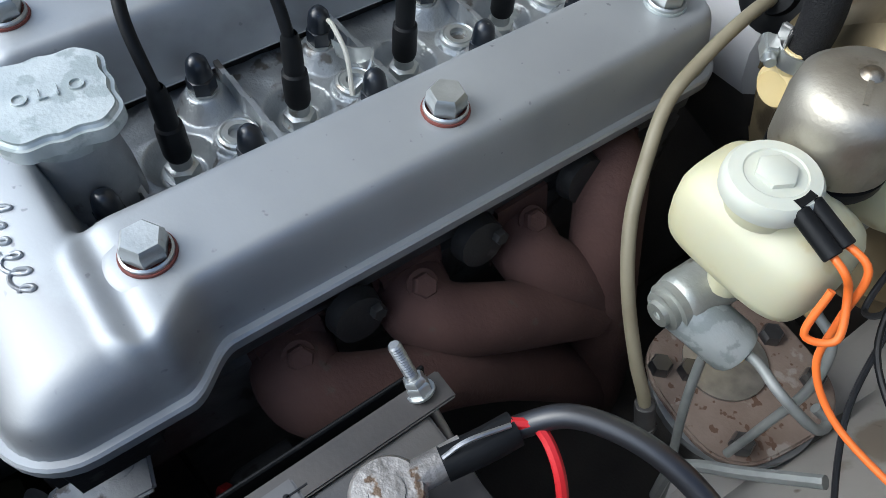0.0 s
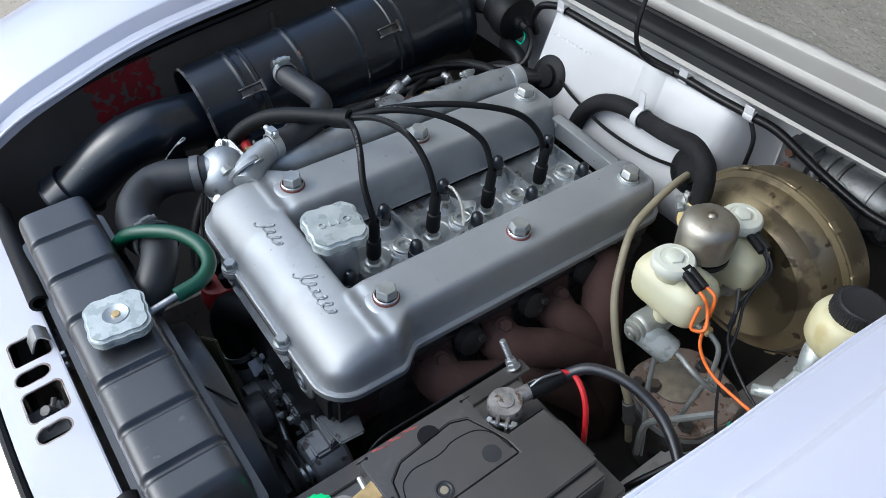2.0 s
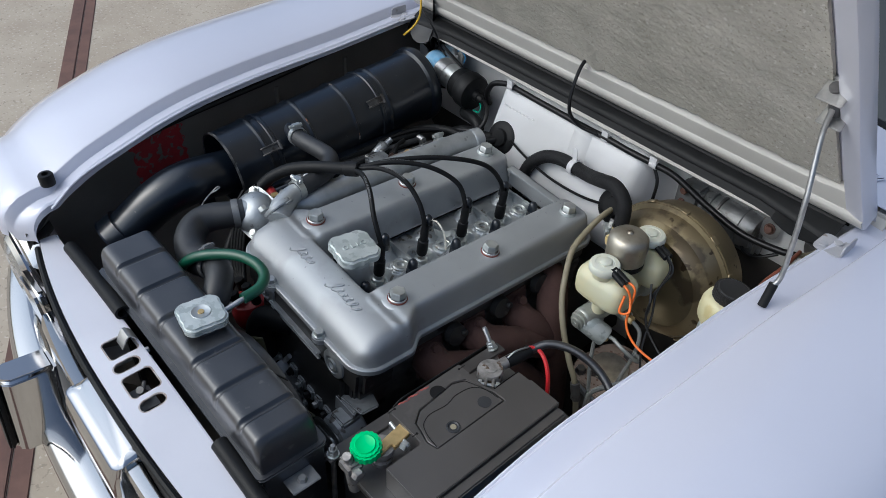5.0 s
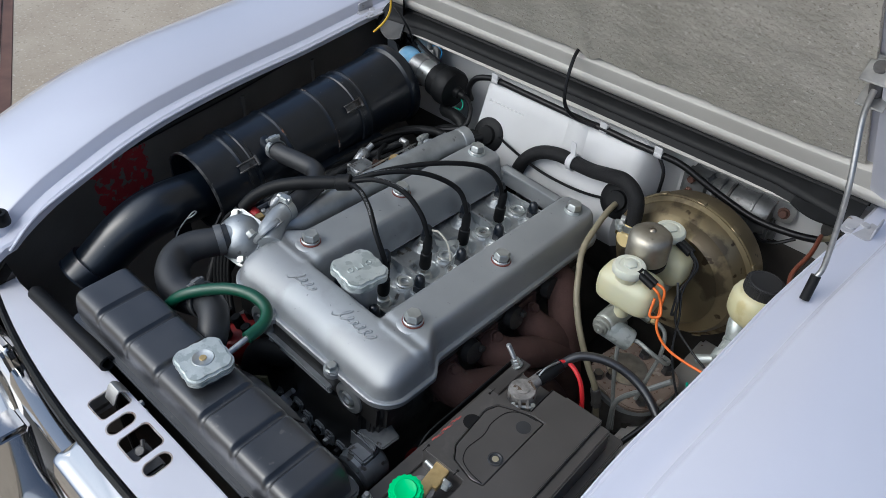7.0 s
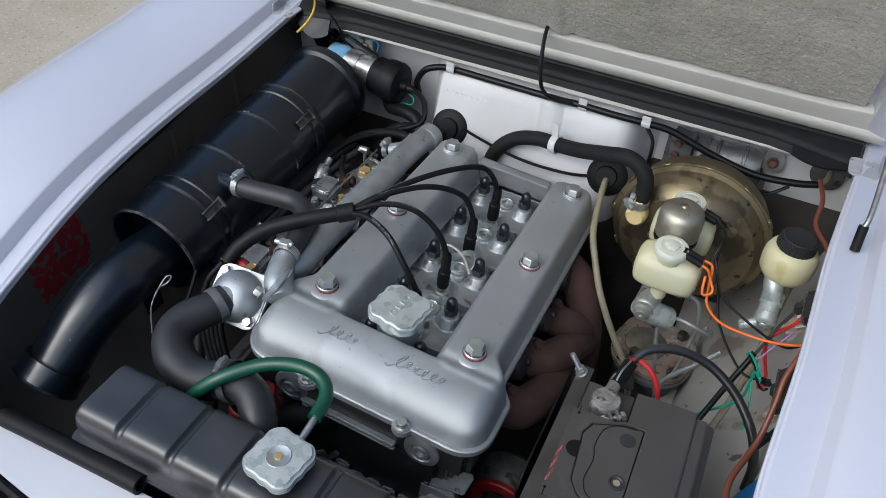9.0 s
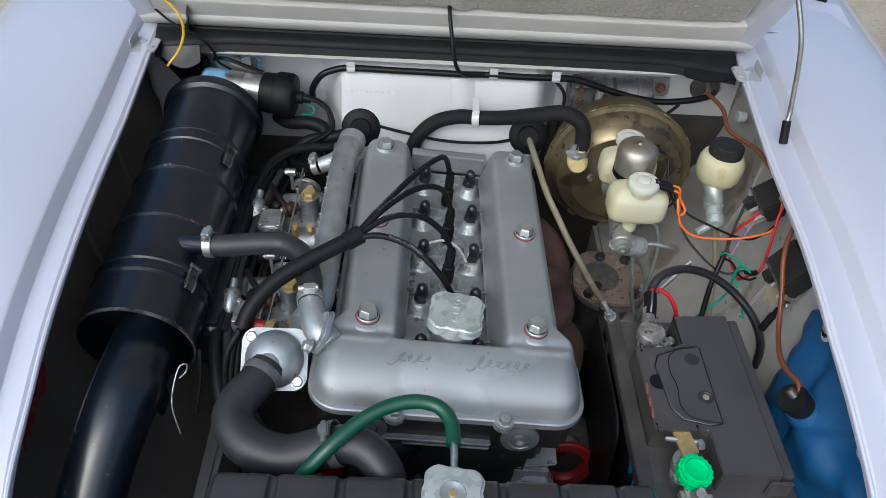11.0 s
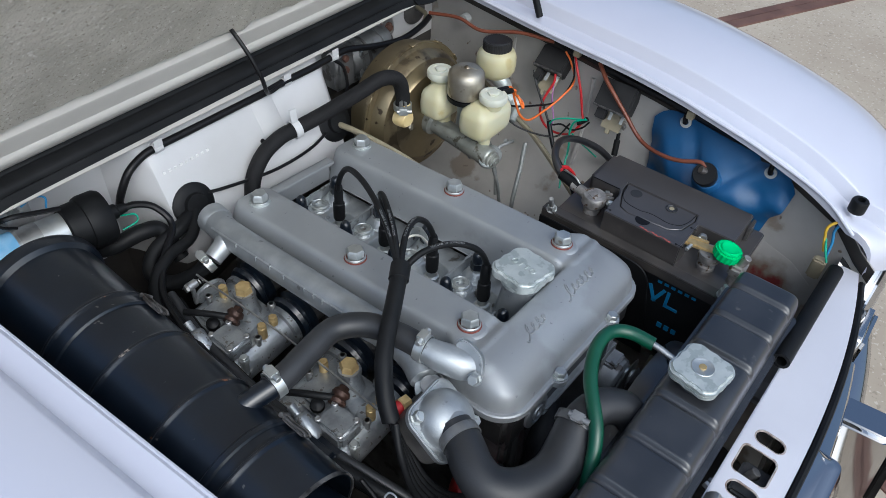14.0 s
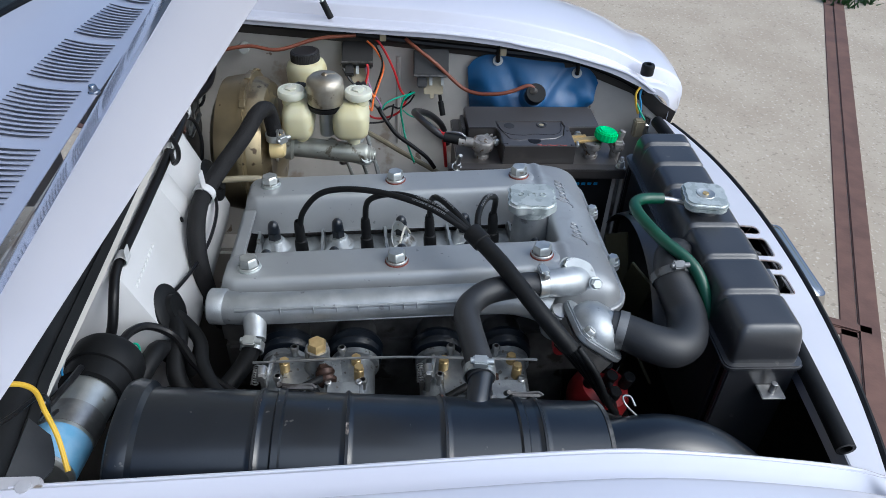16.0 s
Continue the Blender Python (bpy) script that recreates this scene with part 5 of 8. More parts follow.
# outlet elbow bolted to the corner of the cover
outlet = thing("breather_outlet", (-0.155, -0.03, 0.85), "small cast breather outlet bolted to the cover corner", "outlet")
part("body", tube([(-0.168, 0.010, 0.866), (-0.163, -0.008, 0.863), (-0.152, -0.030, 0.858), (-0.138, -0.044, 0.851)], [0.0150, 0.0175, 0.0195, 0.018], 20, 6), CAST, outlet)
OUT_N = Vector((-0.75, -0.1, 0.5)).normalized()
OUT_U = (Vector((-0.013, -0.03, -0.027)) - OUT_N * OUT_N.dot(Vector((-0.013, -0.03, -0.027)))).normalized()
OUT_F = Matrix((OUT_U, OUT_N.cross(OUT_U), OUT_N)).transposed().to_4x4()
OUT_F.translation = (-0.1482, -0.0400, 0.8660)
part("flange", place(slab([(0.0215 * math.cos(a) * (1 + 0.22 * math.cos(2 * a)), 0.0165 * math.sin(a)) for a in np.linspace(0, 2 * math.pi, 28, endpoint=False).tolist()], -0.004, 0.004, 0.0015), OUT_F), CAST, outlet)
for q in ((-0.1385, -0.0226, 0.8735), (-0.1600, -0.0566, 0.8600)):
    part("outlet_bolt", join(lathe([(0, 0), (0.0085, 0), (0.0085, 0.0015), (0, 0.0015)], q, OUT_N, 16), hexhead(Vector(q) + OUT_N * 0.0015, OUT_N, 0.012, 0.008)), ZINC, outlet)

# oil filler
OC = ENG @ pose(0.002, -0.003, -0.019, 0, 0, -15)
filler = thing("oil_filler_cap", OC.translation, "square scalloped grey metal oil filler cap", "oil cap")
part("neck", place(lathe([(0, -0.07), (0.03, -0.07), (0.028, -0.03), (0.024, 0.0), (0.026, 0.018), (0, 0.018)], seg=32), OC), CAST, filler)


def lobed(w, lobes):
    """A square outline with scalloped sides."""
    pts = []
    for k in range(96):
        a = 2 * math.pi * k / 96
        r = w / (abs(math.cos(a)) ** 5 + abs(math.sin(a)) ** 5) ** 0.2
        pts.append((r * math.cos(a) * (1 + lobes * math.cos(12 * a)), r * math.sin(a) * (1 + lobes * math.cos(12 * a))))
    return pts


part("cap", place(slab(lobed(0.0335, 0.024), 0.0165, 0.033, 0.0035, 3), OC @ pose(0, 0, 0, 0, 0, 8)), CAPGREY, filler)
part("cap_skirt", place(lathe([(0.026, 0.006), (0.028, 0.008), (0.028, 0.0166), (0, 0.0166)], seg=32), OC), CAPGREY, filler)
letters("O L I O", 0.0125, 0.0008, OC @ pose(0, 0, 0.0335, 0, 0, 98), CAPGREY, filler, label="raised capitals on the cap")

# ---- carburettors ----
COPPER = mat("copper_brown", (0.045, 0.026, 0.02), (0.085, 0.045, 0.032), rough=0.5, metal=0.5)


def carburettor(y):
    c = thing("carburettor", (-0.25, y, 0.70), "twin-choke sidedraught carburettor in grey cast metal with brass fittings", "carburettor", "carburettors")
    x = -0.212
    part("body", join(box(x - 0.062, y - 0.058, 0.728, x + 0.026, y + 0.052, 0.764, 0.005, 2), box(x - 0.05, y + 0.005, 0.76, x + 0.02, y + 0.045, 0.772, 0.004)), CARBCAST, c)
    for d in (-0.043, 0.043):
        part("throat", lathe([(0, -0.03), (0.024, -0.03), (0.030, -0.028), (0.030, -0.02), (0.026, -0.018), (0.026, 0.07), (0.031, 0.072), (0.031, 0.08), (0, 0.08)], (x - 0.05, y + d, 0.738), (1, 0, 0.1), 24), CARBCAST, c)
        part("rubber_mount", lathe([(0.024, 0.0), (0.034, 0.002), (0.036, 0.008), (0.030, 0.012), (0.030, 0.016), (0.036, 0.02), (0.034, 0.026), (0.024, 0.028)], (x + 0.032, y + d, 0.748), (1, 0, 0.1), 28), BLACKGLOSS, c, "black ribbed rubber mount")
        part("manifold_stub", rod((x + 0.055, y + d, 0.75), (x + 0.12, y + d, 0.756), 0.027, 20), CASTDARK, c)
    part("cap_tower", lathe([(0.019, -0.004), (0.0175, 0.004), (0.0155, 0.01), (0.0145, 0.022), (0.0155, 0.03), (0.014, 0.036), (0, 0.036)], (x, y, 0.768), (0, 0, 1), 24), CARBCAST, c)
    part("jet_cap", hexhead((x, y, 0.803), (0, 0, 1), 0.021, 0.011, 0.003), BRASS, c, "brass hexagon cap")
    part("banjo", join(lathe([(0.004, -0.009), (0.0105, -0.009), (0.012, -0.005), (0.009, -0.001), (0.009, 0.001), (0.012, 0.005), (0.0105, 0.009), (0.004, 0.009)], (x - 0.031, y - 0.012, 0.786), (1, 0.3, 0.2), 20, closed=True), hexhead((x - 0.022, y - 0.009, 0.788), (1, 0.3, 0.2), 0.013, 0.006), rod((x - 0.031, y - 0.012, 0.774), (x - 0.031, y - 0.012, 0.786), 0.008, 14)), COPPER, c, "dark copper banjo union")
    lid = part("float_lid", box(x - 0.074, y - 0.056, 0.764, x - 0.036, y - 0.010, 0.787, 0.0045, 3), CARBCAST, c)
    for dx, dy in ((-0.069, -0.051), (-0.041, -0.051), (-0.069, -0.015), (-0.041, -0.015)):
        part("lid_screw", lathe([(0, 0), (0.0042, 0), (0.0042, 0.0022), (0.003, 0.003), (0, 0.0022)], (x + dx, y + dy, 0.7868), (0, 0, 1), 12), STEEL, lid)
    part("choke_can", lathe([(0, -0.002), (0.008, 0.0), (0.0118, 0.006), (0.0122, 0.03), (0.010, 0.034), (0.006, 0.036), (0.006, 0.05), (0, 0.05)], (x - 0.083, y - 0.026, 0.772), (0.05, 0.85, 0.45), 22), CARBCAST, c)
    part("dust_cap", lathe([(0, 0), (0.0085, 0), (0.0095, 0.004), (0.0085, 0.010), (0.004, 0.013), (0, 0.0135)], (x - 0.052, y + 0.004, 0.775), (-0.2, -0.2, 1), 20), RUBBER, c)
    for dx, dy, h, m_ in ((-0.016, -0.050, 0.020, BRASS), (0.006, -0.046, 0.014, BRASS), (-0.006, 0.040, 0.022, BRASS)):
        part("jet_screw", join(rod((x + dx, y + dy, 0.757), (x + dx, y + dy, 0.764 + h), 0.0062, 14), hexhead((x + dx, y + dy, 0.764 + h), (0, 0, 1), 0.011, 0.004)), m_, c)
    for dx, dy, h in ((0.018, 0.03, 0.024), (0.020, -0.028, 0.02), (-0.026, 0.046, 0.02), (0.014, 0.012, 0.016), (-0.028, -0.055, 0.014)):
        part("adjuster", join(rod((x + dx, y + dy, 0.757), (x + dx, y + dy, 0.764 + h), 0.0036, 10), lathe([(0, 0), (0.0055, 0), (0.0055, 0.004), (0.004, 0.006), (0, 0.006)], (x + dx, y + dy, 0.758 + h), (0, 0, 1), 12)), STEEL, c)
    disc = part("lever_disc", lathe([(0, 0), (0.021, 0), (0.023, 0.002), (0.023, 0.005), (0.016, 0.008), (0, 0.009)], (x - 0.014, y + 0.056, 0.772), (0.15, 1, 0.25), 28), CARBCAST, c)
    part("lever_bolt", hexhead((x - 0.013, y + 0.064, 0.774), (0.15, 1, 0.25), 0.012, 0.007), STEEL, disc)
    part("pump_lever", join(box(x - 0.040, y + 0.058, 0.766, x - 0.035, y + 0.064, 0.806, 0.001), rod((x - 0.044, y + 0.061, 0.802), (x - 0.030, y + 0.061, 0.802), 0.006, 14), hexhead((x - 0.044, y + 0.061, 0.802), (-1, 0, 0), 0.010, 0.004)), STEEL, c)
    coilp = [(x - 0.045 + 0.028 * k / 40 + 0.0, y + 0.070 + 0.0042 * math.cos(k * 1.2), 0.790 + 0.0042 * math.sin(k * 1.2)) for k in range(41)]
    part("return_spring", tube(coilp, 0.0007, 5, 2), STEEL, c)
    part("fuel_feed", tube([(x - 0.031, y - 0.012, 0.786), (x - 0.042, y - 0.004, 0.793), (x - 0.056, y + 0.016, 0.795), (x - 0.068, y + 0.04, 0.79)], 0.0045, 10, 6), RUBBER, c)
    part("pivot_stud", join(rod((x - 0.06, y - 0.064, 0.745), (x - 0.06, y - 0.064, 0.775), 0.005, 12), hexhead((x - 0.06, y - 0.064, 0.765), (0, 0, 1), 0.013, 0.006)), ZINC, c)
    return c


for y in (0.092, 0.286):
    carburettor(y)
part("throttle_shaft", tube([(-0.232, 0.02, 0.80), (-0.23, 0.19, 0.805), (-0.232, 0.36, 0.80)], 0.0016, 6, 4), STEEL, engine)
part("intake_plenum", join(box(-0.335, 0.02, 0.69, -0.29, 0.36, 0.79, 0.012, 3)), BLACKGLOSS, engine, "black intake air box")


# ---- air filter canister ----
FA, FB = Vector((-0.392, -0.015, 0.798)), Vector((-0.392, 0.455, 0.832))
FAX = (FB - FA).normalized()
FL_ = (FB - FA).length
FR = 0.074
filt = thing("air_filter_canister", (-0.392, 0.2, 0.70), "long gloss-black cylindrical air filter canister with spring clips", "air filter")


def bead(h, w=0.004, up=0.0022):
    return [(FR, h - w - 0.003), (FR, h - w), (FR + up, h - w * 0.3), (FR + up, h + w * 0.3), (FR, h + w), (FR, h + w + 0.003)]


part("barrel", lathe([(FR - 0.006, 0.03), (FR - 0.003, 0.0), (FR, 0.0005), (FR, 0.04), *bead(0.068), *bead(0.165), (FR, 0.19), *bead(0.26), *bead(0.345), (FR, 0.40), (FR, FL_ - 0.02)], FA, FAX, 56), BLACKGLOSS, filt)
part("front_rim", lathe([(FR - 0.001, -0.001), (FR + 0.001, -0.0012), (FR + 0.001, 0.003), (FR - 0.001, 0.003)], FA, FAX, 56, closed=True), BLACKSCUFF, filt, "worn edge of the front rim")
part("front_plate", lathe([(0, 0.034), (FR - 0.004, 0.034), (FR - 0.004, 0.03), (0, 0.03)], FA, FAX, 40), BLACKGLOSS, filt)
part("end_cap", lathe([(FR, FL_ - 0.022), (FR + 0.006, FL_ - 0.018), (FR + 0.008, FL_ - 0.006), (FR + 0.006, FL_), (FR - 0.01, FL_ + 0.006), (0, FL_ + 0.008)], FA, FAX, 56), BLACKGLOSS, filt)
for h in (0.088, 0.325):
    part("joint_band", lathe([(FR + 0.0005, h - 0.005), (FR + 0.003, h - 0.003), (FR + 0.003, h + 0.003), (FR + 0.0005, h + 0.005)], FA, FAX, 56), BLACKGLOSS, filt)
for h in (0.068, 0.165, 0.26, 0.345):
    part("worn_bead", lathe([(FR + 0.001, h - 0.0022), (FR + 0.0026, h - 0.0012), (FR + 0.0026, h + 0.0012), (FR + 0.001, h + 0.0022)], FA, FAX, 56), WORNBEAD, filt, "bead with worn-through paint")
side_v = Vector((0.80, 0, 0.6)).normalized()
for h in (0.073, 0.312):
    c = FA + FAX * h
    s = (side_v - FAX * side_v.dot(FAX)).normalized()
    n = FAX.cross(s)
    base = c + s * (FR + 0.002)
    fr = Matrix((( *s, ), ( *FAX, ), ( *n, ))).transposed().to_4x4()
    fr.translation = base
    part("spring_clip", place(join(box(0, -0.016, -0.008, 0.003, 0.016, 0.008, 0.001), tube([(0.002, -0.018, -0.006), (0.005, -0.012, -0.006), (0.0035, 0.004, -0.006), (0.004, 0.018, -0.006)], 0.0016, 8, 4), tube([(0.002, -0.018, 0.006), (0.005, -0.012, 0.006), (0.0035, 0.004, 0.006), (0.004, 0.018, 0.006)], 0.0016, 8, 4), rod((0.004, 0.019, -0.009), (0.004, 0.019, 0.009), 0.003, 10)), fr), CASTDARK, filt, "dull steel spring clip")
NIP0 = Vector((-0.345, 0.108, 0.862))
part("nipple", tube([NIP0 + Vector((-0.048, 0.012, -0.060)), NIP0 + Vector((-0.034, 0.009, -0.026)), NIP0 + Vector((-0.012, 0.003, -0.004)), NIP0 + Vector((0.03, -0.007, 0.006))], 0.0128, 16, 6), BLACKGLOSS, filt, "scuffed hose nipple")
# snorkel to the front
snork = part("snorkel", tube([(-0.383, 0.02, 0.795), (-0.380, -0.03, 0.803), (-0.377, -0.085, 0.810), (-0.380, -0.125, 0.804), (-0.386, -0.156, 0.789), (-0.392, -0.184, 0.769), (-0.397, -0.210, 0.748), (-0.4005, -0.226, 0.737), (-0.402, -0.233, 0.732)], [0.041, 0.041, 0.041, 0.040, 0.039, 0.038, 0.0385, 0.041, 0.046], 32, 6, hollow=0.04), BLACKGLOSS, filt, "curved gloss-black intake snorkel")
part("snorkel_seam", tube([(-0.409, -0.03, 0.832), (-0.406, -0.085, 0.839), (-0.409, -0.125, 0.832), (-0.414, -0.156, 0.816), (-0.42, -0.186, 0.795)], 0.0018, 6, 5), BLACKGLOSS, snork)
part("snorkel_tab", join(box(-0.352, -0.09, 0.752, -0.345, -0.06, 0.79, 0.002)), BLACKGLOSS, snork)
part("snorkel_hook", tube([(-0.318, -0.115, 0.755), (-0.327, -0.095, 0.79), (-0.322, -0.066, 0.818), (-0.312, -0.062, 0.824), (-0.31, -0.071, 0.822), (-0.318, -0.076, 0.815)], 0.0012, 8, 6), CARBCAST, snork, "bent wire hook")


def hose(name, pts, r, material, label, seg=14, steps=8, category="hose", clips=()):
    h = thing(name, pts[0], label, category)
    part("hose_wall" if category == "hose" else "sheath", tube(pts, r, seg, steps), material, h)
    for p, ax, rr in clips:
        part("hose_clip", clamp_ring(p, ax, rr, 0.011, rr < 0.0224 or rr > 0.0230), MOTORZINC if rr > 0.02 else ZINC, h, "zinc worm-drive clip")
    return h


# breather hose from the filter to the cover
hose("breather_hose", [NIP0 + Vector((0.024, -0.006, 0.005)), (-0.29, 0.103, 0.867), (-0.25, 0.108, 0.868), (-0.215, 0.108, 0.868), (-0.187, 0.085, 0.868), (-0.174, 0.048, 0.868), (-0.168, 0.008, 0.867)], 0.0152, RUBBERGREY, "black rubber breather hose curving from canister to cover", 16, 8,
     clips=[((-0.313, 0.1035, 0.867), (1, -0.1, 0.1), 0.016), ((-0.1685, 0.013, 0.867), (0.15, -1, 0), 0.0158)])
# top coolant hose
hose("radiator_hose", [(-0.2115, -0.068, 0.8335), (-0.2195, -0.088, 0.8325), (-0.236, -0.116, 0.830), (-0.238, -0.142, 0.825), (-0.217, -0.166, 0.820), (-0.178, -0.179, 0.818), (-0.142, -0.176, 0.827), (-0.117, -0.171, 0.837)], [0.0222, 0.0222, 0.0235, 0.0245, 0.025, 0.025, 0.0245, 0.024], RUBBERGREY, "thick moulded black radiator hose", 24, 8,
     clips=[((-0.2165, -0.081, 0.8332), (-0.38, -0.92, -0.03), 0.0226)])
hose("radiator_elbow", [(-0.126, -0.172, 0.833), (-0.103, -0.174, 0.840), (-0.080, -0.183, 0.840), (-0.061, -0.202, 0.827), (-0.055, -0.226, 0.80)], 0.0212, RUBBERGREY, "short black elbow hose into the radiator", 20, 8,
     clips=[((-0.1195, -0.1715, 0.836), (0.9, 0.1, 0.35), 0.0246)])
# green overflow hose
hose("overflow_hose", [(-0.165, -0.21, 0.775), (-0.160, -0.213, 0.815), (-0.128, -0.196, 0.857), (-0.085, -0.16, 0.873), (-0.045, -0.143, 0.878), (-0.012, -0.143, 0.876), (0.006, -0.160, 0.873), (0.0102, -0.190, 0.871)], 0.0082, GREENHOSE, "glossy dark green overflow hose looping to the filler neck", 14, 8)

# ---- radiator ----
rad = thing("radiator", (0, -0.255, 0.40), "black-painted radiator with a ribbed header tank", "radiator")
rows = []
for i, x in enumerate(np.linspace(-0.247, 0.232, 300).tolist()):
    e = min(1.0, min(x + 0.247, 0.232 - x) / 0.016)
    k = (1 - (1 - e) ** 2) ** 0.5
    groove = sum(math.exp(-((x - gxx) / 0.0046) ** 4) for gxx in (-0.175, -0.105, -0.035, 0.062, 0.125, 0.185))
    row = []
    for a in np.linspace(0, 1, 31).tolist():
        u = math.sin((2 * a - 1) * math.pi / 2)
        sh = (1 - abs(u) ** 9) ** (1 / 3.2)
        row.append((x, -0.257 + 0.043 * u * (0.9 + 0.1 * k), 0.806 + (0.052 * sh) * k - 0.0058 * groove * sh * k))
    rows.append(row)
part("header_tank", sheet(rows, 0.001), TANK, rad, "black header tank with pressed grooves")
part("tank_flange", place(slab(rounded(0.495, 0.102, 0.012, 4, -0.0075, -0.257), 0.798, 0.806, 0.002), Matrix()), TANK, rad)
part("core", box(-0.24, -0.29, 0.42, 0.225, -0.225, 0.797, 0.003), WIREBLACK, rad)
part("side_frame", box(0.226, -0.30, 0.42, 0.236, -0.212, 0.80, 0.002), TANK, rad)
part("side_frame", box(-0.252, -0.30, 0.42, -0.242, -0.212, 0.80, 0.002), TANK, rad)
part("shroud", box(-0.23, -0.222, 0.62, 0.21, -0.212, 0.795, 0.004), TANK, rad)
hoop = [[(0.040 + r * math.sin(a), y, 0.612 + r * math.cos(a)) for y, r in ((-0.214, 0.176), (-0.206, 0.177), (-0.184, 0.172), (-0.181, 0.170))] for a in np.linspace(-1.05, 1.05, 41).tolist()]
part("fan_hoop", sheet(hoop, 0.0015), TANK, rad, "dark curved fan cowl")
part("hoop_seam", tube([(0.040 + 0.1765 * math.sin(a), y, 0.6125 + 0.1765 * math.cos(a)) for a, y in ((0.13, -0.208), (0.2, -0.2), (0.29, -0.191), (0.36, -0.184))], 0.0014, 6, 3), WIREBLACK, rad)
part("bracket", join(box(0.236, -0.275, 0.775, 0.262, -0.235, 0.778, 0.001), hexhead((0.25, -0.255, 0.778), (0, 0, 1), 0.011, 0.006)), STEEL, rad)
part("bracket", join(box(-0.275, -0.285, 0.77, -0.252, -0.255, 0.773, 0.001), rod((-0.264, -0.27, 0.773), (-0.264, -0.27, 0.788), 0.004)), STEEL, rad)
RC = pose(0.008, -0.25, 0.862, 0, 0, 0)
cap = part("filler_cap", place(slab(lobed(0.0306, 0.019), 0.0095, 0.0195, 0.0032, 3), RC @ pose(0, 0, 0, 0, 0, -8)), CAPGREY, rad, "square scalloped zinc radiator cap")
part("cap_rim", place(slab(lobed(0.0298, 0.019), 0.005, 0.0105, 0.0012, 2), RC @ pose(0, 0, 0, 0, 0, -8)), CAPGREY, cap)
part("dimple", place(lathe([(0.0140, 0.0192), (0.0130, 0.0206), (0.011, 0.0202), (0.0098, 0.0195), (0, 0.0197)], seg=28), RC), ZINC, cap)
part("rivet", place(lathe([(0.0046, 0.0195), (0.0043, 0.0206), (0, 0.021)], seg=16), RC), BRASS, cap)
part("filler_neck", place(lathe([(0.024, -0.012), (0.024, 0.004), (0.028, 0.005), (0, 0.0055)], seg=28), RC), TANK, cap)
part("overflow_nipple", tube([(0.01, -0.226, 0.864), (0.0105, -0.2, 0.869), (0.01, -0.178, 0.872)], 0.0042, 12, 4), STEEL, cap)

# ---- battery ----
BAT = pose(0.331, -0.0605, 0.597, 0, 0, 1)
bat = thing("battery", BAT.translation, "black plastic car battery with a stepped lid", "battery")
part("case", place(box(-0.082, -0.137, 0.0, 0.083, 0.137, 0.168, 0.004), BAT), BLACKBOX, bat)
part("lid", place(slab(rounded(0.172, 0.284, 0.006, 4), 0.164, 0.176, 0.002), BAT), PLASTIC, bat)
HANDLE = [(0.0075, 0.0685), (0.0072, -0.051), (-0.0093, -0.0545), (-0.0411, -0.0465), (-0.0531, -0.0298), (-0.0595, 0.0347), (-0.0525, 0.0515), (-0.0285, 0.0615), (-0.0112, 0.0672)]
TOP = [(-0.079, -0.061), (-0.015, -0.061), (-0.0125, -0.064), (-0.0125, -0.118), (0.058, -0.118), (0.058, 0.122), (-0.0155, 0.119), (-0.0155, 0.072), (-0.019, 0.0695), (-0.0285, 0.0655), (-0.079, 0.0645)]
lt = bmesh.new()
rims = []
for loop in (TOP, HANDLE):
    ring_v = [lt.verts.new((x, y, 0.2145)) for x, y in loop]
    rims += [lt.edges.new((p, q)) for p, q in zip(ring_v, ring_v[1:] + ring_v[:1])]
bmesh.ops.triangle_fill(lt, edges=rims, use_beauty=True)
down = bmesh.ops.extrude_face_region(lt, geom=lt.faces[:])
bmesh.ops.translate(lt, verts=[v for v in down["geom"] if isinstance(v, bmesh.types.BMVert)], vec=(0, 0, -0.0395))
bmesh.ops.recalc_face_normals(lt, faces=lt.faces)
soften(lt, 0.0012, 2, 50)
part("lid_top", place(lt, BAT), PLASTIC, bat, "raised stepped top of the lid")
part("lid_rim", place(join(box(0.0585, -0.117, 0.176, 0.0735, 0.119, 0.2095, 0.002), box(0.046, -0.124, 0.176, 0.0735, -0.1185, 0.203, 0.0015), box(0.0, 0.1225, 0.176, 0.05, 0.129, 0.205, 0.0015)), BAT), PLASTIC, bat)
hx0, hy0 = -0.024, 0.006
part("carry_handle", place(slab([(hx0 + (x - hx0) * 0.965, hy0 + (y - hy0) * 0.977) for x, y in HANDLE], 0.176, 0.2138, 0.0008, 1), BAT), PLASTIC, bat, "flush folding carry handle")
# wavy parting line of the handle and latch holes, as shallow dark inlays
wav = [(-0.0013, 0.0652), (-0.0211, 0.062), (-0.0332, 0.0546), (-0.0393, 0.0424), (-0.041, 0.0224), (-0.0384, 0.0124), (-0.0372, 0.0006), (-0.0397, -0.0206), (-0.0377, -0.031), (-0.0313, -0.0408), (-0.0157, -0.0469), (0.0038, -0.049)]
part("handle_groove", place(join(tube([(x, y, 0.2136) for x, y in wav], 0.0008, 6, 4), tube([(-0.0155, 0.118, 0.2141), (-0.0158, 0.09, 0.2141), (-0.0155, 0.0715, 0.2141)], 0.0009, 6, 2)), BAT), WIREBLACK, bat)
part("finger_hole", place(slab([(0.0115 * math.cos(radians(a)), 0.0115 * math.sin(radians(a))) for a in range(75, 286, 14)], 0, 0.0006, 0), BAT @ pose(-0.0595, 0.009, 0.2142)), WIREBLACK, bat)
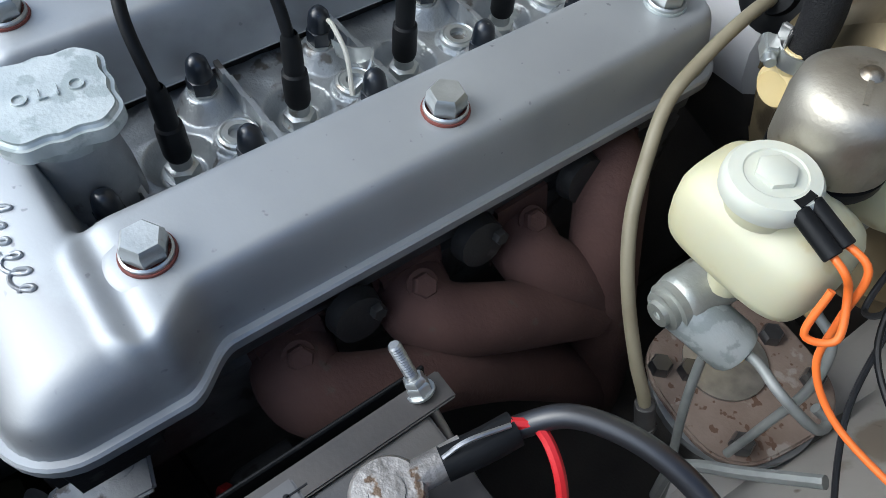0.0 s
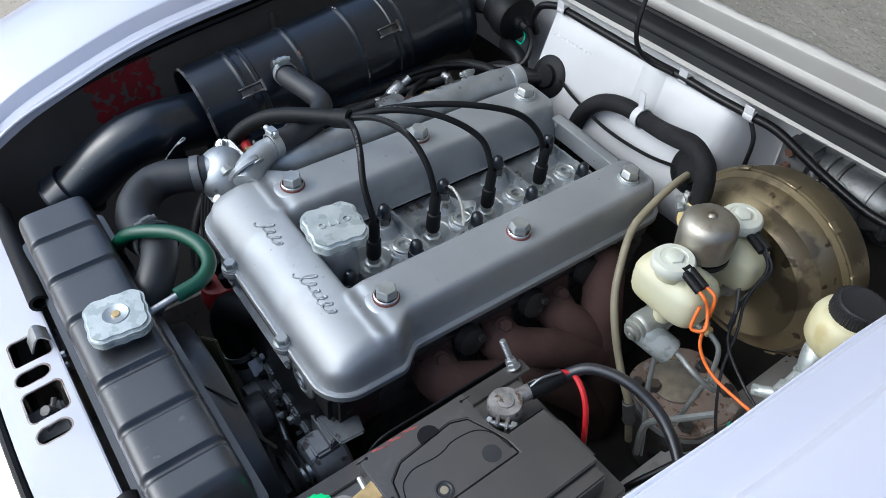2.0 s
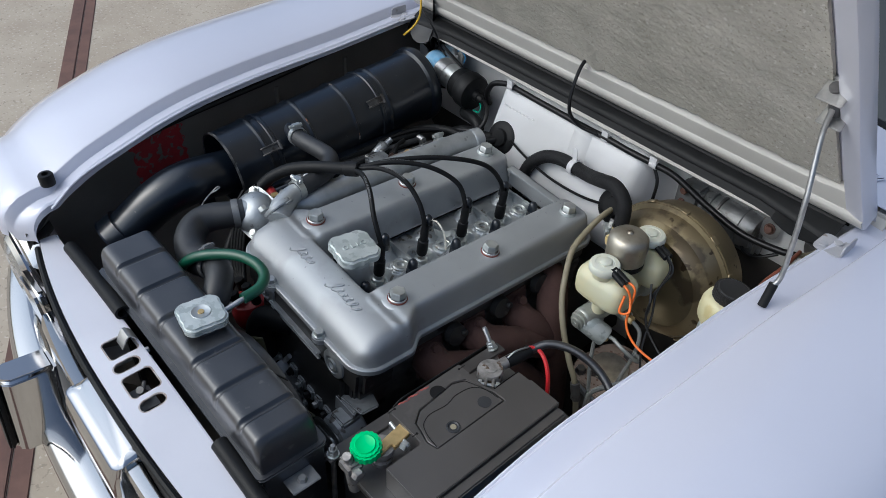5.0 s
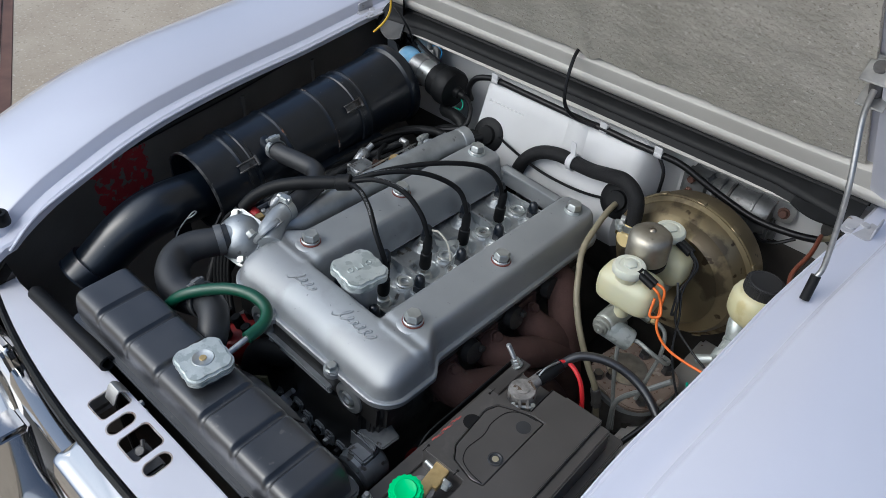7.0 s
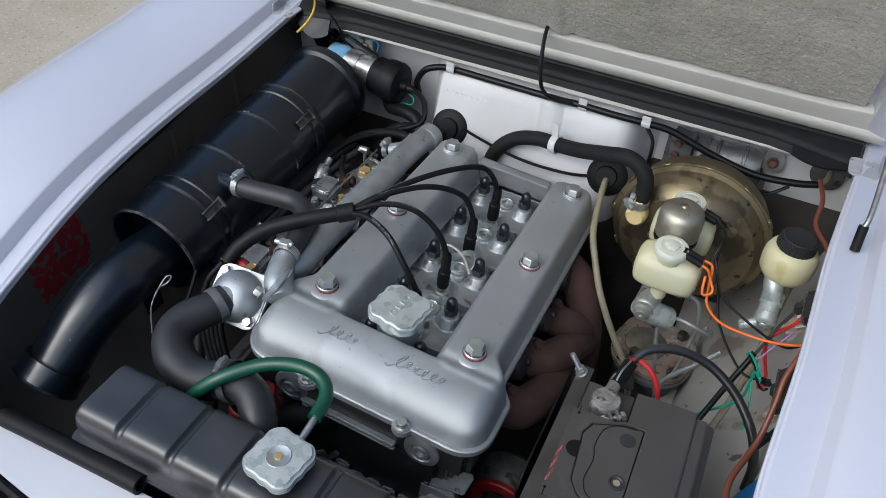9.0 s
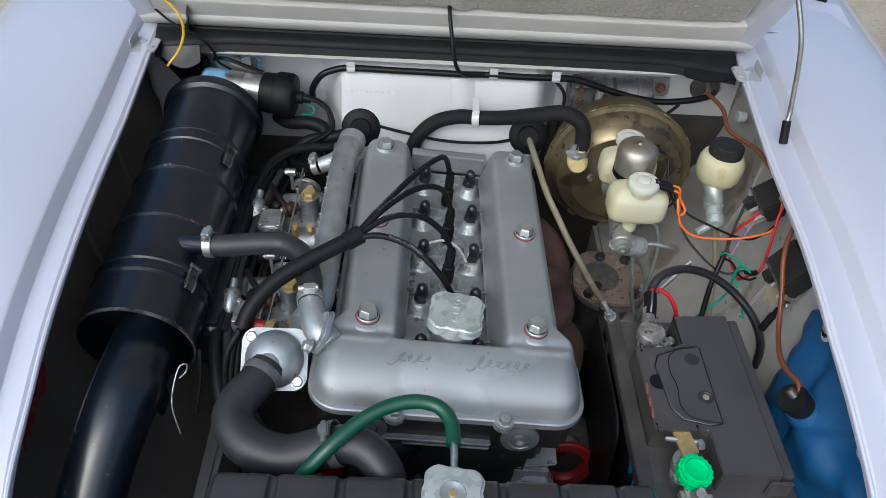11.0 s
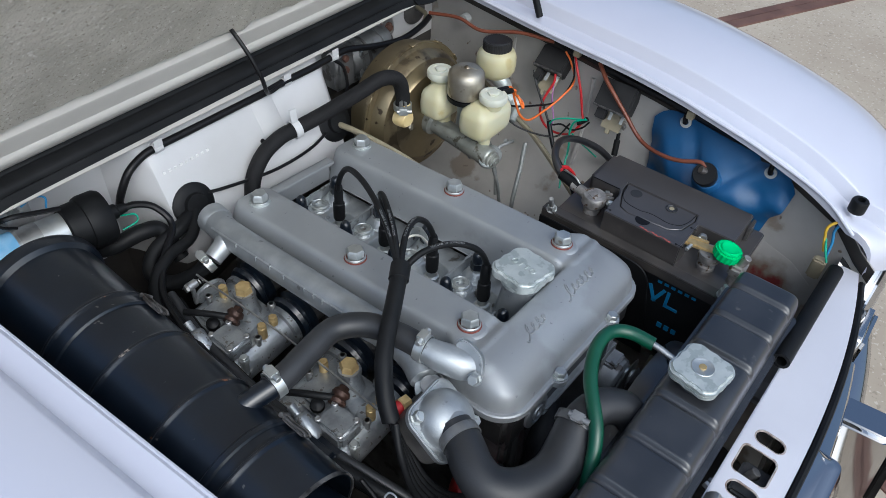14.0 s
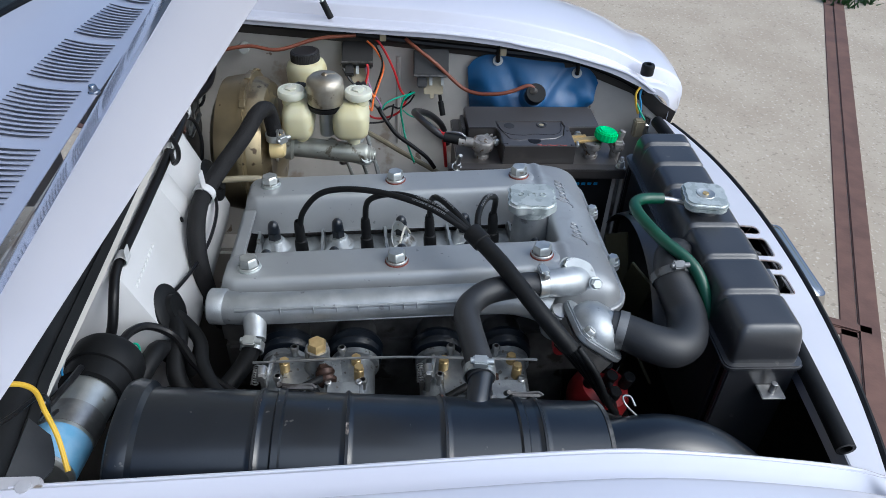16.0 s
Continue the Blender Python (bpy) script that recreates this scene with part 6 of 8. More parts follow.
part("charge_eye", place(lathe([(0.0095, 0), (0.0095, 0.0012), (0.0075, 0.0016), (0.006, 0.0004), (0.0042, 0.0006), (0, 0.0006)], (-0.005, -0.013, 0.2137), (0, 0, 1), 24), BAT), RUBBERGREY, bat, "small round charge indicator")
part("eye_centre", place(lathe([(0, 0), (0.0042, 0), (0.004, 0.0005), (0, 0.0006)], (-0.005, -0.013, 0.2142), (0, 0, 1), 18), BAT), TUBEBEIGE, bat, "pale centre of the indicator")
part("seal_ring", place(lathe([(0.0095, 0), (0.0095, 0.0006), (0, 0.0006)], (-0.008, 0.046, 0.2136), (0, 0, 1), 24), BAT), RUBBERGREY, bat)
for x, y, way in ((-0.0715, 0.058, 0.011), (-0.0755, -0.053, -0.011), (-0.027, -0.0555, -0.008)):
    part("vent_slot", place(join(rod((x, y, 0.2138), (x, y, 0.2149), 0.0019, 10), box(x - 0.0005, min(y, y + way), 0.2140, x + 0.0005, max(y, y + way), 0.2149, 0.0001, 1)), BAT), WIREBLACK, bat)
part("post", place(lathe([(0, 0.176), (0.0135, 0.176), (0.0135, 0.182), (0.0095, 0.184), (0.0088, 0.21), (0, 0.211)], (-0.0475, 0.097, 0), (0, 0, 1), 20), BAT), LEAD, bat)
part("post", place(lathe([(0, 0.176), (0.0135, 0.176), (0.0135, 0.182), (0.0095, 0.184), (0.0088, 0.206), (0, 0.207)], (-0.047, -0.098, 0), (0, 0, 1), 20), BAT), LEAD, bat)
# blue label on the inner face, lettering as plain shapes
part("label_mark", place(join(box(-0.0832, -0.075, 0.085, -0.0822, -0.068, 0.13, 0.0002, 1), box(-0.0832, -0.10, 0.085, -0.0822, -0.068, 0.093, 0.0002, 1), place(box(-0.0005, -0.004, -0.024, 0.0005, 0.004, 0.024, 0.0002, 1), pose(-0.0827, -0.052, 0.108, 24, 0, 0)), place(box(-0.0005, -0.004, -0.024, 0.0005, 0.004, 0.024, 0.0002, 1), pose(-0.0827, -0.037, 0.108, -24, 0, 0))), BAT @ Matrix.Translation((-0.0827, -0.066, 0.112)) @ Matrix.Diagonal((1, 0.72, 0.72, 1)) @ Matrix.Translation((0.0827, 0.066, -0.108))), LABELBLUE, bat, "blue printed mark")
part("label_bars", place(join(*[box(-0.0832, -0.11 + k * 0.011, 0.137, -0.0822, -0.103 + k * 0.011, 0.142, 0.0002, 1) for k in range(6)], *[box(-0.0832, -0.10 + k * 0.012, 0.05, -0.0822, -0.092 + k * 0.012, 0.06, 0.0002, 1) for k in range(3)]), BAT), LABELBLUE, bat, "small blue printed bars", kind="stuff")
part("paint_smear", place(join(*[box(-0.0786 + 0.0013 * (k % 3), -0.045 + 0.0055 * k, 0.2143, -0.0768 + 0.0013 * (k % 3), -0.038 + 0.0055 * k, 0.2148, 0.0001, 1) for k in range(9)]), BAT), mat("red_smear", (0.45, 0.09, 0.07), (0.12, 0.05, 0.05), rough=0.7, scale=90), bat, "smear of red paint")
# clamp on the rear post
clampA = thing("battery_clamp", (0.282, 0.036, 0.79), "oxidised lead battery clamp with a zinc bolt", "clamp")
cpos = BAT @ Vector((-0.0475, 0.097, 0.200))
part("ring", lathe([(0.009, -0.008), (0.018, -0.008), (0.019, -0.006), (0.019, 0.006), (0.017, 0.009), (0.009, 0.009)], cpos, (0, 0, 1), 28, closed=True), LEAD, clampA)
part("jaw", place(join(box(-0.006, -0.03, -0.007, -0.002, -0.014, 0.007, 0.001), box(0.004, -0.03, -0.007, 0.008, -0.014, 0.007, 0.001)), Matrix.Translation(cpos) @ pose(0, 0, 0, 0, 0, 40)), LEAD, clampA)
part("bolt", place(join(rod((-0.016, -0.023, 0), (0.016, -0.023, 0), 0.003, 10), hexhead((0.010, -0.023, 0), (1, 0, 0), 0.011, 0.006), hexhead((-0.010, -0.023, 0), (-1, 0, 0), 0.011, 0.005)), Matrix.Translation(cpos) @ pose(0, 0, 0, 0, 0, 40)), ZINC, clampA)
part("cable_socket", tube([cpos + Vector((0.0, 0.015, 0.002)), cpos + Vector((0.002, 0.028, 0.003)), cpos + Vector((0.004, 0.042, 0.004))], 0.0085, 14, 4), LEAD, clampA)
# front clamp with green isolator knob
clampB = thing("battery_isolator", (0.29, -0.17, 0.79), "brass battery isolator clamp with a green plastic knob", "isolator")
bpos = BAT @ Vector((-0.047, -0.098, 0.2))
part("clamp_ring", lathe([(0.009, -0.006), (0.017, -0.006), (0.017, 0.006), (0.009, 0.006)], bpos, (0, 0, 1), 24, closed=True), LEAD, clampB)
part("arm", place(join(box(-0.007, -0.012, -0.003, 0.007, 0.05, 0.003, 0.001), box(0.006, 0.008, -0.004, 0.013, 0.05, 0.004, 0.001)), Matrix.Translation(bpos) @ pose(0.004, 0.0, 0.007, 0, 0, 10)), BRASS, clampB, "brass clamp arm")
part("arm_bolt", join(hexhead(bpos + Vector((0.016, 0.022, 0.007)), (1, 0.2, 0), 0.012, 0.008), rod(bpos + Vector((-0.02, 0.03, 0.007)), bpos + Vector((0.025, 0.025, 0.007)), 0.003, 8)), ZINC, clampB)
kp = Vector((0.284, -0.180, 0.809))
knob = [((0.0198 + 0.0006 * math.cos(18 * a)) * math.cos(a), (0.0198 + 0.0006 * math.cos(18 * a)) * math.sin(a)) for a in np.linspace(0, 2 * math.pi, 112, endpoint=False).tolist()]
part("knob", place(slab(knob, 0, 0.016, 0.003, 2), Matrix.Translation(kp) @ pose(0, 0, 0, 8, 3, 0)), GREENPLASTIC, clampB, "bright green ribbed knob")
part("knob_dish", place(lathe([(0.0135, 0.016), (0.0125, 0.0178), (0.0105, 0.0172), (0.0085, 0.0164), (0.0, 0.0162)], seg=28), Matrix.Translation(kp) @ pose(0, 0, 0, 8, 3, 0)), GREENPLASTIC, clampB)
part("terminal_block", join(box(kp.x - 0.016, kp.y - 0.034, kp.z - 0.02, kp.x + 0.012, kp.y - 0.012, kp.z + 0.0, 0.004), rod(kp + Vector((-0.002, -0.024, -0.004)), kp + Vector((0.0, -0.03, 0.016)), 0.006), hexhead(kp + Vector((0.012, -0.025, -0.01)), (1, 0, 0), 0.014, 0.008), rod(kp + Vector((0, -0.02, -0.06)), kp + Vector((0, -0.024, -0.015)), 0.009)), LEAD, clampB)
# hold-down bar, studs and the splash sheet
hold = thing("battery_holddown", (0.24, -0.06, 0.76), "black steel battery hold-down bar with threaded studs", "bracket")
part("bar", join(box(0.2325, -0.214, 0.7735, 0.2515, 0.098, 0.7765, 0.001), box(0.2325, -0.214, 0.758, 0.2355, 0.098, 0.7735, 0.001)), DUSTBAR, hold, "dusty angle bar")
STUDS = [(Vector((0.2385, 0.0835, 0.7765)), Vector((-0.0172, -0.004, 0.034)).normalized(), 0.038), (Vector((0.242, -0.204, 0.7765)), Vector((0.05, 0, 1)).normalized(), 0.02)]
for q, way, high in STUDS:
    screw = [(0.0034 + 0.0005 * (k % 2), 0.014 + 0.0009 * k) for k in range(int((high - 0.014) / 0.0009))]
    part("stud", lathe([(0, -0.17), (0.0036, -0.17), (0.0036, 0.013), *screw, (0.003, high), (0, high)], q, way, 14), STEEL, hold)
    part("stud_nut", join(lathe([(0, 0), (0.0085, 0), (0.0085, 0.0015), (0, 0.0015)], q, way, 18), hexhead(q + way * 0.0015, way, 0.0125, 0.0065), hexhead(q + way * 0.0085, way, 0.0115, 0.004)), ZINC, hold)
part("tray", box(0.25, -0.21, 0.585, 0.44, 0.09, 0.6, 0.003), BLACKGLOSS, hold, "black battery tray")
# splash sheet beside the battery, its front top corner cut round
edge = [(0.095, 0.60), (0.095, 0.770), (-0.062, 0.773)]
edge += [(-0.070 - 0.034 * math.sin(radians(k)), 0.739 + 0.034 * math.cos(radians(k))) for k in range(0, 91, 15)] + [(-0.116, 0.68), (-0.128, 0.60)]
part("splash_sheet", place(slab(edge, 0, 0.003, 0.001, 1), Matrix(((0, 0, 1, 0.222), (1, 0, 0, 0), (0, 1, 0, 0), (0, 0, 0, 1)))), RUBBER, hold, "black splash sheet with a rounded corner")

# ---- brake servo and master cylinder ----
SERVO = pose(0.300, 0.426, 0.784, 0, 0, 0)
servo = thing("brake_servo", SERVO.translation, "round yellow-passivated brake servo drum", "brake servo")
ax = Vector((-0.06, -1, 0.03)).normalized()
part("rear_shell", lathe([(0, -0.06), (0.08, -0.06), (0.112, -0.045), (0.1185, -0.01), (0.1185, 0.0)], SERVO.translation, ax, 64), GOLDZINC, servo)
part("front_shell", lathe([(0.1215, -0.004), (0.1225, 0.0), (0.1215, 0.004), (0.114, 0.006), (0.1115, 0.018), (0.104, 0.029), (0.086, 0.034), (0.082, 0.039), (0.05, 0.041), (0.035, 0.05), (0, 0.05)], SERVO.translation, ax, 64), GOLDZINC, servo)
part("crimp_ring", lathe([(0.1185, -0.006), (0.124, -0.005), (0.1245, 0.002), (0.1185, 0.003)], SERVO.translation, ax, 64, closed=True), GOLDZINC, servo)
for k in range(12):
    a = 2 * math.pi * k / 12
    q = axis_frame(SERVO.translation, ax) @ Vector((0.1235 * math.cos(a), 0.1235 * math.sin(a), 0.001))
    part("crimp_tab", place(box(-0.002, -0.008, -0.005, 0.0015, 0.008, 0.005, 0.001, 1), axis_frame(SERVO.translation, ax) @ Matrix.Rotation(a, 4, "Z") @ pose(0.1245, 0, 0.001)), GOLDZINC, servo)
vp = Vector((0.220, 0.390, 0.822))
part("check_valve", join(lathe([(0, 0.022), (0.012, 0.022), (0.0155, 0.018), (0.017, 0.008), (0.017, 0), (0, 0)], vp, ax, 24), rod(vp + ax * 0.012, vp + ax * 0.014 + Vector((0.0, 0.0, 0.03)), 0.0085, 14)), CREAM, servo, "cream plastic check valve")
mc = thing("brake_master_cylinder", (0.29, 0.3, 0.77), "tandem brake master cylinder in grey cast metal", "master cylinder")
part("body", lathe([(0, 0), (0.024, 0), (0.024, 0.02), (0.0175, 0.024), (0.0175, 0.145), (0.0165, 0.149), (0.0155, 0.15), (0.0155, 0.155), (0.0125, 0.156), (0.0125, 0.160), (0.0085, 0.161), (0.008, 0.164), (0.003, 0.164), (0.0025, 0.161), (0, 0.161)], (0.291, 0.385, 0.786), (-0.012, -0.163, -0.012), 36), OLIVECAST, mc)
part("mount_flange", place(slab([(0.045 * math.cos(a) * (1 + 0.18 * math.cos(2 * a)), 0.026 * math.sin(a)) for a in np.linspace(0, 2 * math.pi, 28, endpoint=False).tolist()], 0, 0.01, 0.002), axis_frame((0.291, 0.405, 0.786), (-0.02, -1, -0.1))), OLIVECAST, mc)
for s in (1, -1):
    part("flange_nut", hexhead((0.291 + s * 0.04, 0.394, 0.786), (0, -1, 0), 0.015, 0.009), CANMETAL, mc)
part("outlet_boss", join(lathe([(0, 0), (0.006, 0), (0.0065, 0.0015), (0.0115, 0.0015), (0.0125, 0.003), (0.0125, 0.007), (0.0145, 0.0075), (0.0165, 0.010), (0.0175, 0.016), (0.0175, 0.058), (0.016, 0.061), (0, 0.061)], (0.2665, 0.2355, 0.779), (0.046, 0.018, -0.023), 28)), CAPGREY, mc, "zinc-grey outlet body")
part("rear_boss", rod((0.288, 0.30, 0.776), (0.325, 0.30, 0.772), 0.01, 18), OLIVECAST, mc)
part("pipe_nut", hexhead((0.3165, 0.2535, 0.756), (0.046, 0.018, -0.023), 0.012, 0.008), BRASS, mc)
part("pipe_nut", hexhead((0.325, 0.30, 0.772), (1, 0, -0.1), 0.012, 0.008), BRASS, mc)
part("stop_screw", hexhead((0.286, 0.28, 0.758), (0, 0, -1), 0.012, 0.006), STEEL, mc)


def reservoir(y, capy):
    r = thing("brake_reservoir", (0.291, y, 0.815), "cream translucent brake fluid reservoir with an ivory cap", "reservoir", "brake reservoirs")
    def ring(z, grow):
        return [((0.045 + grow) * math.copysign(abs(math.cos(a)) ** 0.52, math.cos(a)) - 0.006, (0.031 + grow) * depth * math.copysign(abs(math.sin(a)) ** 0.52, math.sin(a)), z) for a in np.linspace(0, 2 * math.pi, 40, endpoint=False).tolist()]

    depth = 1.0 if y < 0.3 else 0.86
    bm = bmesh.new()
    loops = [[bm.verts.new(p) for p in ring(z, g)] for z, g in ((0.8165, -0.012), (0.818, -0.006), (0.8225, -0.0018), (0.829, -0.0005), (0.842, 0.0), (0.855, -0.0008), (0.8615, -0.003), (0.867, -0.0085), (0.8715, -0.0145), (0.8745, -0.0195))]
    for p, q in zip(loops, loops[1:]):
        for k in range(40):
            bm.faces.new((p[k], p[(k + 1) % 40], q[(k + 1) % 40], q[k]))
    bm.faces.new(loops[0])
    bm.faces.new(loops[-1])
    bmesh.ops.recalc_face_normals(bm, faces=bm.faces)
    part("tank", place(bm, pose(0.299, y + 0.003, 0, 0, 0, 0)), RESIN, r, smooth=60)
    part("tank_foot", lathe([(0, -0.01), (0.011, -0.01), (0.013, 0.02), (0, 0.024)], (0.291, y, 0.80), (0, 0, 1), 20), RESIN, r)
    part("neck", lathe([(0.0165, 0), (0.0165, 0.012), (0, 0.012)], (0.291, capy, 0.868), (0, 0, 1), 24), RESIN, r)
    c = part("cap", lathe([(0, 0), (0.0205, 0), (0.0230, 0.002), (0.0236, 0.006), (0.0232, 0.0105), (0.0212, 0.0132), (0.0150, 0.0142), (0.0142, 0.0135), (0, 0.0135)], (0.291, capy, 0.879), (0, 0, 1), 36), RESINCAP, r, "ivory screw cap")
    part("cap_hexagon", hexhead((0.291, capy, 0.8922), (0, 0, 1), 0.0175, 0.004, 0.001), RESINCAP, c)
    return r


reservoir(0.260, 0.25)
reservoir(0.348, 0.36)
can = thing("pressure_switch_can", (0.288, 0.303, 0.86), "tarnished round metal can between the reservoirs", "canister")
part("can", lathe([(0, 0.0), (0.028, 0.0), (0.0305, 0.002), (0.031, 0.03), (0.0295, 0.040), (0.023, 0.0465), (0.01, 0.049), (0, 0.0495)], (0.288, 0.304, 0.871), (0, 0, 1), 36), CANMETAL, can)
part("can_gasket", lathe([(0, -0.007), (0.0295, -0.007), (0.0305, -0.005), (0.0305, 0.001), (0, 0.001)], (0.288, 0.304, 0.869), (0, 0, 1), 36), RUBBER, can)
part("can_clip", join(place(box(-0.0022, -0.020, -0.004, 0.0022, 0.003, 0.0018, 0.001, 2), pose(0.288, 0.304, 0.9200, 8, 0, 30)), lathe([(0.0058, 0), (0.0045, 0.0028), (0.002, 0.004), (0, 0.0043)], (0.288, 0.304, 0.9195), (0, 0, 1), 16)), CANMETAL, can)
part("can_stem", rod((0.288, 0.304, 0.81), (0.288, 0.304, 0.865), 0.012, 16), CAST, can)

# vacuum hose from manifold to servo
vac = hose("vacuum_hose", [(-0.06, 0.435, 0.70), (-0.062, 0.447, 0.75), (-0.05, 0.456, 0.80), (-0.02, 0.462, 0.832), (0.02, 0.464, 0.845), (0.055, 0.462, 0.846), (0.10, 0.445, 0.86), (0.145, 0.415, 0.888), (0.185, 0.398, 0.905), (0.213, 0.388, 0.895), (0.221, 0.384, 0.865), (0.218, 0.381, 0.838)], 0.0124, BRAID, "thick black cloth-braided vacuum hose", 16, 7,
           clips=[((0.2185, 0.3815, 0.845), (0.05, 0.05, 1), 0.0138)])
part("clip_wings", join(box(0.204, 0.374, 0.842, 0.212, 0.378, 0.862, 0.001), box(0.213, 0.368, 0.842, 0.2145, 0.376, 0.86, 0.0005)), STEEL, vac)
part("wall_strap", place(join(lathe([(0.0138, -0.006), (0.0155, -0.006), (0.0155, 0.006), (0.0138, 0.006)], seg=20, closed=True), box(-0.003, 0.012, -0.006, -0.001, 0.04, 0.006, 0.0005, 1)), axis_frame((0.052, 0.4625, 0.8455), (1, -0.2, 0.1))), PAINT_WHITE, vac)

# ---- clutch reservoir ----
clr = thing("clutch_reservoir", (0.43, 0.3, 0.74), "round clutch fluid reservoir with a black ribbed cap", "reservoir")
CL = Vector((0.442, 0.349, 0.845))
up = Vector((0.03, 0.05, 1)).normalized()
part("tank", lathe([(0, -0.023), (0.022, -0.023), (0.030, -0.019), (0.0355, -0.010), (0.0368, 0.002), (0.0365, 0.016), (0.033, 0.025), (0.027, 0.030), (0, 0.031)], CL, up, 40), RESIN, clr, "cream translucent tank")
ribs = [((0.0262 + 0.0007 * math.cos(30 * a)) * math.cos(a), (0.0262 + 0.0007 * math.cos(30 * a)) * math.sin(a)) for a in np.linspace(0, 2 * math.pi, 144, endpoint=False).tolist()]
part("cap", place(join(slab(ribs, 0.027, 0.046, 0.002, 2), lathe([(0.023, 0.046), (0.021, 0.0472), (0.019, 0.0464), (0, 0.0464)], seg=32)), axis_frame(CL, up)), BLACKBOX, clr, "black ribbed cap")
part("cylinder", lathe([(0, 0), (0.006, 0.0), (0.0065, 0.002), (0.0125, 0.003), (0.0155, 0.006), (0.016, 0.018), (0.0135, 0.020), (0.0135, 0.034), (0.0155, 0.036), (0.0155, 0.052), (0.012, 0.056), (0, 0.056)], (0.4395, 0.284, 0.7755), (0.02, 0.80, 0.42), 28), CAPGREY, clr, "zinc clutch master cylinder")
part("union", join(rod((0.430, 0.288, 0.776), (0.412, 0.280, 0.768), 0.0065, 14), hexhead((0.416, 0.282, 0.770), (-1, -0.4, -0.4), 0.012, 0.008)), CAPGREY, clr)
part("feed_neck", tube([(0.441, 0.322, 0.795), (0.437, 0.322, 0.812), (0.434, 0.332, 0.823), (0.438, 0.345, 0.828)], [0.0135, 0.0135, 0.0145, 0.016], 18, 5), CAPGREY, clr, "bent cast feed neck")

# ---- steering box ----
stb = thing("steering_box", (0.31, 0.34, 0.5), "weathered steering box with a bolted round cover plate", "steering box")
SB = Vector((0.310, 0.337, 0.590))
part("housing", lathe([(0, -0.16), (0.046, -0.16), (0.052, -0.1), (0.056, -0.02), (0.058, 0)], SB, (0.06, -0.05, 1), 36), CASTDARK, stb)
plate = place(slab([(0.070 * math.cos(a) * (1 + 0.06 * math.cos(4 * a + 0.6)), 0.068 * math.sin(a) * (1 + 0.06 * math.cos(4 * a + 0.6))) for a in np.linspace(0, 2 * math.pi, 48, endpoint=False).tolist()], 0, 0.009, 0.002), axis_frame(SB, (0.03, -0.03, 1)))
part("cover_plate", plate, RUSTPLATE, stb, "rusty bolted cover plate")
part("plate_edge", lathe([(0.060, -0.012), (0.069, -0.012), (0.069, -0.002), (0.060, -0.002)], SB, (0.03, -0.03, 1), 40, closed=True), CAST, stb, "pale cast rim under the plate")
part("adjuster_disc", lathe([(0, 0), (0.033, 0), (0.034, 0.001), (0.034, 0.004), (0.006, 0.0045), (0, 0.0045)], (0.294, 0.336, 0.599), (0.03, -0.03, 1), 32), STEEL, stb)
for x, y in ((0.2665, 0.290), (0.283, 0.306), (0.300, 0.383), (0.346, 0.379), (0.349, 0.293)):
    part("plate_bolt", hexhead((x, y, 0.600), (0.03, -0.03, 1), 0.0165, 0.011, 0.004), TANK, stb)

# ---- ignition coil ----
coil = thing("ignition_coil", (-0.35, 0.52, 0.81), "silver ignition coil with a black rubber boot", "ignition coil")
ca = Vector((1, -0.10, -0.06)).normalized()
c0 = Vector((-0.422, 0.519, 0.854))
part("can", lathe([(0, 0), (0.024, 0), (0.0275, 0.003), (0.0275, 0.115), (0, 0.115)], c0, ca, 32), ZINC, coil)
part("tape", lathe([(0.0279, 0.006), (0.0282, 0.006), (0.0282, 0.042), (0.0279, 0.042)], c0, ca, 32, closed=True), BLUETAPE, coil, "torn pale blue tape")
part("strap", lathe([(0.0279, 0.046), (0.0288, 0.046), (0.0288, 0.072), (0.0279, 0.072)], c0, ca, 32, closed=True), STEEL, coil)
part("boot", lathe([(0.029, 0.103), (0.0335, 0.105), (0.0345, 0.112), (0.035, 0.127), (0.0375, 0.128), (0.039, 0.134), (0.039, 0.154), (0.036, 0.16), (0.014, 0.162), (0.0115, 0.164), (0.0105, 0.174), (0.008, 0.176), (0.007, 0.188), (0, 0.188)], c0, ca, 36), RUBBER, coil, "black rubber coil boot")
part("bracket", join(box(-0.40, 0.535, 0.865, -0.34, 0.538, 0.905, 0.001), box(-0.375, 0.53, 0.875, -0.35, 0.536, 0.89, 0.001), hexhead((-0.362, 0.534, 0.895), (0, -1, 0.2), 0.012, 0.006)), STEEL, coil)

# ---- wiper motor ----
wip = thing("wiper_motor", (0.31, 0.57, 0.80), "grey zinc wiper motor on the firewall", "wiper motor")
part("motor", lathe([(0, 0), (0.027, 0), (0.032, 0.006), (0.033, 0.09), (0.028, 0.105), (0, 0.107)], (0.265, 0.562, 0.838), (1, 0.0, 0.04), 32), MOTORZINC, wip)
part("motor_casting", join(box(0.262, 0.536, 0.796, 0.330, 0.575, 0.868, 0.012, 3), box(0.325, 0.545, 0.80, 0.385, 0.575, 0.845, 0.010, 3)), MOTORZINC, wip)
part("gearcase", box(0.218, 0.535, 0.80, 0.268, 0.58, 0.875, 0.008, 3), MOTORZINC, wip)
part("mount_plate", join(box(0.235, 0.568, 0.855, 0.40, 0.572, 0.878, 0.001), place(slab(rounded(0.034, 0.034, 0.012), 0, 0.003, 0.001), axis_frame((0.385, 0.566, 0.861), (0, -1, 0.2)))), STEEL, wip)
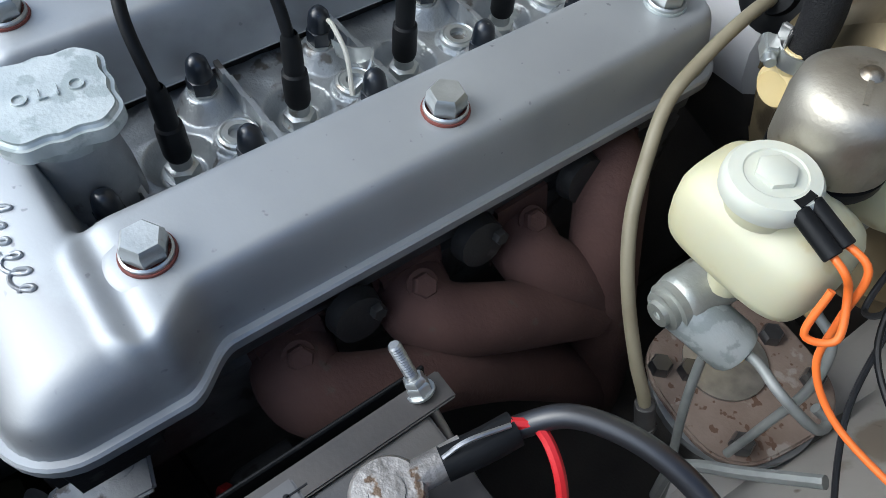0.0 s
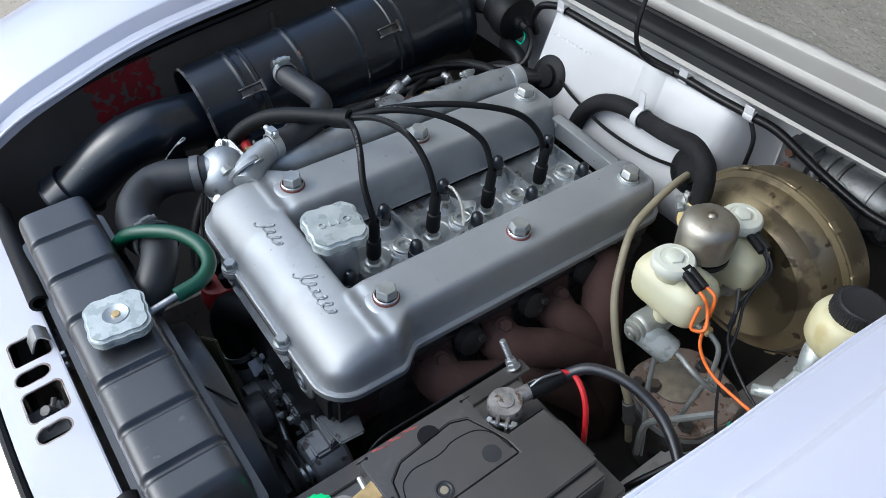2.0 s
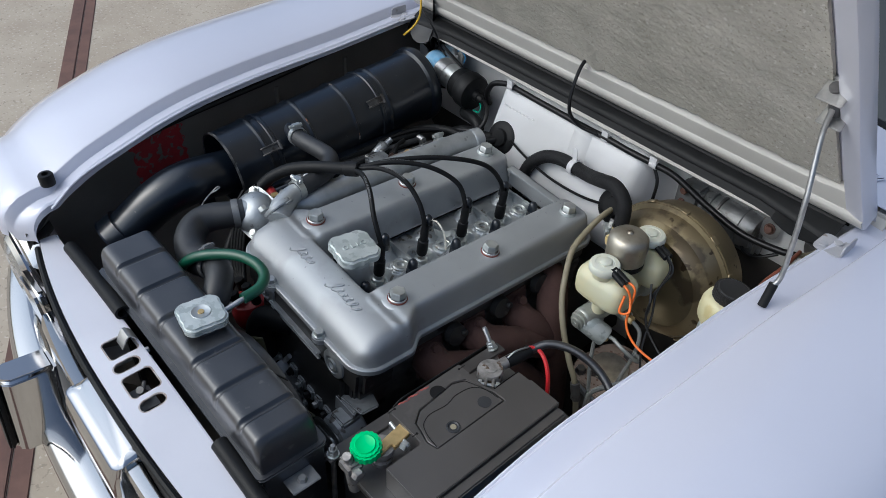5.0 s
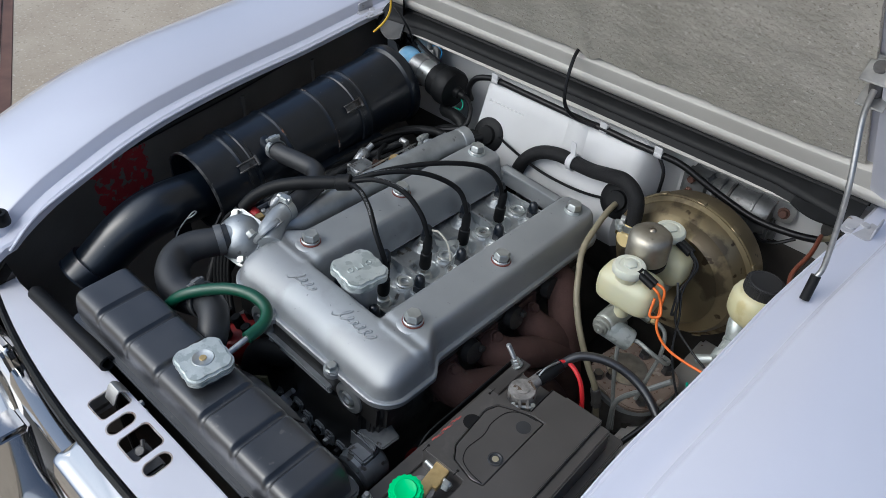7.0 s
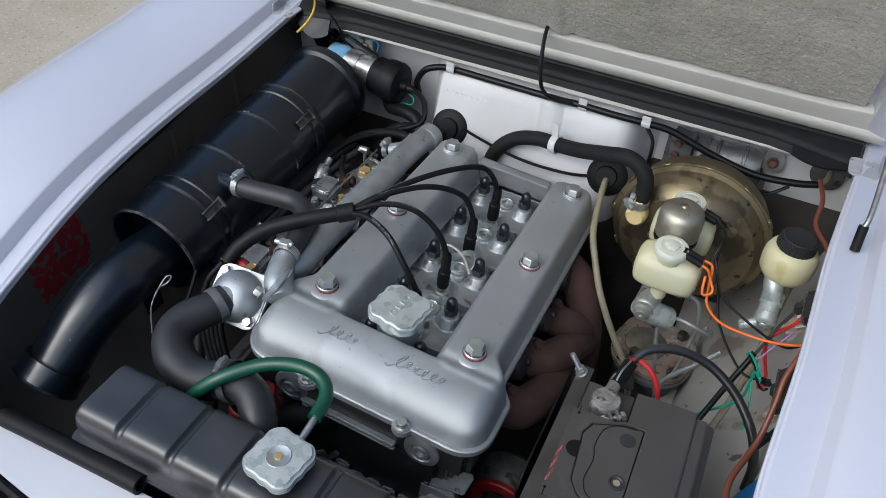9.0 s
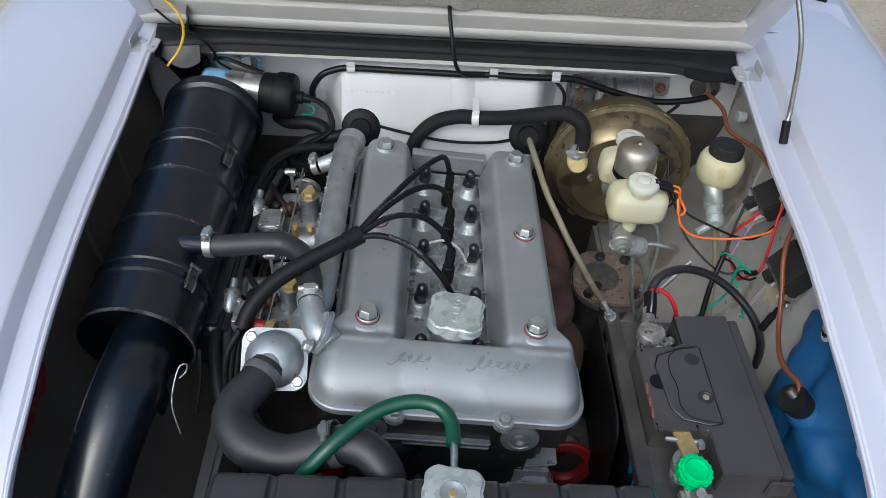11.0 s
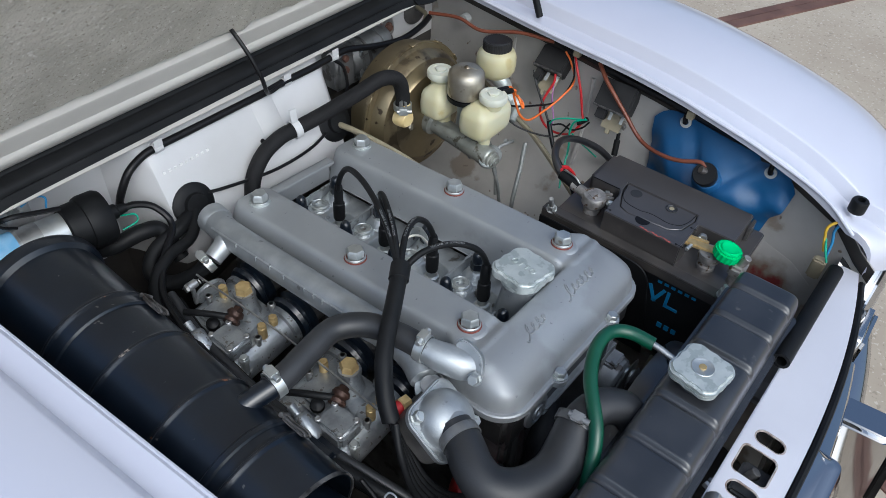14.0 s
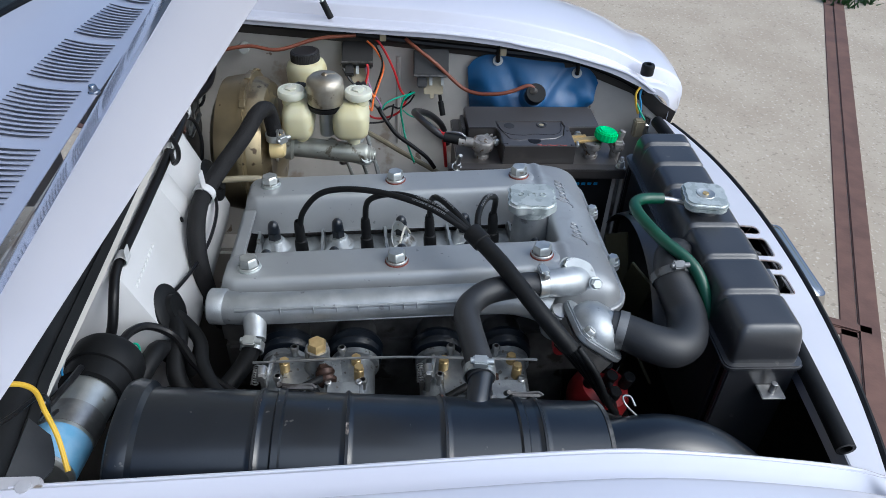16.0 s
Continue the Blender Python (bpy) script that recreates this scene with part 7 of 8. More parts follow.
part("mount_bolt", join(hexhead((0.385, 0.562, 0.861), (0, -1, 0.2), 0.013, 0.006), lathe([(0, 0), (0.0095, 0), (0.0095, 0.002), (0, 0.002)], (0.385, 0.563, 0.861), (0, -1, 0.2), 20)), mat("rusty_bolt", (0.085, 0.04, 0.03), (0.14, 0.075, 0.055), rough=0.7, metal=0.3), wip)
part("brown_bolt", join(*[hexhead((0.237, 0.533, z), (0, -1, 0), 0.012, 0.006) for z in (0.868, 0.845)]), bpy.data.materials["rusty_bolt"], wip)
for h in (0.018, 0.036, 0.078):
    part("motor_band", lathe([(0.0325, h - 0.003), (0.0352, h - 0.002), (0.0352, h + 0.002), (0.0325, h + 0.003)], (0.265, 0.562, 0.838), (1, 0.0, 0.04), 32), CASTDARK if h == 0.036 else MOTORZINC, wip)
part("gear_cover", place(slab(rounded(0.046, 0.060, 0.012, 5), 0, 0.004, 0.0012), axis_frame((0.297, 0.5355, 0.833), (0, -1, 0.1))), ZINC, wip, "pale pressed gear cover")
for bx, bz in ((0.279, 0.810), (0.315, 0.810), (0.279, 0.857), (0.315, 0.857)):
    part("cover_screw", lathe([(0, 0), (0.0045, 0), (0.0042, 0.002), (0, 0.0028)], (bx, 0.5318, bz), (0, -1, 0.1), 12), STEEL, wip)
part("motor_lead", tube([(0.352, 0.546, 0.822), (0.372, 0.532, 0.818), (0.395, 0.530, 0.825), (0.42, 0.540, 0.842)], 0.003, 8, 5), WIREBLACK, wip)
part("pressed_seam", tube([(0.272, 0.533, 0.81), (0.31, 0.529, 0.815), (0.35, 0.531, 0.81)], 0.004, 8), MOTORZINC, wip)

# ---- washer pouch ----
pouch = thing("washer_bag", (0.47, -0.07, 0.70), "blue vinyl washer fluid bag hung from two eyelets", "washer bag")
rows = []
for i in range(36):
    t = i / 35
    row = []
    for j in range(40):
        u = j / 39
        y = -0.209 + 0.257 * u - 0.02 * t * (2 * u - 1) + 0.012 * (1 - u) ** 3 * min(1.0, max(0.0, (t - 0.3) * 5))
        top = 0.880 - 0.022 * (1 - u) - 0.036 * abs(2 * u - 1) ** 7 - 0.006 * math.sin(math.pi * u)
        z = top + (0.676 + 0.02 * (1 - u) ** 4 - top) * t
        k = min(1.0, t * 2.0)
        belly = 0.044 * math.sin(math.pi * u) ** 0.8 * k * k * (3 - 2 * k)
        crease = 0.007 * math.exp(-((u - 0.22 - 0.55 * t) / 0.04) ** 2) + 0.006 * math.exp(-((u - 0.75 + 0.45 * t) / 0.03) ** 2) * min(1, t * 4)
        fold = 0.0026 * math.sin(15 * u + 6 * t) * min(1, t * 3) + (0.011 * noise.noise(Vector((u * 5, t * 5, 2))) + 0.0028 * (1 - 2 * abs(noise.noise(Vector((u * 7 + t * 3, t * 4, 7)))))) * min(1, t * 3)
        row.append((lerp_table(LIP, y)[0] + 0.024 - belly - fold + crease, y, z))
    rows.append(row)
part("bag", sheet(rows, 0.0015), BLUEVINYL, pouch, smooth=60)
for y, z in ((-0.008, 0.862), (-0.163, 0.842)):
    x = lerp_table(LIP, y)[0] + 0.018
    part("eyelet", lathe([(0.005, -0.001), (0.0095, -0.001), (0.0095, 0.0015), (0.005, 0.002)], (x, y, z), (-1, 0, 0.25), 24, closed=True), INKPALE, pouch, "white eyelet")
    part("hanger", tube([(x - 0.003, y, z), (x - 0.006, y + 0.001, z + 0.014), (x + 0.004, y, z + 0.03)], 0.004, 8, 4), RUBBER, pouch)
part("bag_spout", lathe([(0.026, -0.012), (0.024, 0.0), (0.02, 0.006), (0, 0.006)], (0.450, -0.078, 0.802), (-0.70, 0, 0.65), 28), BLUEVINYL, pouch)
part("bag_cap", lathe([(0, 0), (0.016, 0), (0.0175, 0.002), (0.0195, 0.028), (0.018, 0.032), (0, 0.032)], (0.450, -0.078, 0.802), (-0.70, 0, 0.65), 28), RUBBER, pouch, "black screw cap")
part("cap_outlet", rod((0.433, -0.078, 0.823), (0.425, -0.07, 0.829), 0.006, 12), PLASTIC, pouch)


# ---- stains on the inner wing ----
def stain_mat(name, rust, grime, centre, radius):
    """The inner wing's own paint with a patch of rust that fades out unevenly round a centre."""
    m = mat(name, (0.50, 0.485, 0.46), (0.37, 0.355, 0.33), rough=0.55, scale=9, fine=250, bump=0.08)
    n, link = m.node_tree.nodes, m.node_tree.links.new
    geo, wobble = n.new("ShaderNodeNewGeometry"), n.new("ShaderNodeTexNoise")
    wobble.inputs["Scale"].default_value, wobble.inputs["Detail"].default_value = 38, 6
    far = n.new("ShaderNodeVectorMath")
    far.operation = "DISTANCE"
    far.inputs[1].default_value = centre
    link(geo.outputs["Position"], far.inputs[0])
    link(geo.outputs["Position"], wobble.inputs["Vector"])
    add = n.new("ShaderNodeMath")
    add.operation = "MULTIPLY_ADD"
    add.inputs[1].default_value, add.inputs[2].default_value = radius * 1.3, -radius * 0.65
    link(wobble.outputs["Fac"], add.inputs[0])
    total = n.new("ShaderNodeMath")
    link(far.outputs["Value"], total.inputs[0])
    link(add.outputs["Value"], total.inputs[1])
    base = n["Principled BSDF"].inputs["Base Color"].links[0].from_socket
    for colour, r0, r1 in ((grime, radius * 0.9, radius * 1.45), (rust, radius * 0.72, radius * 0.95)):
        fade, mix = n.new("ShaderNodeMapRange"), n.new("ShaderNodeMix")
        fade.inputs["From Min"].default_value, fade.inputs["From Max"].default_value = r0, r1
        fade.inputs["To Min"].default_value, fade.inputs["To Max"].default_value = 1, 0
        link(total.outputs["Value"], fade.inputs["Value"])
        mix.data_type = "RGBA"
        link(fade.outputs["Result"], mix.inputs["Factor"])
        link(base, mix.inputs["A"])
        mix.inputs["B"].default_value = (*colour, 1)
        base = mix.outputs["Result"]
    link(base, n["Principled BSDF"].inputs["Base Color"])
    return m


rows = []
for y in np.linspace(-0.325, -0.115, 22).tolist():
    w, z = lerp_table(LIP, y)
    rows.append([(w + float(np.interp(d, [0.04, 0.15, 0.24, 0.30, 0.345], [0.034, 0.032, 0.01, -0.05, -0.10])) - 0.003, y, z - d) for d in np.linspace(0.16, 0.335, 16).tolist()])
part("paint_stain", sheet(rows, 0.0006), stain_mat("rust_stained_bay_paint", (0.21, 0.03, 0.03), (0.24, 0.19, 0.14), (0.437, -0.222, 0.640), 0.046), car, "dark red rust stain on the inner wing")
part("side_lug", join(box(0.300, -0.279, 0.733, 0.316, -0.2765, 0.752, 0.001), rod((0.308, -0.2755, 0.743), (0.308, -0.270, 0.743), 0.006, 14)), CAPGREY, rad, "pale mounting lug")

# ---- relays ----
def relay(low, rise, w, h, label):
    """A box relay: the middle of its lower edge, the way its face rises, its width and height."""
    r = thing("relay", low, label, "relay", "relays on the inner wing")
    up_ = Vector(rise).normalized()
    along = Vector((0, 1, 0))
    out = along.cross(up_)
    if out.x > 0:
        out = -out
    m = Matrix((along, up_, out)).transposed().to_4x4()
    m.translation = low
    part("case", place(box(-w / 2, 0, -0.030, w / 2, h, 0, 0.0025), m), BLACKBOX, r)
    part("case_lip", place(box(-w / 2 - 0.001, -0.0015, -0.010, w / 2 + 0.001, 0.002, 0.0005, 0.0008), m), BLACKSCUFF, r)
    part("mount_plate", place(join(box(-w * 0.36, -0.032, -0.028, w * 0.20, 0.004, -0.0255, 0.001), box(-w * 0.1, -0.04, -0.031, w * 0.02, -0.03, -0.0255, 0.001)), m), TUBEBEIGE, r, "dull pale mounting plate")
    part("socket", place(box(w * 0.12, -0.020, -0.024, w * 0.40, 0.0, -0.010, 0.002), m), BLACKBOX, r)
    for k in (-0.34, 0.0, 0.34):
        part("terminal", place(box(k * w - 0.003, -0.016, -0.018, k * w + 0.003, 0.001, -0.0165, 0.0004, 1), m), INKPALE, r)
    return r


relay((0.4705, 0.2585, 0.859), (0.032, 0, 0.027), 0.058, 0.043, "small square black relay on a pale plate")
relay((0.460, 0.119, 0.8385), (0.026, 0, 0.042), 0.066, 0.050, "larger square black relay on a dusty plate")

# ---- distributor under the hose ----
dis = thing("distributor", (-0.165, -0.09, 0.60), "red distributor cap with black plug boots", "distributor")
part("cap", lathe([(0, 0), (0.04, 0), (0.043, 0.01), (0.042, 0.03), (0.034, 0.045), (0.02, 0.05), (0, 0.05)], (-0.165, -0.09, 0.64), (-0.2, -0.2, 1), 32), RED, dis)
part("body", rod((-0.15, -0.075, 0.55), (-0.165, -0.09, 0.64), 0.035, 24), CASTDARK, dis)
for k in range(5):
    a = 2 * math.pi * k / 4
    q = Vector((-0.174, -0.099, 0.685)) + (Vector((0.025 * math.cos(a), 0.025 * math.sin(a), 0)) if k < 4 else Vector((0, 0, 0.004)))
    part("tower_boot", rod(q, q + Vector((-0.004, -0.004, 0.022)), 0.0085, 14), RUBBER, dis)
# sticker on the inner wing
def wing_x(y, d):
    return -(lerp_table(LIP, y)[0] + float(np.interp(d, [0.04, 0.15, 0.24], [0.048, 0.046, 0.0184])) - 0.002)


patch = []
for i in range(25):
    row = []
    for j in range(25):
        u, v = i / 24, j / 24
        fray = Vector((u * 7, v * 7, 2.0))
        y = -0.137 + 0.101 * u + 0.012 * abs(2 * u - 1) ** 3 * noise.noise(fray) * (1 if u < 0.5 else -1)
        d = 0.040 + 0.100 * v + 0.012 * abs(2 * v - 1) ** 3 * noise.noise(fray * 1.3) * (1 if v < 0.5 else -1)
        row.append((wing_x(y, d), y, lerp_table(LIP, y)[1] - d))
    patch.append(row)
single("wing_sticker", sheet(patch, 0.0006), REDFADED, "flaking red sticker on the inner wing", "sticker")


# ---- ignition leads ----
leads = thing("ignition_lead_set", (-0.2, 0.0, 0.80), "black silicone ignition leads bundled in a rubber sleeve", "ignition leads")
JOIN = Vector((-0.122, 0.090, 0.902))
part("sleeve", tube([(-0.252, -0.012, 0.838), (-0.243, 0.004, 0.855), (-0.222, 0.026, 0.873), (-0.195, 0.045, 0.885), (-0.16, 0.066, 0.895), tuple(JOIN)], 0.0105, 14, 6), RUBBER, leads, "thick rubber sleeve")
part("sleeve_cap", lathe([(0.009, -0.012), (0.0125, -0.01), (0.0125, 0.012), (0.009, 0.014)], JOIN, (0.75, 0.5, 0.15), 20), RUBBER, leads)
PLUGS = [ENG @ Vector((0.0, y, -0.024)) for y in PLUG_Y]
ARCS = [
    [JOIN, (-0.085, 0.086, 0.912), (-0.045, 0.071, 0.908), (-0.012, 0.054, 0.885), tuple(PLUGS[0] + Vector((0, 0, 0.012))), tuple(PLUGS[0] - UPE * 0.01)],
    [JOIN, (-0.08, 0.118, 0.914), (-0.04, 0.136, 0.905), (-0.008, 0.142, 0.876), tuple(PLUGS[1] + Vector((0, 0, 0.01))), tuple(PLUGS[1] - UPE * 0.01)],
    [JOIN, (-0.08, 0.138, 0.918), (-0.04, 0.188, 0.91), (-0.007, 0.226, 0.878), tuple(PLUGS[2] + Vector((0, 0, 0.01))), tuple(PLUGS[2] - UPE * 0.01)],
    [JOIN, (-0.08, 0.15, 0.918), (-0.04, 0.22, 0.915), (-0.008, 0.285, 0.892), (0.004, 0.318, 0.85), tuple(PLUGS[3] - UPE * 0.01)]]
for arc, p in zip(ARCS, PLUGS):
    ld = part("lead", tube(arc, 0.0042, 10, 8), RUBBER, leads)
    part("print", round_print("SILICONE  HP  SUPPRESSED", 0.004, arc, 0.0042, 0.05, (-0.45, -0.25, 1)), INKDIM, ld, "small pale printing on the lead")
    part("plug_boot", lathe([(0.005, 0.012), (0.0062, 0.009), (0.0072, 0.0), (0.0072, -0.020), (0.0090, -0.0215), (0.0094, -0.028), (0.0094, -0.047), (0.0082, -0.051), (0, -0.0515)], p, UPE, 16), RUBBER, ld, "black rubber plug boot")
    part("spark_plug", join(hexhead(p - UPE * 0.069, UPE, 0.0205, 0.010), lathe([(0.0078, -0.06), (0.0078, -0.05), (0, -0.05)], p, UPE, 16), lathe([(0, -0.073), (0.0135, -0.073), (0.0135, -0.069), (0, -0.069)], p, UPE, 18)), ZINC, ld, "zinc spark plug hexagon")
for k in range(5):
    d = 0.006 * (k - 2)
    part("lower_lead", tube([(-0.25 + d * 0.3, -0.008 + d, 0.842), (-0.257 + d, -0.03 + d, 0.815), (-0.258 + d, -0.06 + d * 0.4, 0.765), (-0.235 + d, -0.085 + d * 0.4, 0.715), (-0.2 + d, -0.1, 0.69), (-0.18, -0.1, 0.70)], 0.0042, 10, 6), RUBBER, leads)

# white packing strip lying in the well
single("bent_strip", sheet([[(0.012 + 0.026 * math.cos(a) * s, 0.178 + 0.018 * math.sin(a), 0.792 + 0.010 * math.sin(a * 2) + 0.012 * (s > 0.95)) for s in (0.8, 1.0)] for a in np.linspace(-0.4, 3.0, 14).tolist()], 0.0015), ZINC, "pale bent metal strip between the plug wells", "metal strip")
single("white_lead", tube([(-0.022, 0.185, 0.81), (0.0, 0.178, 0.822), (0.02, 0.175, 0.812), (0.034, 0.168, 0.79)], 0.0018, 8, 6), WIREWHITE, "thin ivory wire across the plug wells", "wire")


def wire(name, pts, r, material, label, category="wire", seg=8, steps=7):
    return single(name, tube(pts, r, seg, steps), material, label, category)


# grommets in the firewall
for x, z, r in ((-0.147, 0.806, 0.034), (0.146, 0.806, 0.034)):
    y = firewall_y(x, z)
    g_ = thing("grommet", (x, y, z), "round black rubber firewall grommet", "grommet", "firewall grommets")
    part("disc", lathe([(0, 0.0), (r, 0.0), (r, 0.004), (r * 0.85, 0.008), (r * 0.55, 0.009), (r * 0.5, 0.015), (0, 0.015)], (x, y + 0.002, z), (0, -1, 0.42), 32), RUBBER, g_)
# harness through the grommet on the intake side
wire("engine_harness", [(-0.147, 0.478, 0.808), (-0.16, 0.455, 0.80), (-0.19, 0.43, 0.795), (-0.24, 0.415, 0.80), (-0.285, 0.38, 0.795), (-0.303, 0.31, 0.785), (-0.309, 0.22, 0.778)], 0.0085, RUBBER, "black sleeved engine harness", "harness", 12)
wire("heater_hose", [(-0.155, 0.47, 0.80), (-0.185, 0.455, 0.80), (-0.235, 0.45, 0.79), (-0.26, 0.43, 0.775), (-0.25, 0.40, 0.77), (-0.225, 0.375, 0.785), (-0.208, 0.362, 0.805)], 0.011, RUBBER, "black rubber heater hose with a tight bend", "hose", 14)
hc = thing("heater_hose_clip", (-0.207, 0.362, 0.806), "zinc clip on the heater hose nipple", "hose clip")
part("ring", clamp_ring((-0.21, 0.363, 0.804), (0.8, -0.1, 0.3), 0.0126), ZINC, hc)
wire("heater_hose", [(-0.30, 0.52, 0.79), (-0.275, 0.49, 0.80), (-0.235, 0.475, 0.81), (-0.21, 0.468, 0.80), (-0.205, 0.44, 0.76)], 0.012, RUBBER, "black rubber hose behind the coil", "hose", 14)
wire("coil_lead", [(-0.244, 0.501, 0.843), (-0.222, 0.494, 0.843), (-0.202, 0.480, 0.832), (-0.198, 0.455, 0.81), (-0.24, 0.42, 0.80), (-0.285, 0.36, 0.80), (-0.305, 0.28, 0.792)], 0.005, WIREBLACK, "black high-tension coil lead", "lead")
wire("green_wire", [(-0.245, 0.502, 0.832), (-0.230, 0.490, 0.832), (-0.232, 0.486, 0.822), (-0.252, 0.492, 0.816)], 0.0013, WIREGREEN, "thin green wire loop at the coil")
for k, (dx, dz, m_) in enumerate(((0.0, 0.0, RUBBER), (0.015, -0.006, RUBBERGREY), (0.004, -0.018, RUBBER), (0.024, -0.024, RUBBER))):
    wire("fuel_hose", [(-0.285 + dx, 0.37, 0.79 + dz), (-0.303 + dx, 0.28, 0.785 + dz), (-0.311 + dx, 0.16, 0.778 + dz), (-0.310 + dx, 0.07, 0.775 + dz), (-0.300 + dx, 0.0, 0.768 + dz), (-0.282 + dx, -0.06, 0.745 + dz), (-0.258 + dx, -0.10, 0.70 + dz), (-0.235, -0.12, 0.64)], (0.0085, 0.0065, 0.0065, 0.005)[k], m_, "black fuel hose running along the canister", "hose", 10)
wire("throttle_cable", [(-0.147, 0.482, 0.815), (-0.08, 0.46, 0.812), (0.0, 0.452, 0.802), (0.08, 0.456, 0.80), (0.14, 0.474, 0.802)], 0.0026, WIREBLACK, "thin black cable along the firewall", "cable")
wire("wire_end", [(-0.31, -0.02, 0.80), (-0.308, -0.045, 0.775), (-0.31, -0.08, 0.745)], 0.003, WIREBLACK, "thin black wire end beside the filter")

# loom clipped along the top of the firewall
wire("firewall_loom", [(-0.235, 0.52, 0.83), (-0.232, 0.508, 0.86), (-0.215, 0.505, 0.888), (-0.19, 0.508, 0.899), (-0.164, 0.508, 0.903), (-0.10, 0.507, 0.903), (-0.03, 0.506, 0.903), (0.03, 0.505, 0.903), (0.077, 0.504, 0.905), (0.13, 0.504, 0.904), (0.183, 0.507, 0.903), (0.225, 0.512, 0.898), (0.29, 0.512, 0.878), (0.36, 0.508, 0.866), (0.42, 0.512, 0.868), (0.455, 0.52, 0.872)], 0.0058, WIREBLACK, "black taped wiring loom along the firewall", "wiring loom", 10)
for x in (-0.164, 0.077, 0.183):
    c_ = thing("loom_clip", (x, 0.505, 0.903), "white painted metal loom clip", "clip", "loom clips")
    part("strap", place(join(lathe([(0.0062, -0.007), (0.0076, -0.007), (0.0076, 0.007), (0.0062, 0.007)], seg=18, closed=True), box(-0.0075, 0.005, -0.007, -0.0062, 0.016, 0.007, 0.0004, 1)), axis_frame((x, 0.506, 0.904), (1, 0, 0))), PAINT_WHITE, c_)
wire("lamp_cable", [(-0.004, 0.516, 1.0215), (-0.003, 0.503, 1.010), (0.001, 0.487, 0.987), (0.007, 0.474, 0.954), (0.014, 0.476, 0.93), (0.028, 0.488, 0.912), (0.06, 0.499, 0.906)], 0.0033, WIREBLACK, "black cable from the hood to the loom", "cable")
gr = thing("hood_grommet", (-0.004, 0.518, 1.0235), "small rusty grommet in the hood", "grommet")
part("eyelet", lathe([(0, -0.006), (0.0085, -0.006), (0.0095, 0.001), (0.005, 0.005), (0, 0.005)], (-0.004, 0.5185, 1.0235), (0, -0.75, -0.6), 18), bpy.data.materials["rusty_bolt"], gr)
wire("washer_tube", [(0.183, 0.508, 0.898), (0.20, 0.50, 0.88), (0.203, 0.495, 0.85), (0.2, 0.497, 0.82), (0.2, 0.505, 0.79)], 0.003, WIREBLACK, "thin black tube down the firewall", "tube")
wire("yellow_wire", [(-0.462, 0.512, 1.012), (-0.440, 0.498, 1.002), (-0.428, 0.489, 0.982), (-0.430, 0.486, 0.958), (-0.440, 0.478, 0.936), (-0.459, 0.469, 0.914)], 0.0023, WIREYELLOW, "loose yellow wire at the hood hinge")
wire("black_wire", [(-0.49, 0.537, 0.983), (-0.45, 0.51, 0.968), (-0.41, 0.50, 0.952), (-0.392, 0.505, 0.925), (-0.388, 0.512, 0.90), (-0.37, 0.515, 0.885)], 0.002, WIREBLACK, "thin black wire from hinge to coil")
wire("coil_wire", [(-0.40, 0.53, 0.895), (-0.375, 0.51, 0.908), (-0.345, 0.508, 0.898), (-0.315, 0.51, 0.885)], 0.0035, WIREBLACK, "short black coil feed wire")
wire("blue_wire", [(-0.352, 0.53, 0.90), (-0.335, 0.525, 0.908), (-0.322, 0.525, 0.90), (-0.325, 0.525, 0.885)], 0.0014, WIREBLUE, "short pale blue earth wire")
flap = [[(-0.415 - 0.062 * u, 0.512 - 0.012 * t - 0.010 * math.sin(3 * u) * t, 0.930 - 0.006 * u - t * (0.010 + 0.020 * math.sin(math.pi * min(1.0, 0.25 + 0.75 * u)))) for t in np.linspace(0, 1, 7).tolist()] for u in np.linspace(0, 1, 12).tolist()]
single("seal_end", sheet(flap, 0.003), RUBBERGREY, "loose rubber flap at the end of the cowl seal", "seal")
lump = [[(-0.461 + 0.046 * u + 0.004 * noise.noise(Vector((u * 9, t * 9, 1))), 0.548 - 0.010 * abs(noise.noise(Vector((u * 7, t * 8, 5)))) - 0.006 * math.sin(math.pi * u) * math.sin(math.pi * t), 0.884 - 0.066 * t + 0.008 * noise.noise(Vector((u * 6, t * 7, 9)))) for t in np.linspace(0, 1, 26).tolist()] for u in np.linspace(0, 1, 22).tolist()]
single("black_sealer", sheet(lump, 0.004), WIREBLACK, "crumbled black sealer on the panel beside the coil", "sealer", smooth=20)
single("seal_end", sheet([[(0.40 + 0.080 * u, 0.514 - 0.010 * t - 0.008 * math.sin(3 * u) * t, 0.929 - 0.004 * u - t * (0.004 + 0.006 * math.sin(math.pi * min(1.0, 0.2 + 0.8 * u)))) for t in np.linspace(0, 1, 7).tolist()] for u in np.linspace(0, 1, 12).tolist()], 0.003), RUBBER, "loose end of the black cowl seal hanging over the edge", "seal")

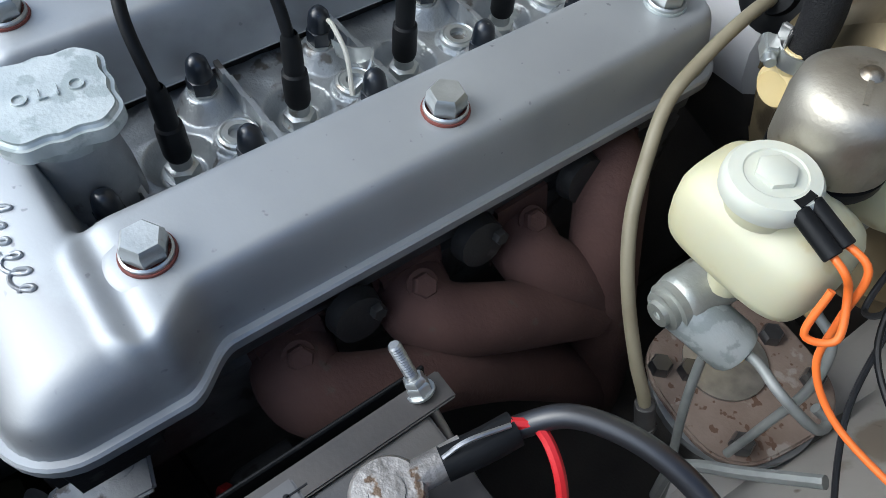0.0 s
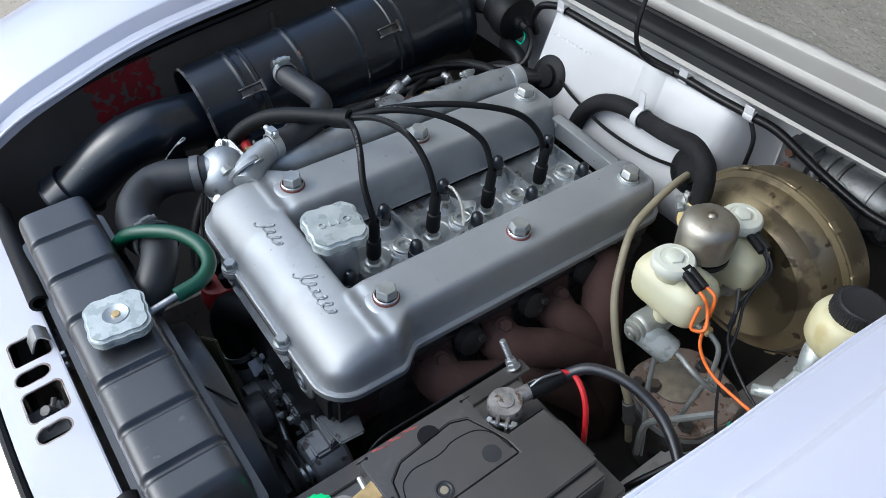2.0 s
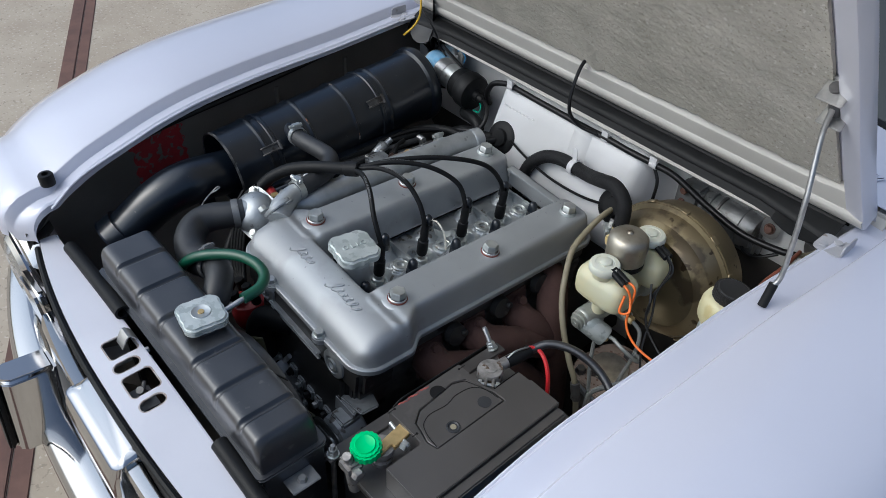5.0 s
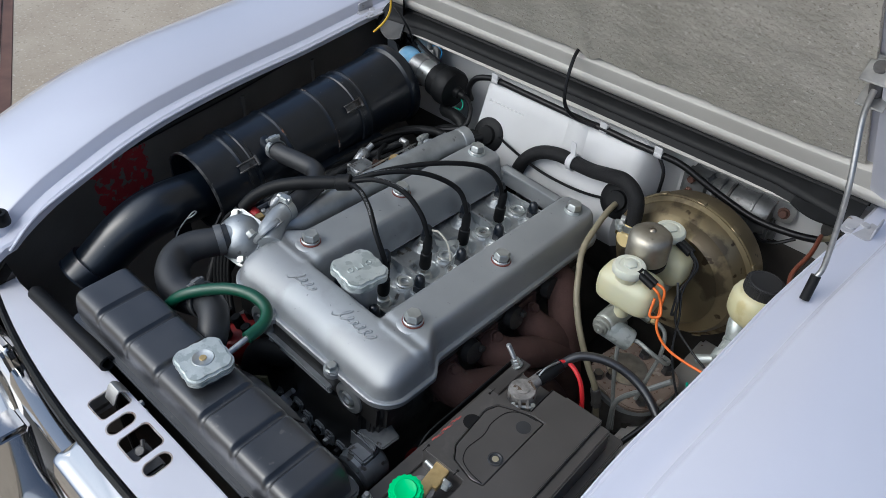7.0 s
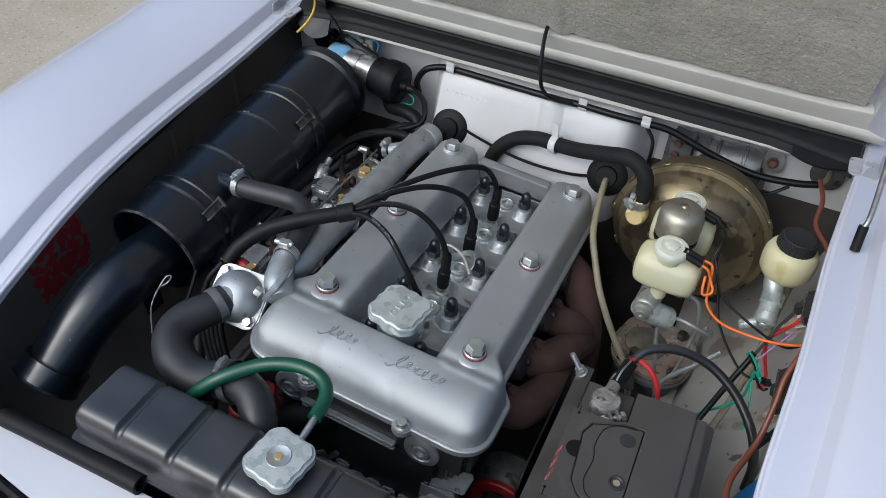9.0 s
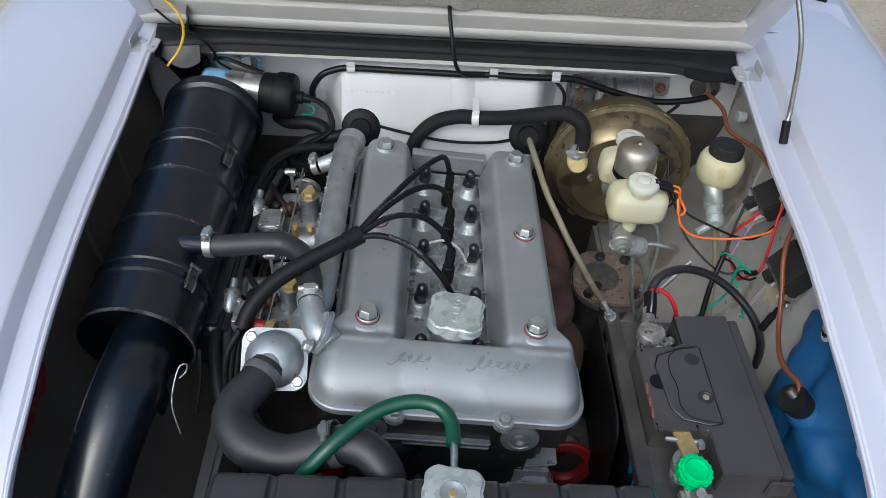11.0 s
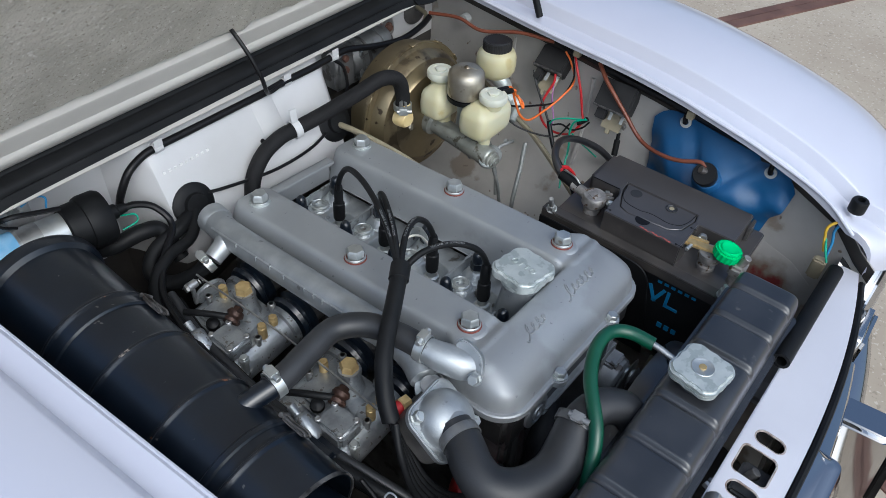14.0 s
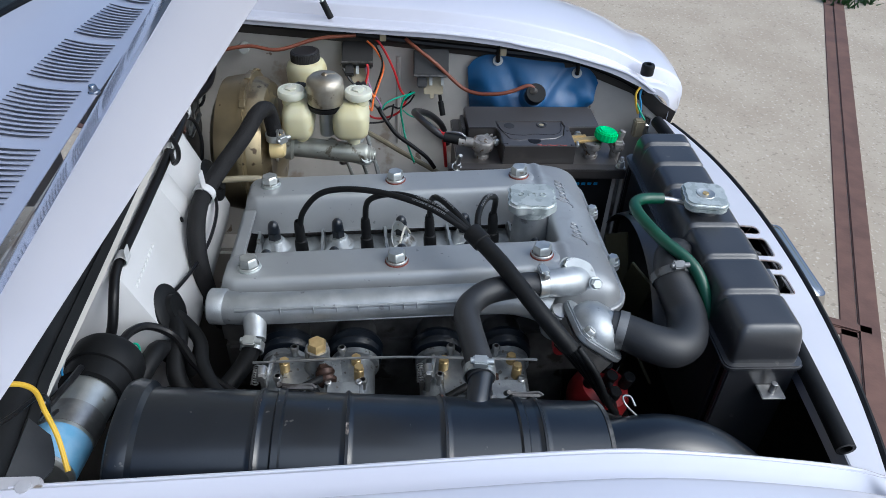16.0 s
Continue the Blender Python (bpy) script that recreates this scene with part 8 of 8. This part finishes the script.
# speedometer cable, brake pipes, battery cables and the small wiring on the inner wing
wire("speedo_cable", [(0.147, 0.466, 0.806), (0.151, 0.43, 0.807), (0.158, 0.385, 0.802), (0.168, 0.339, 0.791), (0.187, 0.305, 0.767), (0.207, 0.279, 0.739), (0.233, 0.262, 0.70), (0.263, 0.253, 0.653), (0.283, 0.251, 0.621), (0.293, 0.252, 0.58), (0.296, 0.26, 0.53)], 0.0052, TUBEBEIGE, "olive-beige sheathed cable from the firewall grommet", "cable", 14)
single("cable_ferrule", join(rod((0.285, 0.251, 0.617), (0.2925, 0.2515, 0.588), 0.0082, 14), hexhead((0.292, 0.2515, 0.59), (0.2, 0.05, -1), 0.0165, 0.01)), CASTDARK, "dark ferrule on the sheathed cable", "ferrule")
wire("brake_pipe", [(0.3185, 0.2545, 0.756), (0.332, 0.252, 0.764), (0.351, 0.247, 0.765), (0.371, 0.250, 0.757), (0.379, 0.258, 0.748), (0.378, 0.268, 0.745), (0.369, 0.264, 0.752)], 0.0032, TUBEGREY, "thin grey steel brake pipe with a hairpin bend", "pipe", 12)
wire("brake_pipe", [(0.305, 0.249, 0.757), (0.307, 0.244, 0.735), (0.315, 0.236, 0.695), (0.324, 0.233, 0.65), (0.334, 0.226, 0.62), (0.34, 0.222, 0.59)], 0.0032, TUBEGREY, "thin grey steel brake pipe running down", "pipe", 12)
wire("brake_pipe", [(0.332, 0.30, 0.771), (0.35, 0.298, 0.76), (0.358, 0.285, 0.73), (0.355, 0.27, 0.69), (0.35, 0.26, 0.64)], 0.0032, TUBEGREY, "thin grey steel brake pipe from the rear outlet", "pipe", 12)
wire("clutch_pipe", [(0.40, 0.24, 0.742), (0.37, 0.226, 0.708), (0.347, 0.217, 0.682), (0.337, 0.214, 0.655), (0.338, 0.214, 0.60)], 0.0042, TUBEGREY, "grey clutch pipe along the wheel arch", "pipe")
wire("wing_tube", [(0.47, 0.43, 0.80), (0.455, 0.33, 0.76), (0.445, 0.25, 0.73), (0.425, 0.17, 0.69), (0.40, 0.10, 0.66)], 0.005, TUBEBEIGE, "pale tube down the inner wing", "tube")
cs = Vector((0.2923, 0.1036, 0.8045))
wire("battery_cable", [tuple(cpos + Vector((0.004, 0.04, 0.004))), tuple(cs), (0.308, 0.128, 0.815), (0.343, 0.146, 0.815), (0.385, 0.152, 0.802), (0.425, 0.140, 0.782), (0.458, 0.115, 0.755), (0.475, 0.092, 0.722), (0.478, 0.08, 0.68)], 0.0062, CABLEGLOSS, "thick black battery cable arching over the battery", "cable", 14)
wire("battery_sleeve", [tuple(cpos + Vector((0.003, 0.030, 0.003))), tuple(cpos.lerp(cs, 0.75)), tuple(cs)], 0.0092, RUBBER, "shiny black tape at the cable end", "tape", 14)
wire("red_wire", [tuple(cs + Vector((-0.002, -0.002, 0.006))), (0.301, 0.112, 0.808), (0.322, 0.108, 0.797), (0.338, 0.099, 0.768), (0.346, 0.092, 0.71)], 0.0032, WIRERED, "red wire from the battery clamp")
wire("thin_wire", [tuple(cpos + Vector((0.003, 0.03, 0.012))), (0.287, 0.078, 0.816), (0.2925, 0.1, 0.8145)], 0.0014, STEEL, "thin bare wire at the clamp")
wire("brown_washer_hose", [(0.436, -0.076, 0.829), (0.438, -0.062, 0.832), (0.437, -0.035, 0.821), (0.440, -0.007, 0.813), (0.451, 0.03, 0.808), (0.459, 0.058, 0.815), (0.463, 0.09, 0.842), (0.464, 0.116, 0.866), (0.474, 0.145, 0.885), (0.490, 0.168, 0.898)], 0.0036, WIREBROWN, "brown washer hose looping up to the fender edge", "hose", 10)
wire("brown_washer_hose", [(0.485, 0.26, 0.905), (0.478, 0.33, 0.90), (0.46, 0.40, 0.885), (0.462, 0.455, 0.89), (0.455, 0.52, 0.88)], 0.0034, WIREBROWN, "brown washer hose along the inner wing", "hose", 10)
wire("orange_wire", [(0.328, 0.252, 0.8835), (0.347, 0.252, 0.878), (0.352, 0.243, 0.85), (0.359, 0.234, 0.824), (0.385, 0.230, 0.805), (0.430, 0.228, 0.803), (0.465, 0.217, 0.82), (0.488, 0.209, 0.845), (0.494, 0.225, 0.875), (0.496, 0.24, 0.89)], 0.0019, ORANGE, "thin orange wire from the brake fluid cap", "wire", 12)
wire("orange_wire", [(0.328, 0.243, 0.8835), (0.342, 0.241, 0.880), (0.348, 0.243, 0.868), (0.358, 0.233, 0.852), (0.347, 0.225, 0.85), (0.343, 0.236, 0.872)], 0.0019, ORANGE, "looped orange wire from the brake fluid cap", "wire", 12)
single("cap_plug", join(box(0.304, 0.2415, 0.884, 0.313, 0.2565, 0.893, 0.002), rod((0.310, 0.2448, 0.8885), (0.334, 0.2425, 0.882), 0.0048, 14), rod((0.310, 0.2535, 0.8885), (0.334, 0.2515, 0.882), 0.0048, 14)), RUBBER, "small black plug on the brake fluid cap", "plug")
single("cap_plug", join(box(0.305, 0.349, 0.878, 0.313, 0.363, 0.886, 0.002), rod((0.310, 0.3515, 0.882), (0.334, 0.344, 0.879), 0.0046, 14), rod((0.311, 0.3595, 0.882), (0.336, 0.352, 0.879), 0.0046, 14)), RUBBER, "small black plug on the rear brake fluid cap", "plug")
wire("black_wire", [(0.334, 0.346, 0.88), (0.35, 0.335, 0.87), (0.352, 0.31, 0.84), (0.365, 0.29, 0.815), (0.385, 0.25, 0.78), (0.43, 0.20, 0.76), (0.465, 0.19, 0.775)], 0.0018, WIREBLACK, "thin black wire from the brake fluid cap")
wire("grey_wire", [(0.334, 0.348, 0.882), (0.352, 0.34, 0.865), (0.345, 0.318, 0.83), (0.35, 0.30, 0.80), (0.36, 0.285, 0.83), (0.345, 0.30, 0.86)], 0.0018, RUBBERGREY, "thin grey wire looping beside the reservoir")
wire("black_wire", [(0.352, 0.30, 0.845), (0.372, 0.262, 0.826), (0.413, 0.237, 0.818), (0.45, 0.228, 0.808), (0.473, 0.222, 0.812), (0.488, 0.211, 0.850), (0.497, 0.225, 0.885)], 0.0018, WIREBLACK, "thin black wire sagging across to the relay")
wire("red_wire", [(0.472, 0.240, 0.855), (0.467, 0.238, 0.84), (0.456, 0.246, 0.81), (0.449, 0.247, 0.784), (0.456, 0.238, 0.757), (0.463, 0.222, 0.745), (0.458, 0.198, 0.752), (0.453, 0.178, 0.767), (0.458, 0.165, 0.79)], 0.0022, WIRERED, "red wire looping below the relay")
wire("red_wire", [(0.500, 0.245, 0.900), (0.494, 0.222, 0.893), (0.484, 0.205, 0.872), (0.480, 0.188, 0.835), (0.478, 0.178, 0.803), (0.470, 0.168, 0.79)], 0.0022, WIRERED, "red wire down from the fender edge")
wire("violet_wire", [(0.478, 0.243, 0.845), (0.466, 0.236, 0.815), (0.455, 0.226, 0.80), (0.445, 0.215, 0.785), (0.436, 0.212, 0.775)], 0.0014, WIREVIOLET, "thin violet wire at the relay")
wire("grey_wire", [(0.472, 0.285, 0.845), (0.465, 0.272, 0.825), (0.452, 0.25, 0.808), (0.440, 0.225, 0.785), (0.433, 0.215, 0.776)], 0.0022, RUBBERGREY, "thin grey wire down from the relay")
wire("black_loom", [(0.436, 0.219, 0.784), (0.433, 0.213, 0.772), (0.424, 0.198, 0.752), (0.416, 0.182, 0.735), (0.404, 0.152, 0.717), (0.393, 0.126, 0.70), (0.386, 0.11, 0.68)], 0.0042, WIREBLACK, "black sleeved loom down the inner wing", "wiring loom", 10)
wire("green_wire", [(0.428, 0.212, 0.784), (0.430, 0.205, 0.795), (0.437, 0.187, 0.802), (0.443, 0.168, 0.806), (0.447, 0.150, 0.810)], 0.0016, WIREGREEN, "thin green wire to the relay plug")
wire("green_wire", [(0.445, 0.152, 0.812), (0.440, 0.170, 0.80), (0.441, 0.176, 0.775), (0.440, 0.172, 0.745), (0.425, 0.166, 0.722), (0.402, 0.157, 0.705), (0.39, 0.15, 0.69)], 0.0019, WIREGREEN, "green wire running down the inner wing")
wire("green_wire", [(0.442, 0.172, 0.775), (0.447, 0.160, 0.762), (0.450, 0.140, 0.752), (0.448, 0.118, 0.745)], 0.0014, WIREGREEN, "thin green wire behind the battery cable")
wire("black_wire", [(0.436, 0.210, 0.778), (0.442, 0.195, 0.783), (0.450, 0.178, 0.775), (0.456, 0.160, 0.785), (0.458, 0.150, 0.80)], 0.0018, WIREBLACK, "short black wire to the relay plug")
single("wire_tape", tube([(0.452, 0.170, 0.792), (0.456, 0.162, 0.797), (0.458, 0.155, 0.805)], 0.0042, 10, 4), RUBBER, "black tape round the relay wires", "tape")
single("wing_plug", join(rod((0.476, 0.098, 0.778), (0.466, 0.093, 0.752), 0.0055, 12), rod((0.480, 0.100, 0.79), (0.476, 0.098, 0.778), 0.0035, 10)), RUBBER, "small black rubber plug below the relay", "plug")
single("wing_screw", join(hexhead((0.490, 0.098, 0.80), (-1, 0, 0.1), 0.010, 0.006)), STEEL, "small screw in the inner wing", "screw")
# blue and yellow lamp wires at the front corner
wire("yellow_wire", [(0.448, -0.288, 0.835), (0.438, -0.275, 0.82), (0.436, -0.278, 0.80), (0.432, -0.285, 0.78)], 0.0022, WIREYELLOW, "thin yellow headlamp wire")
wire("blue_wire", [(0.45, -0.292, 0.835), (0.444, -0.285, 0.815), (0.44, -0.29, 0.795), (0.434, -0.292, 0.77)], 0.0022, WIREBLUE, "thin blue headlamp wire")
wire("green_wire", [(0.437, -0.28, 0.80), (0.428, -0.288, 0.785), (0.42, -0.297, 0.772)], 0.0018, WIREGREEN, "thin green headlamp wire")
single("lamp_connector", box(0.415, -0.298, 0.735, 0.432, -0.278, 0.772, 0.003), TUBEBEIGE, "pale plastic headlamp connector", "connector")
# bulkhead feed and tubes at the rear corner
bk = thing("bulkhead_feed", (0.47, 0.56, 0.865), "dull steel bulkhead connector", "connector")
part("disc", lathe([(0, 0), (0.026, 0), (0.026, 0.006), (0.02, 0.009), (0, 0.009)], (0.468, 0.573, 0.862), (-0.2, -1, 0), 28), CASTDARK, bk)
part("tube_end", tube([(0.47, 0.565, 0.872), (0.462, 0.535, 0.87), (0.435, 0.518, 0.866)], 0.0045, 10, 5), TUBEBEIGE, bk)
single("white_grommet", rod((0.497, 0.47, 0.868), (0.512, 0.47, 0.868), 0.01, 16), INKPALE, "small white plug in the inner wing", "plug")
for y in (0.21, -0.015):
    z = lerp_table(LIP, y)[1]
    single("edge_clip", box(lerp_table(LIP, y)[0] + 0.004, y - 0.006, z - 0.022, lerp_table(LIP, y)[0] + 0.02, y + 0.006, z - 0.008, 0.001), TUBEBEIGE, "small beige clip under the fender edge", "clip", "edge clips")
# weeds at the edge of the yard
lv = bmesh.new()
rng = random.Random(5)
for k in range(260):
    a, d = rng.uniform(0, 6.3), rng.uniform(0, 0.14) ** 0.8
    px, py = 3.02 + d * math.cos(a), -2.2 + d * math.sin(a)
    h, w = rng.uniform(0.02, 0.08), rng.uniform(0.006, 0.014)
    tx, ty = rng.uniform(-0.04, 0.04), rng.uniform(-0.04, 0.04)
    v = [lv.verts.new((px - w, py, GROUND_Z)), lv.verts.new((px + w, py, GROUND_Z)), lv.verts.new((px + tx, py + ty, GROUND_Z + h))]
    lv.faces.new(v)
single("weeds", lv, LEAF, "tuft of low green weeds beside the rail", "weeds", kind="stuff")
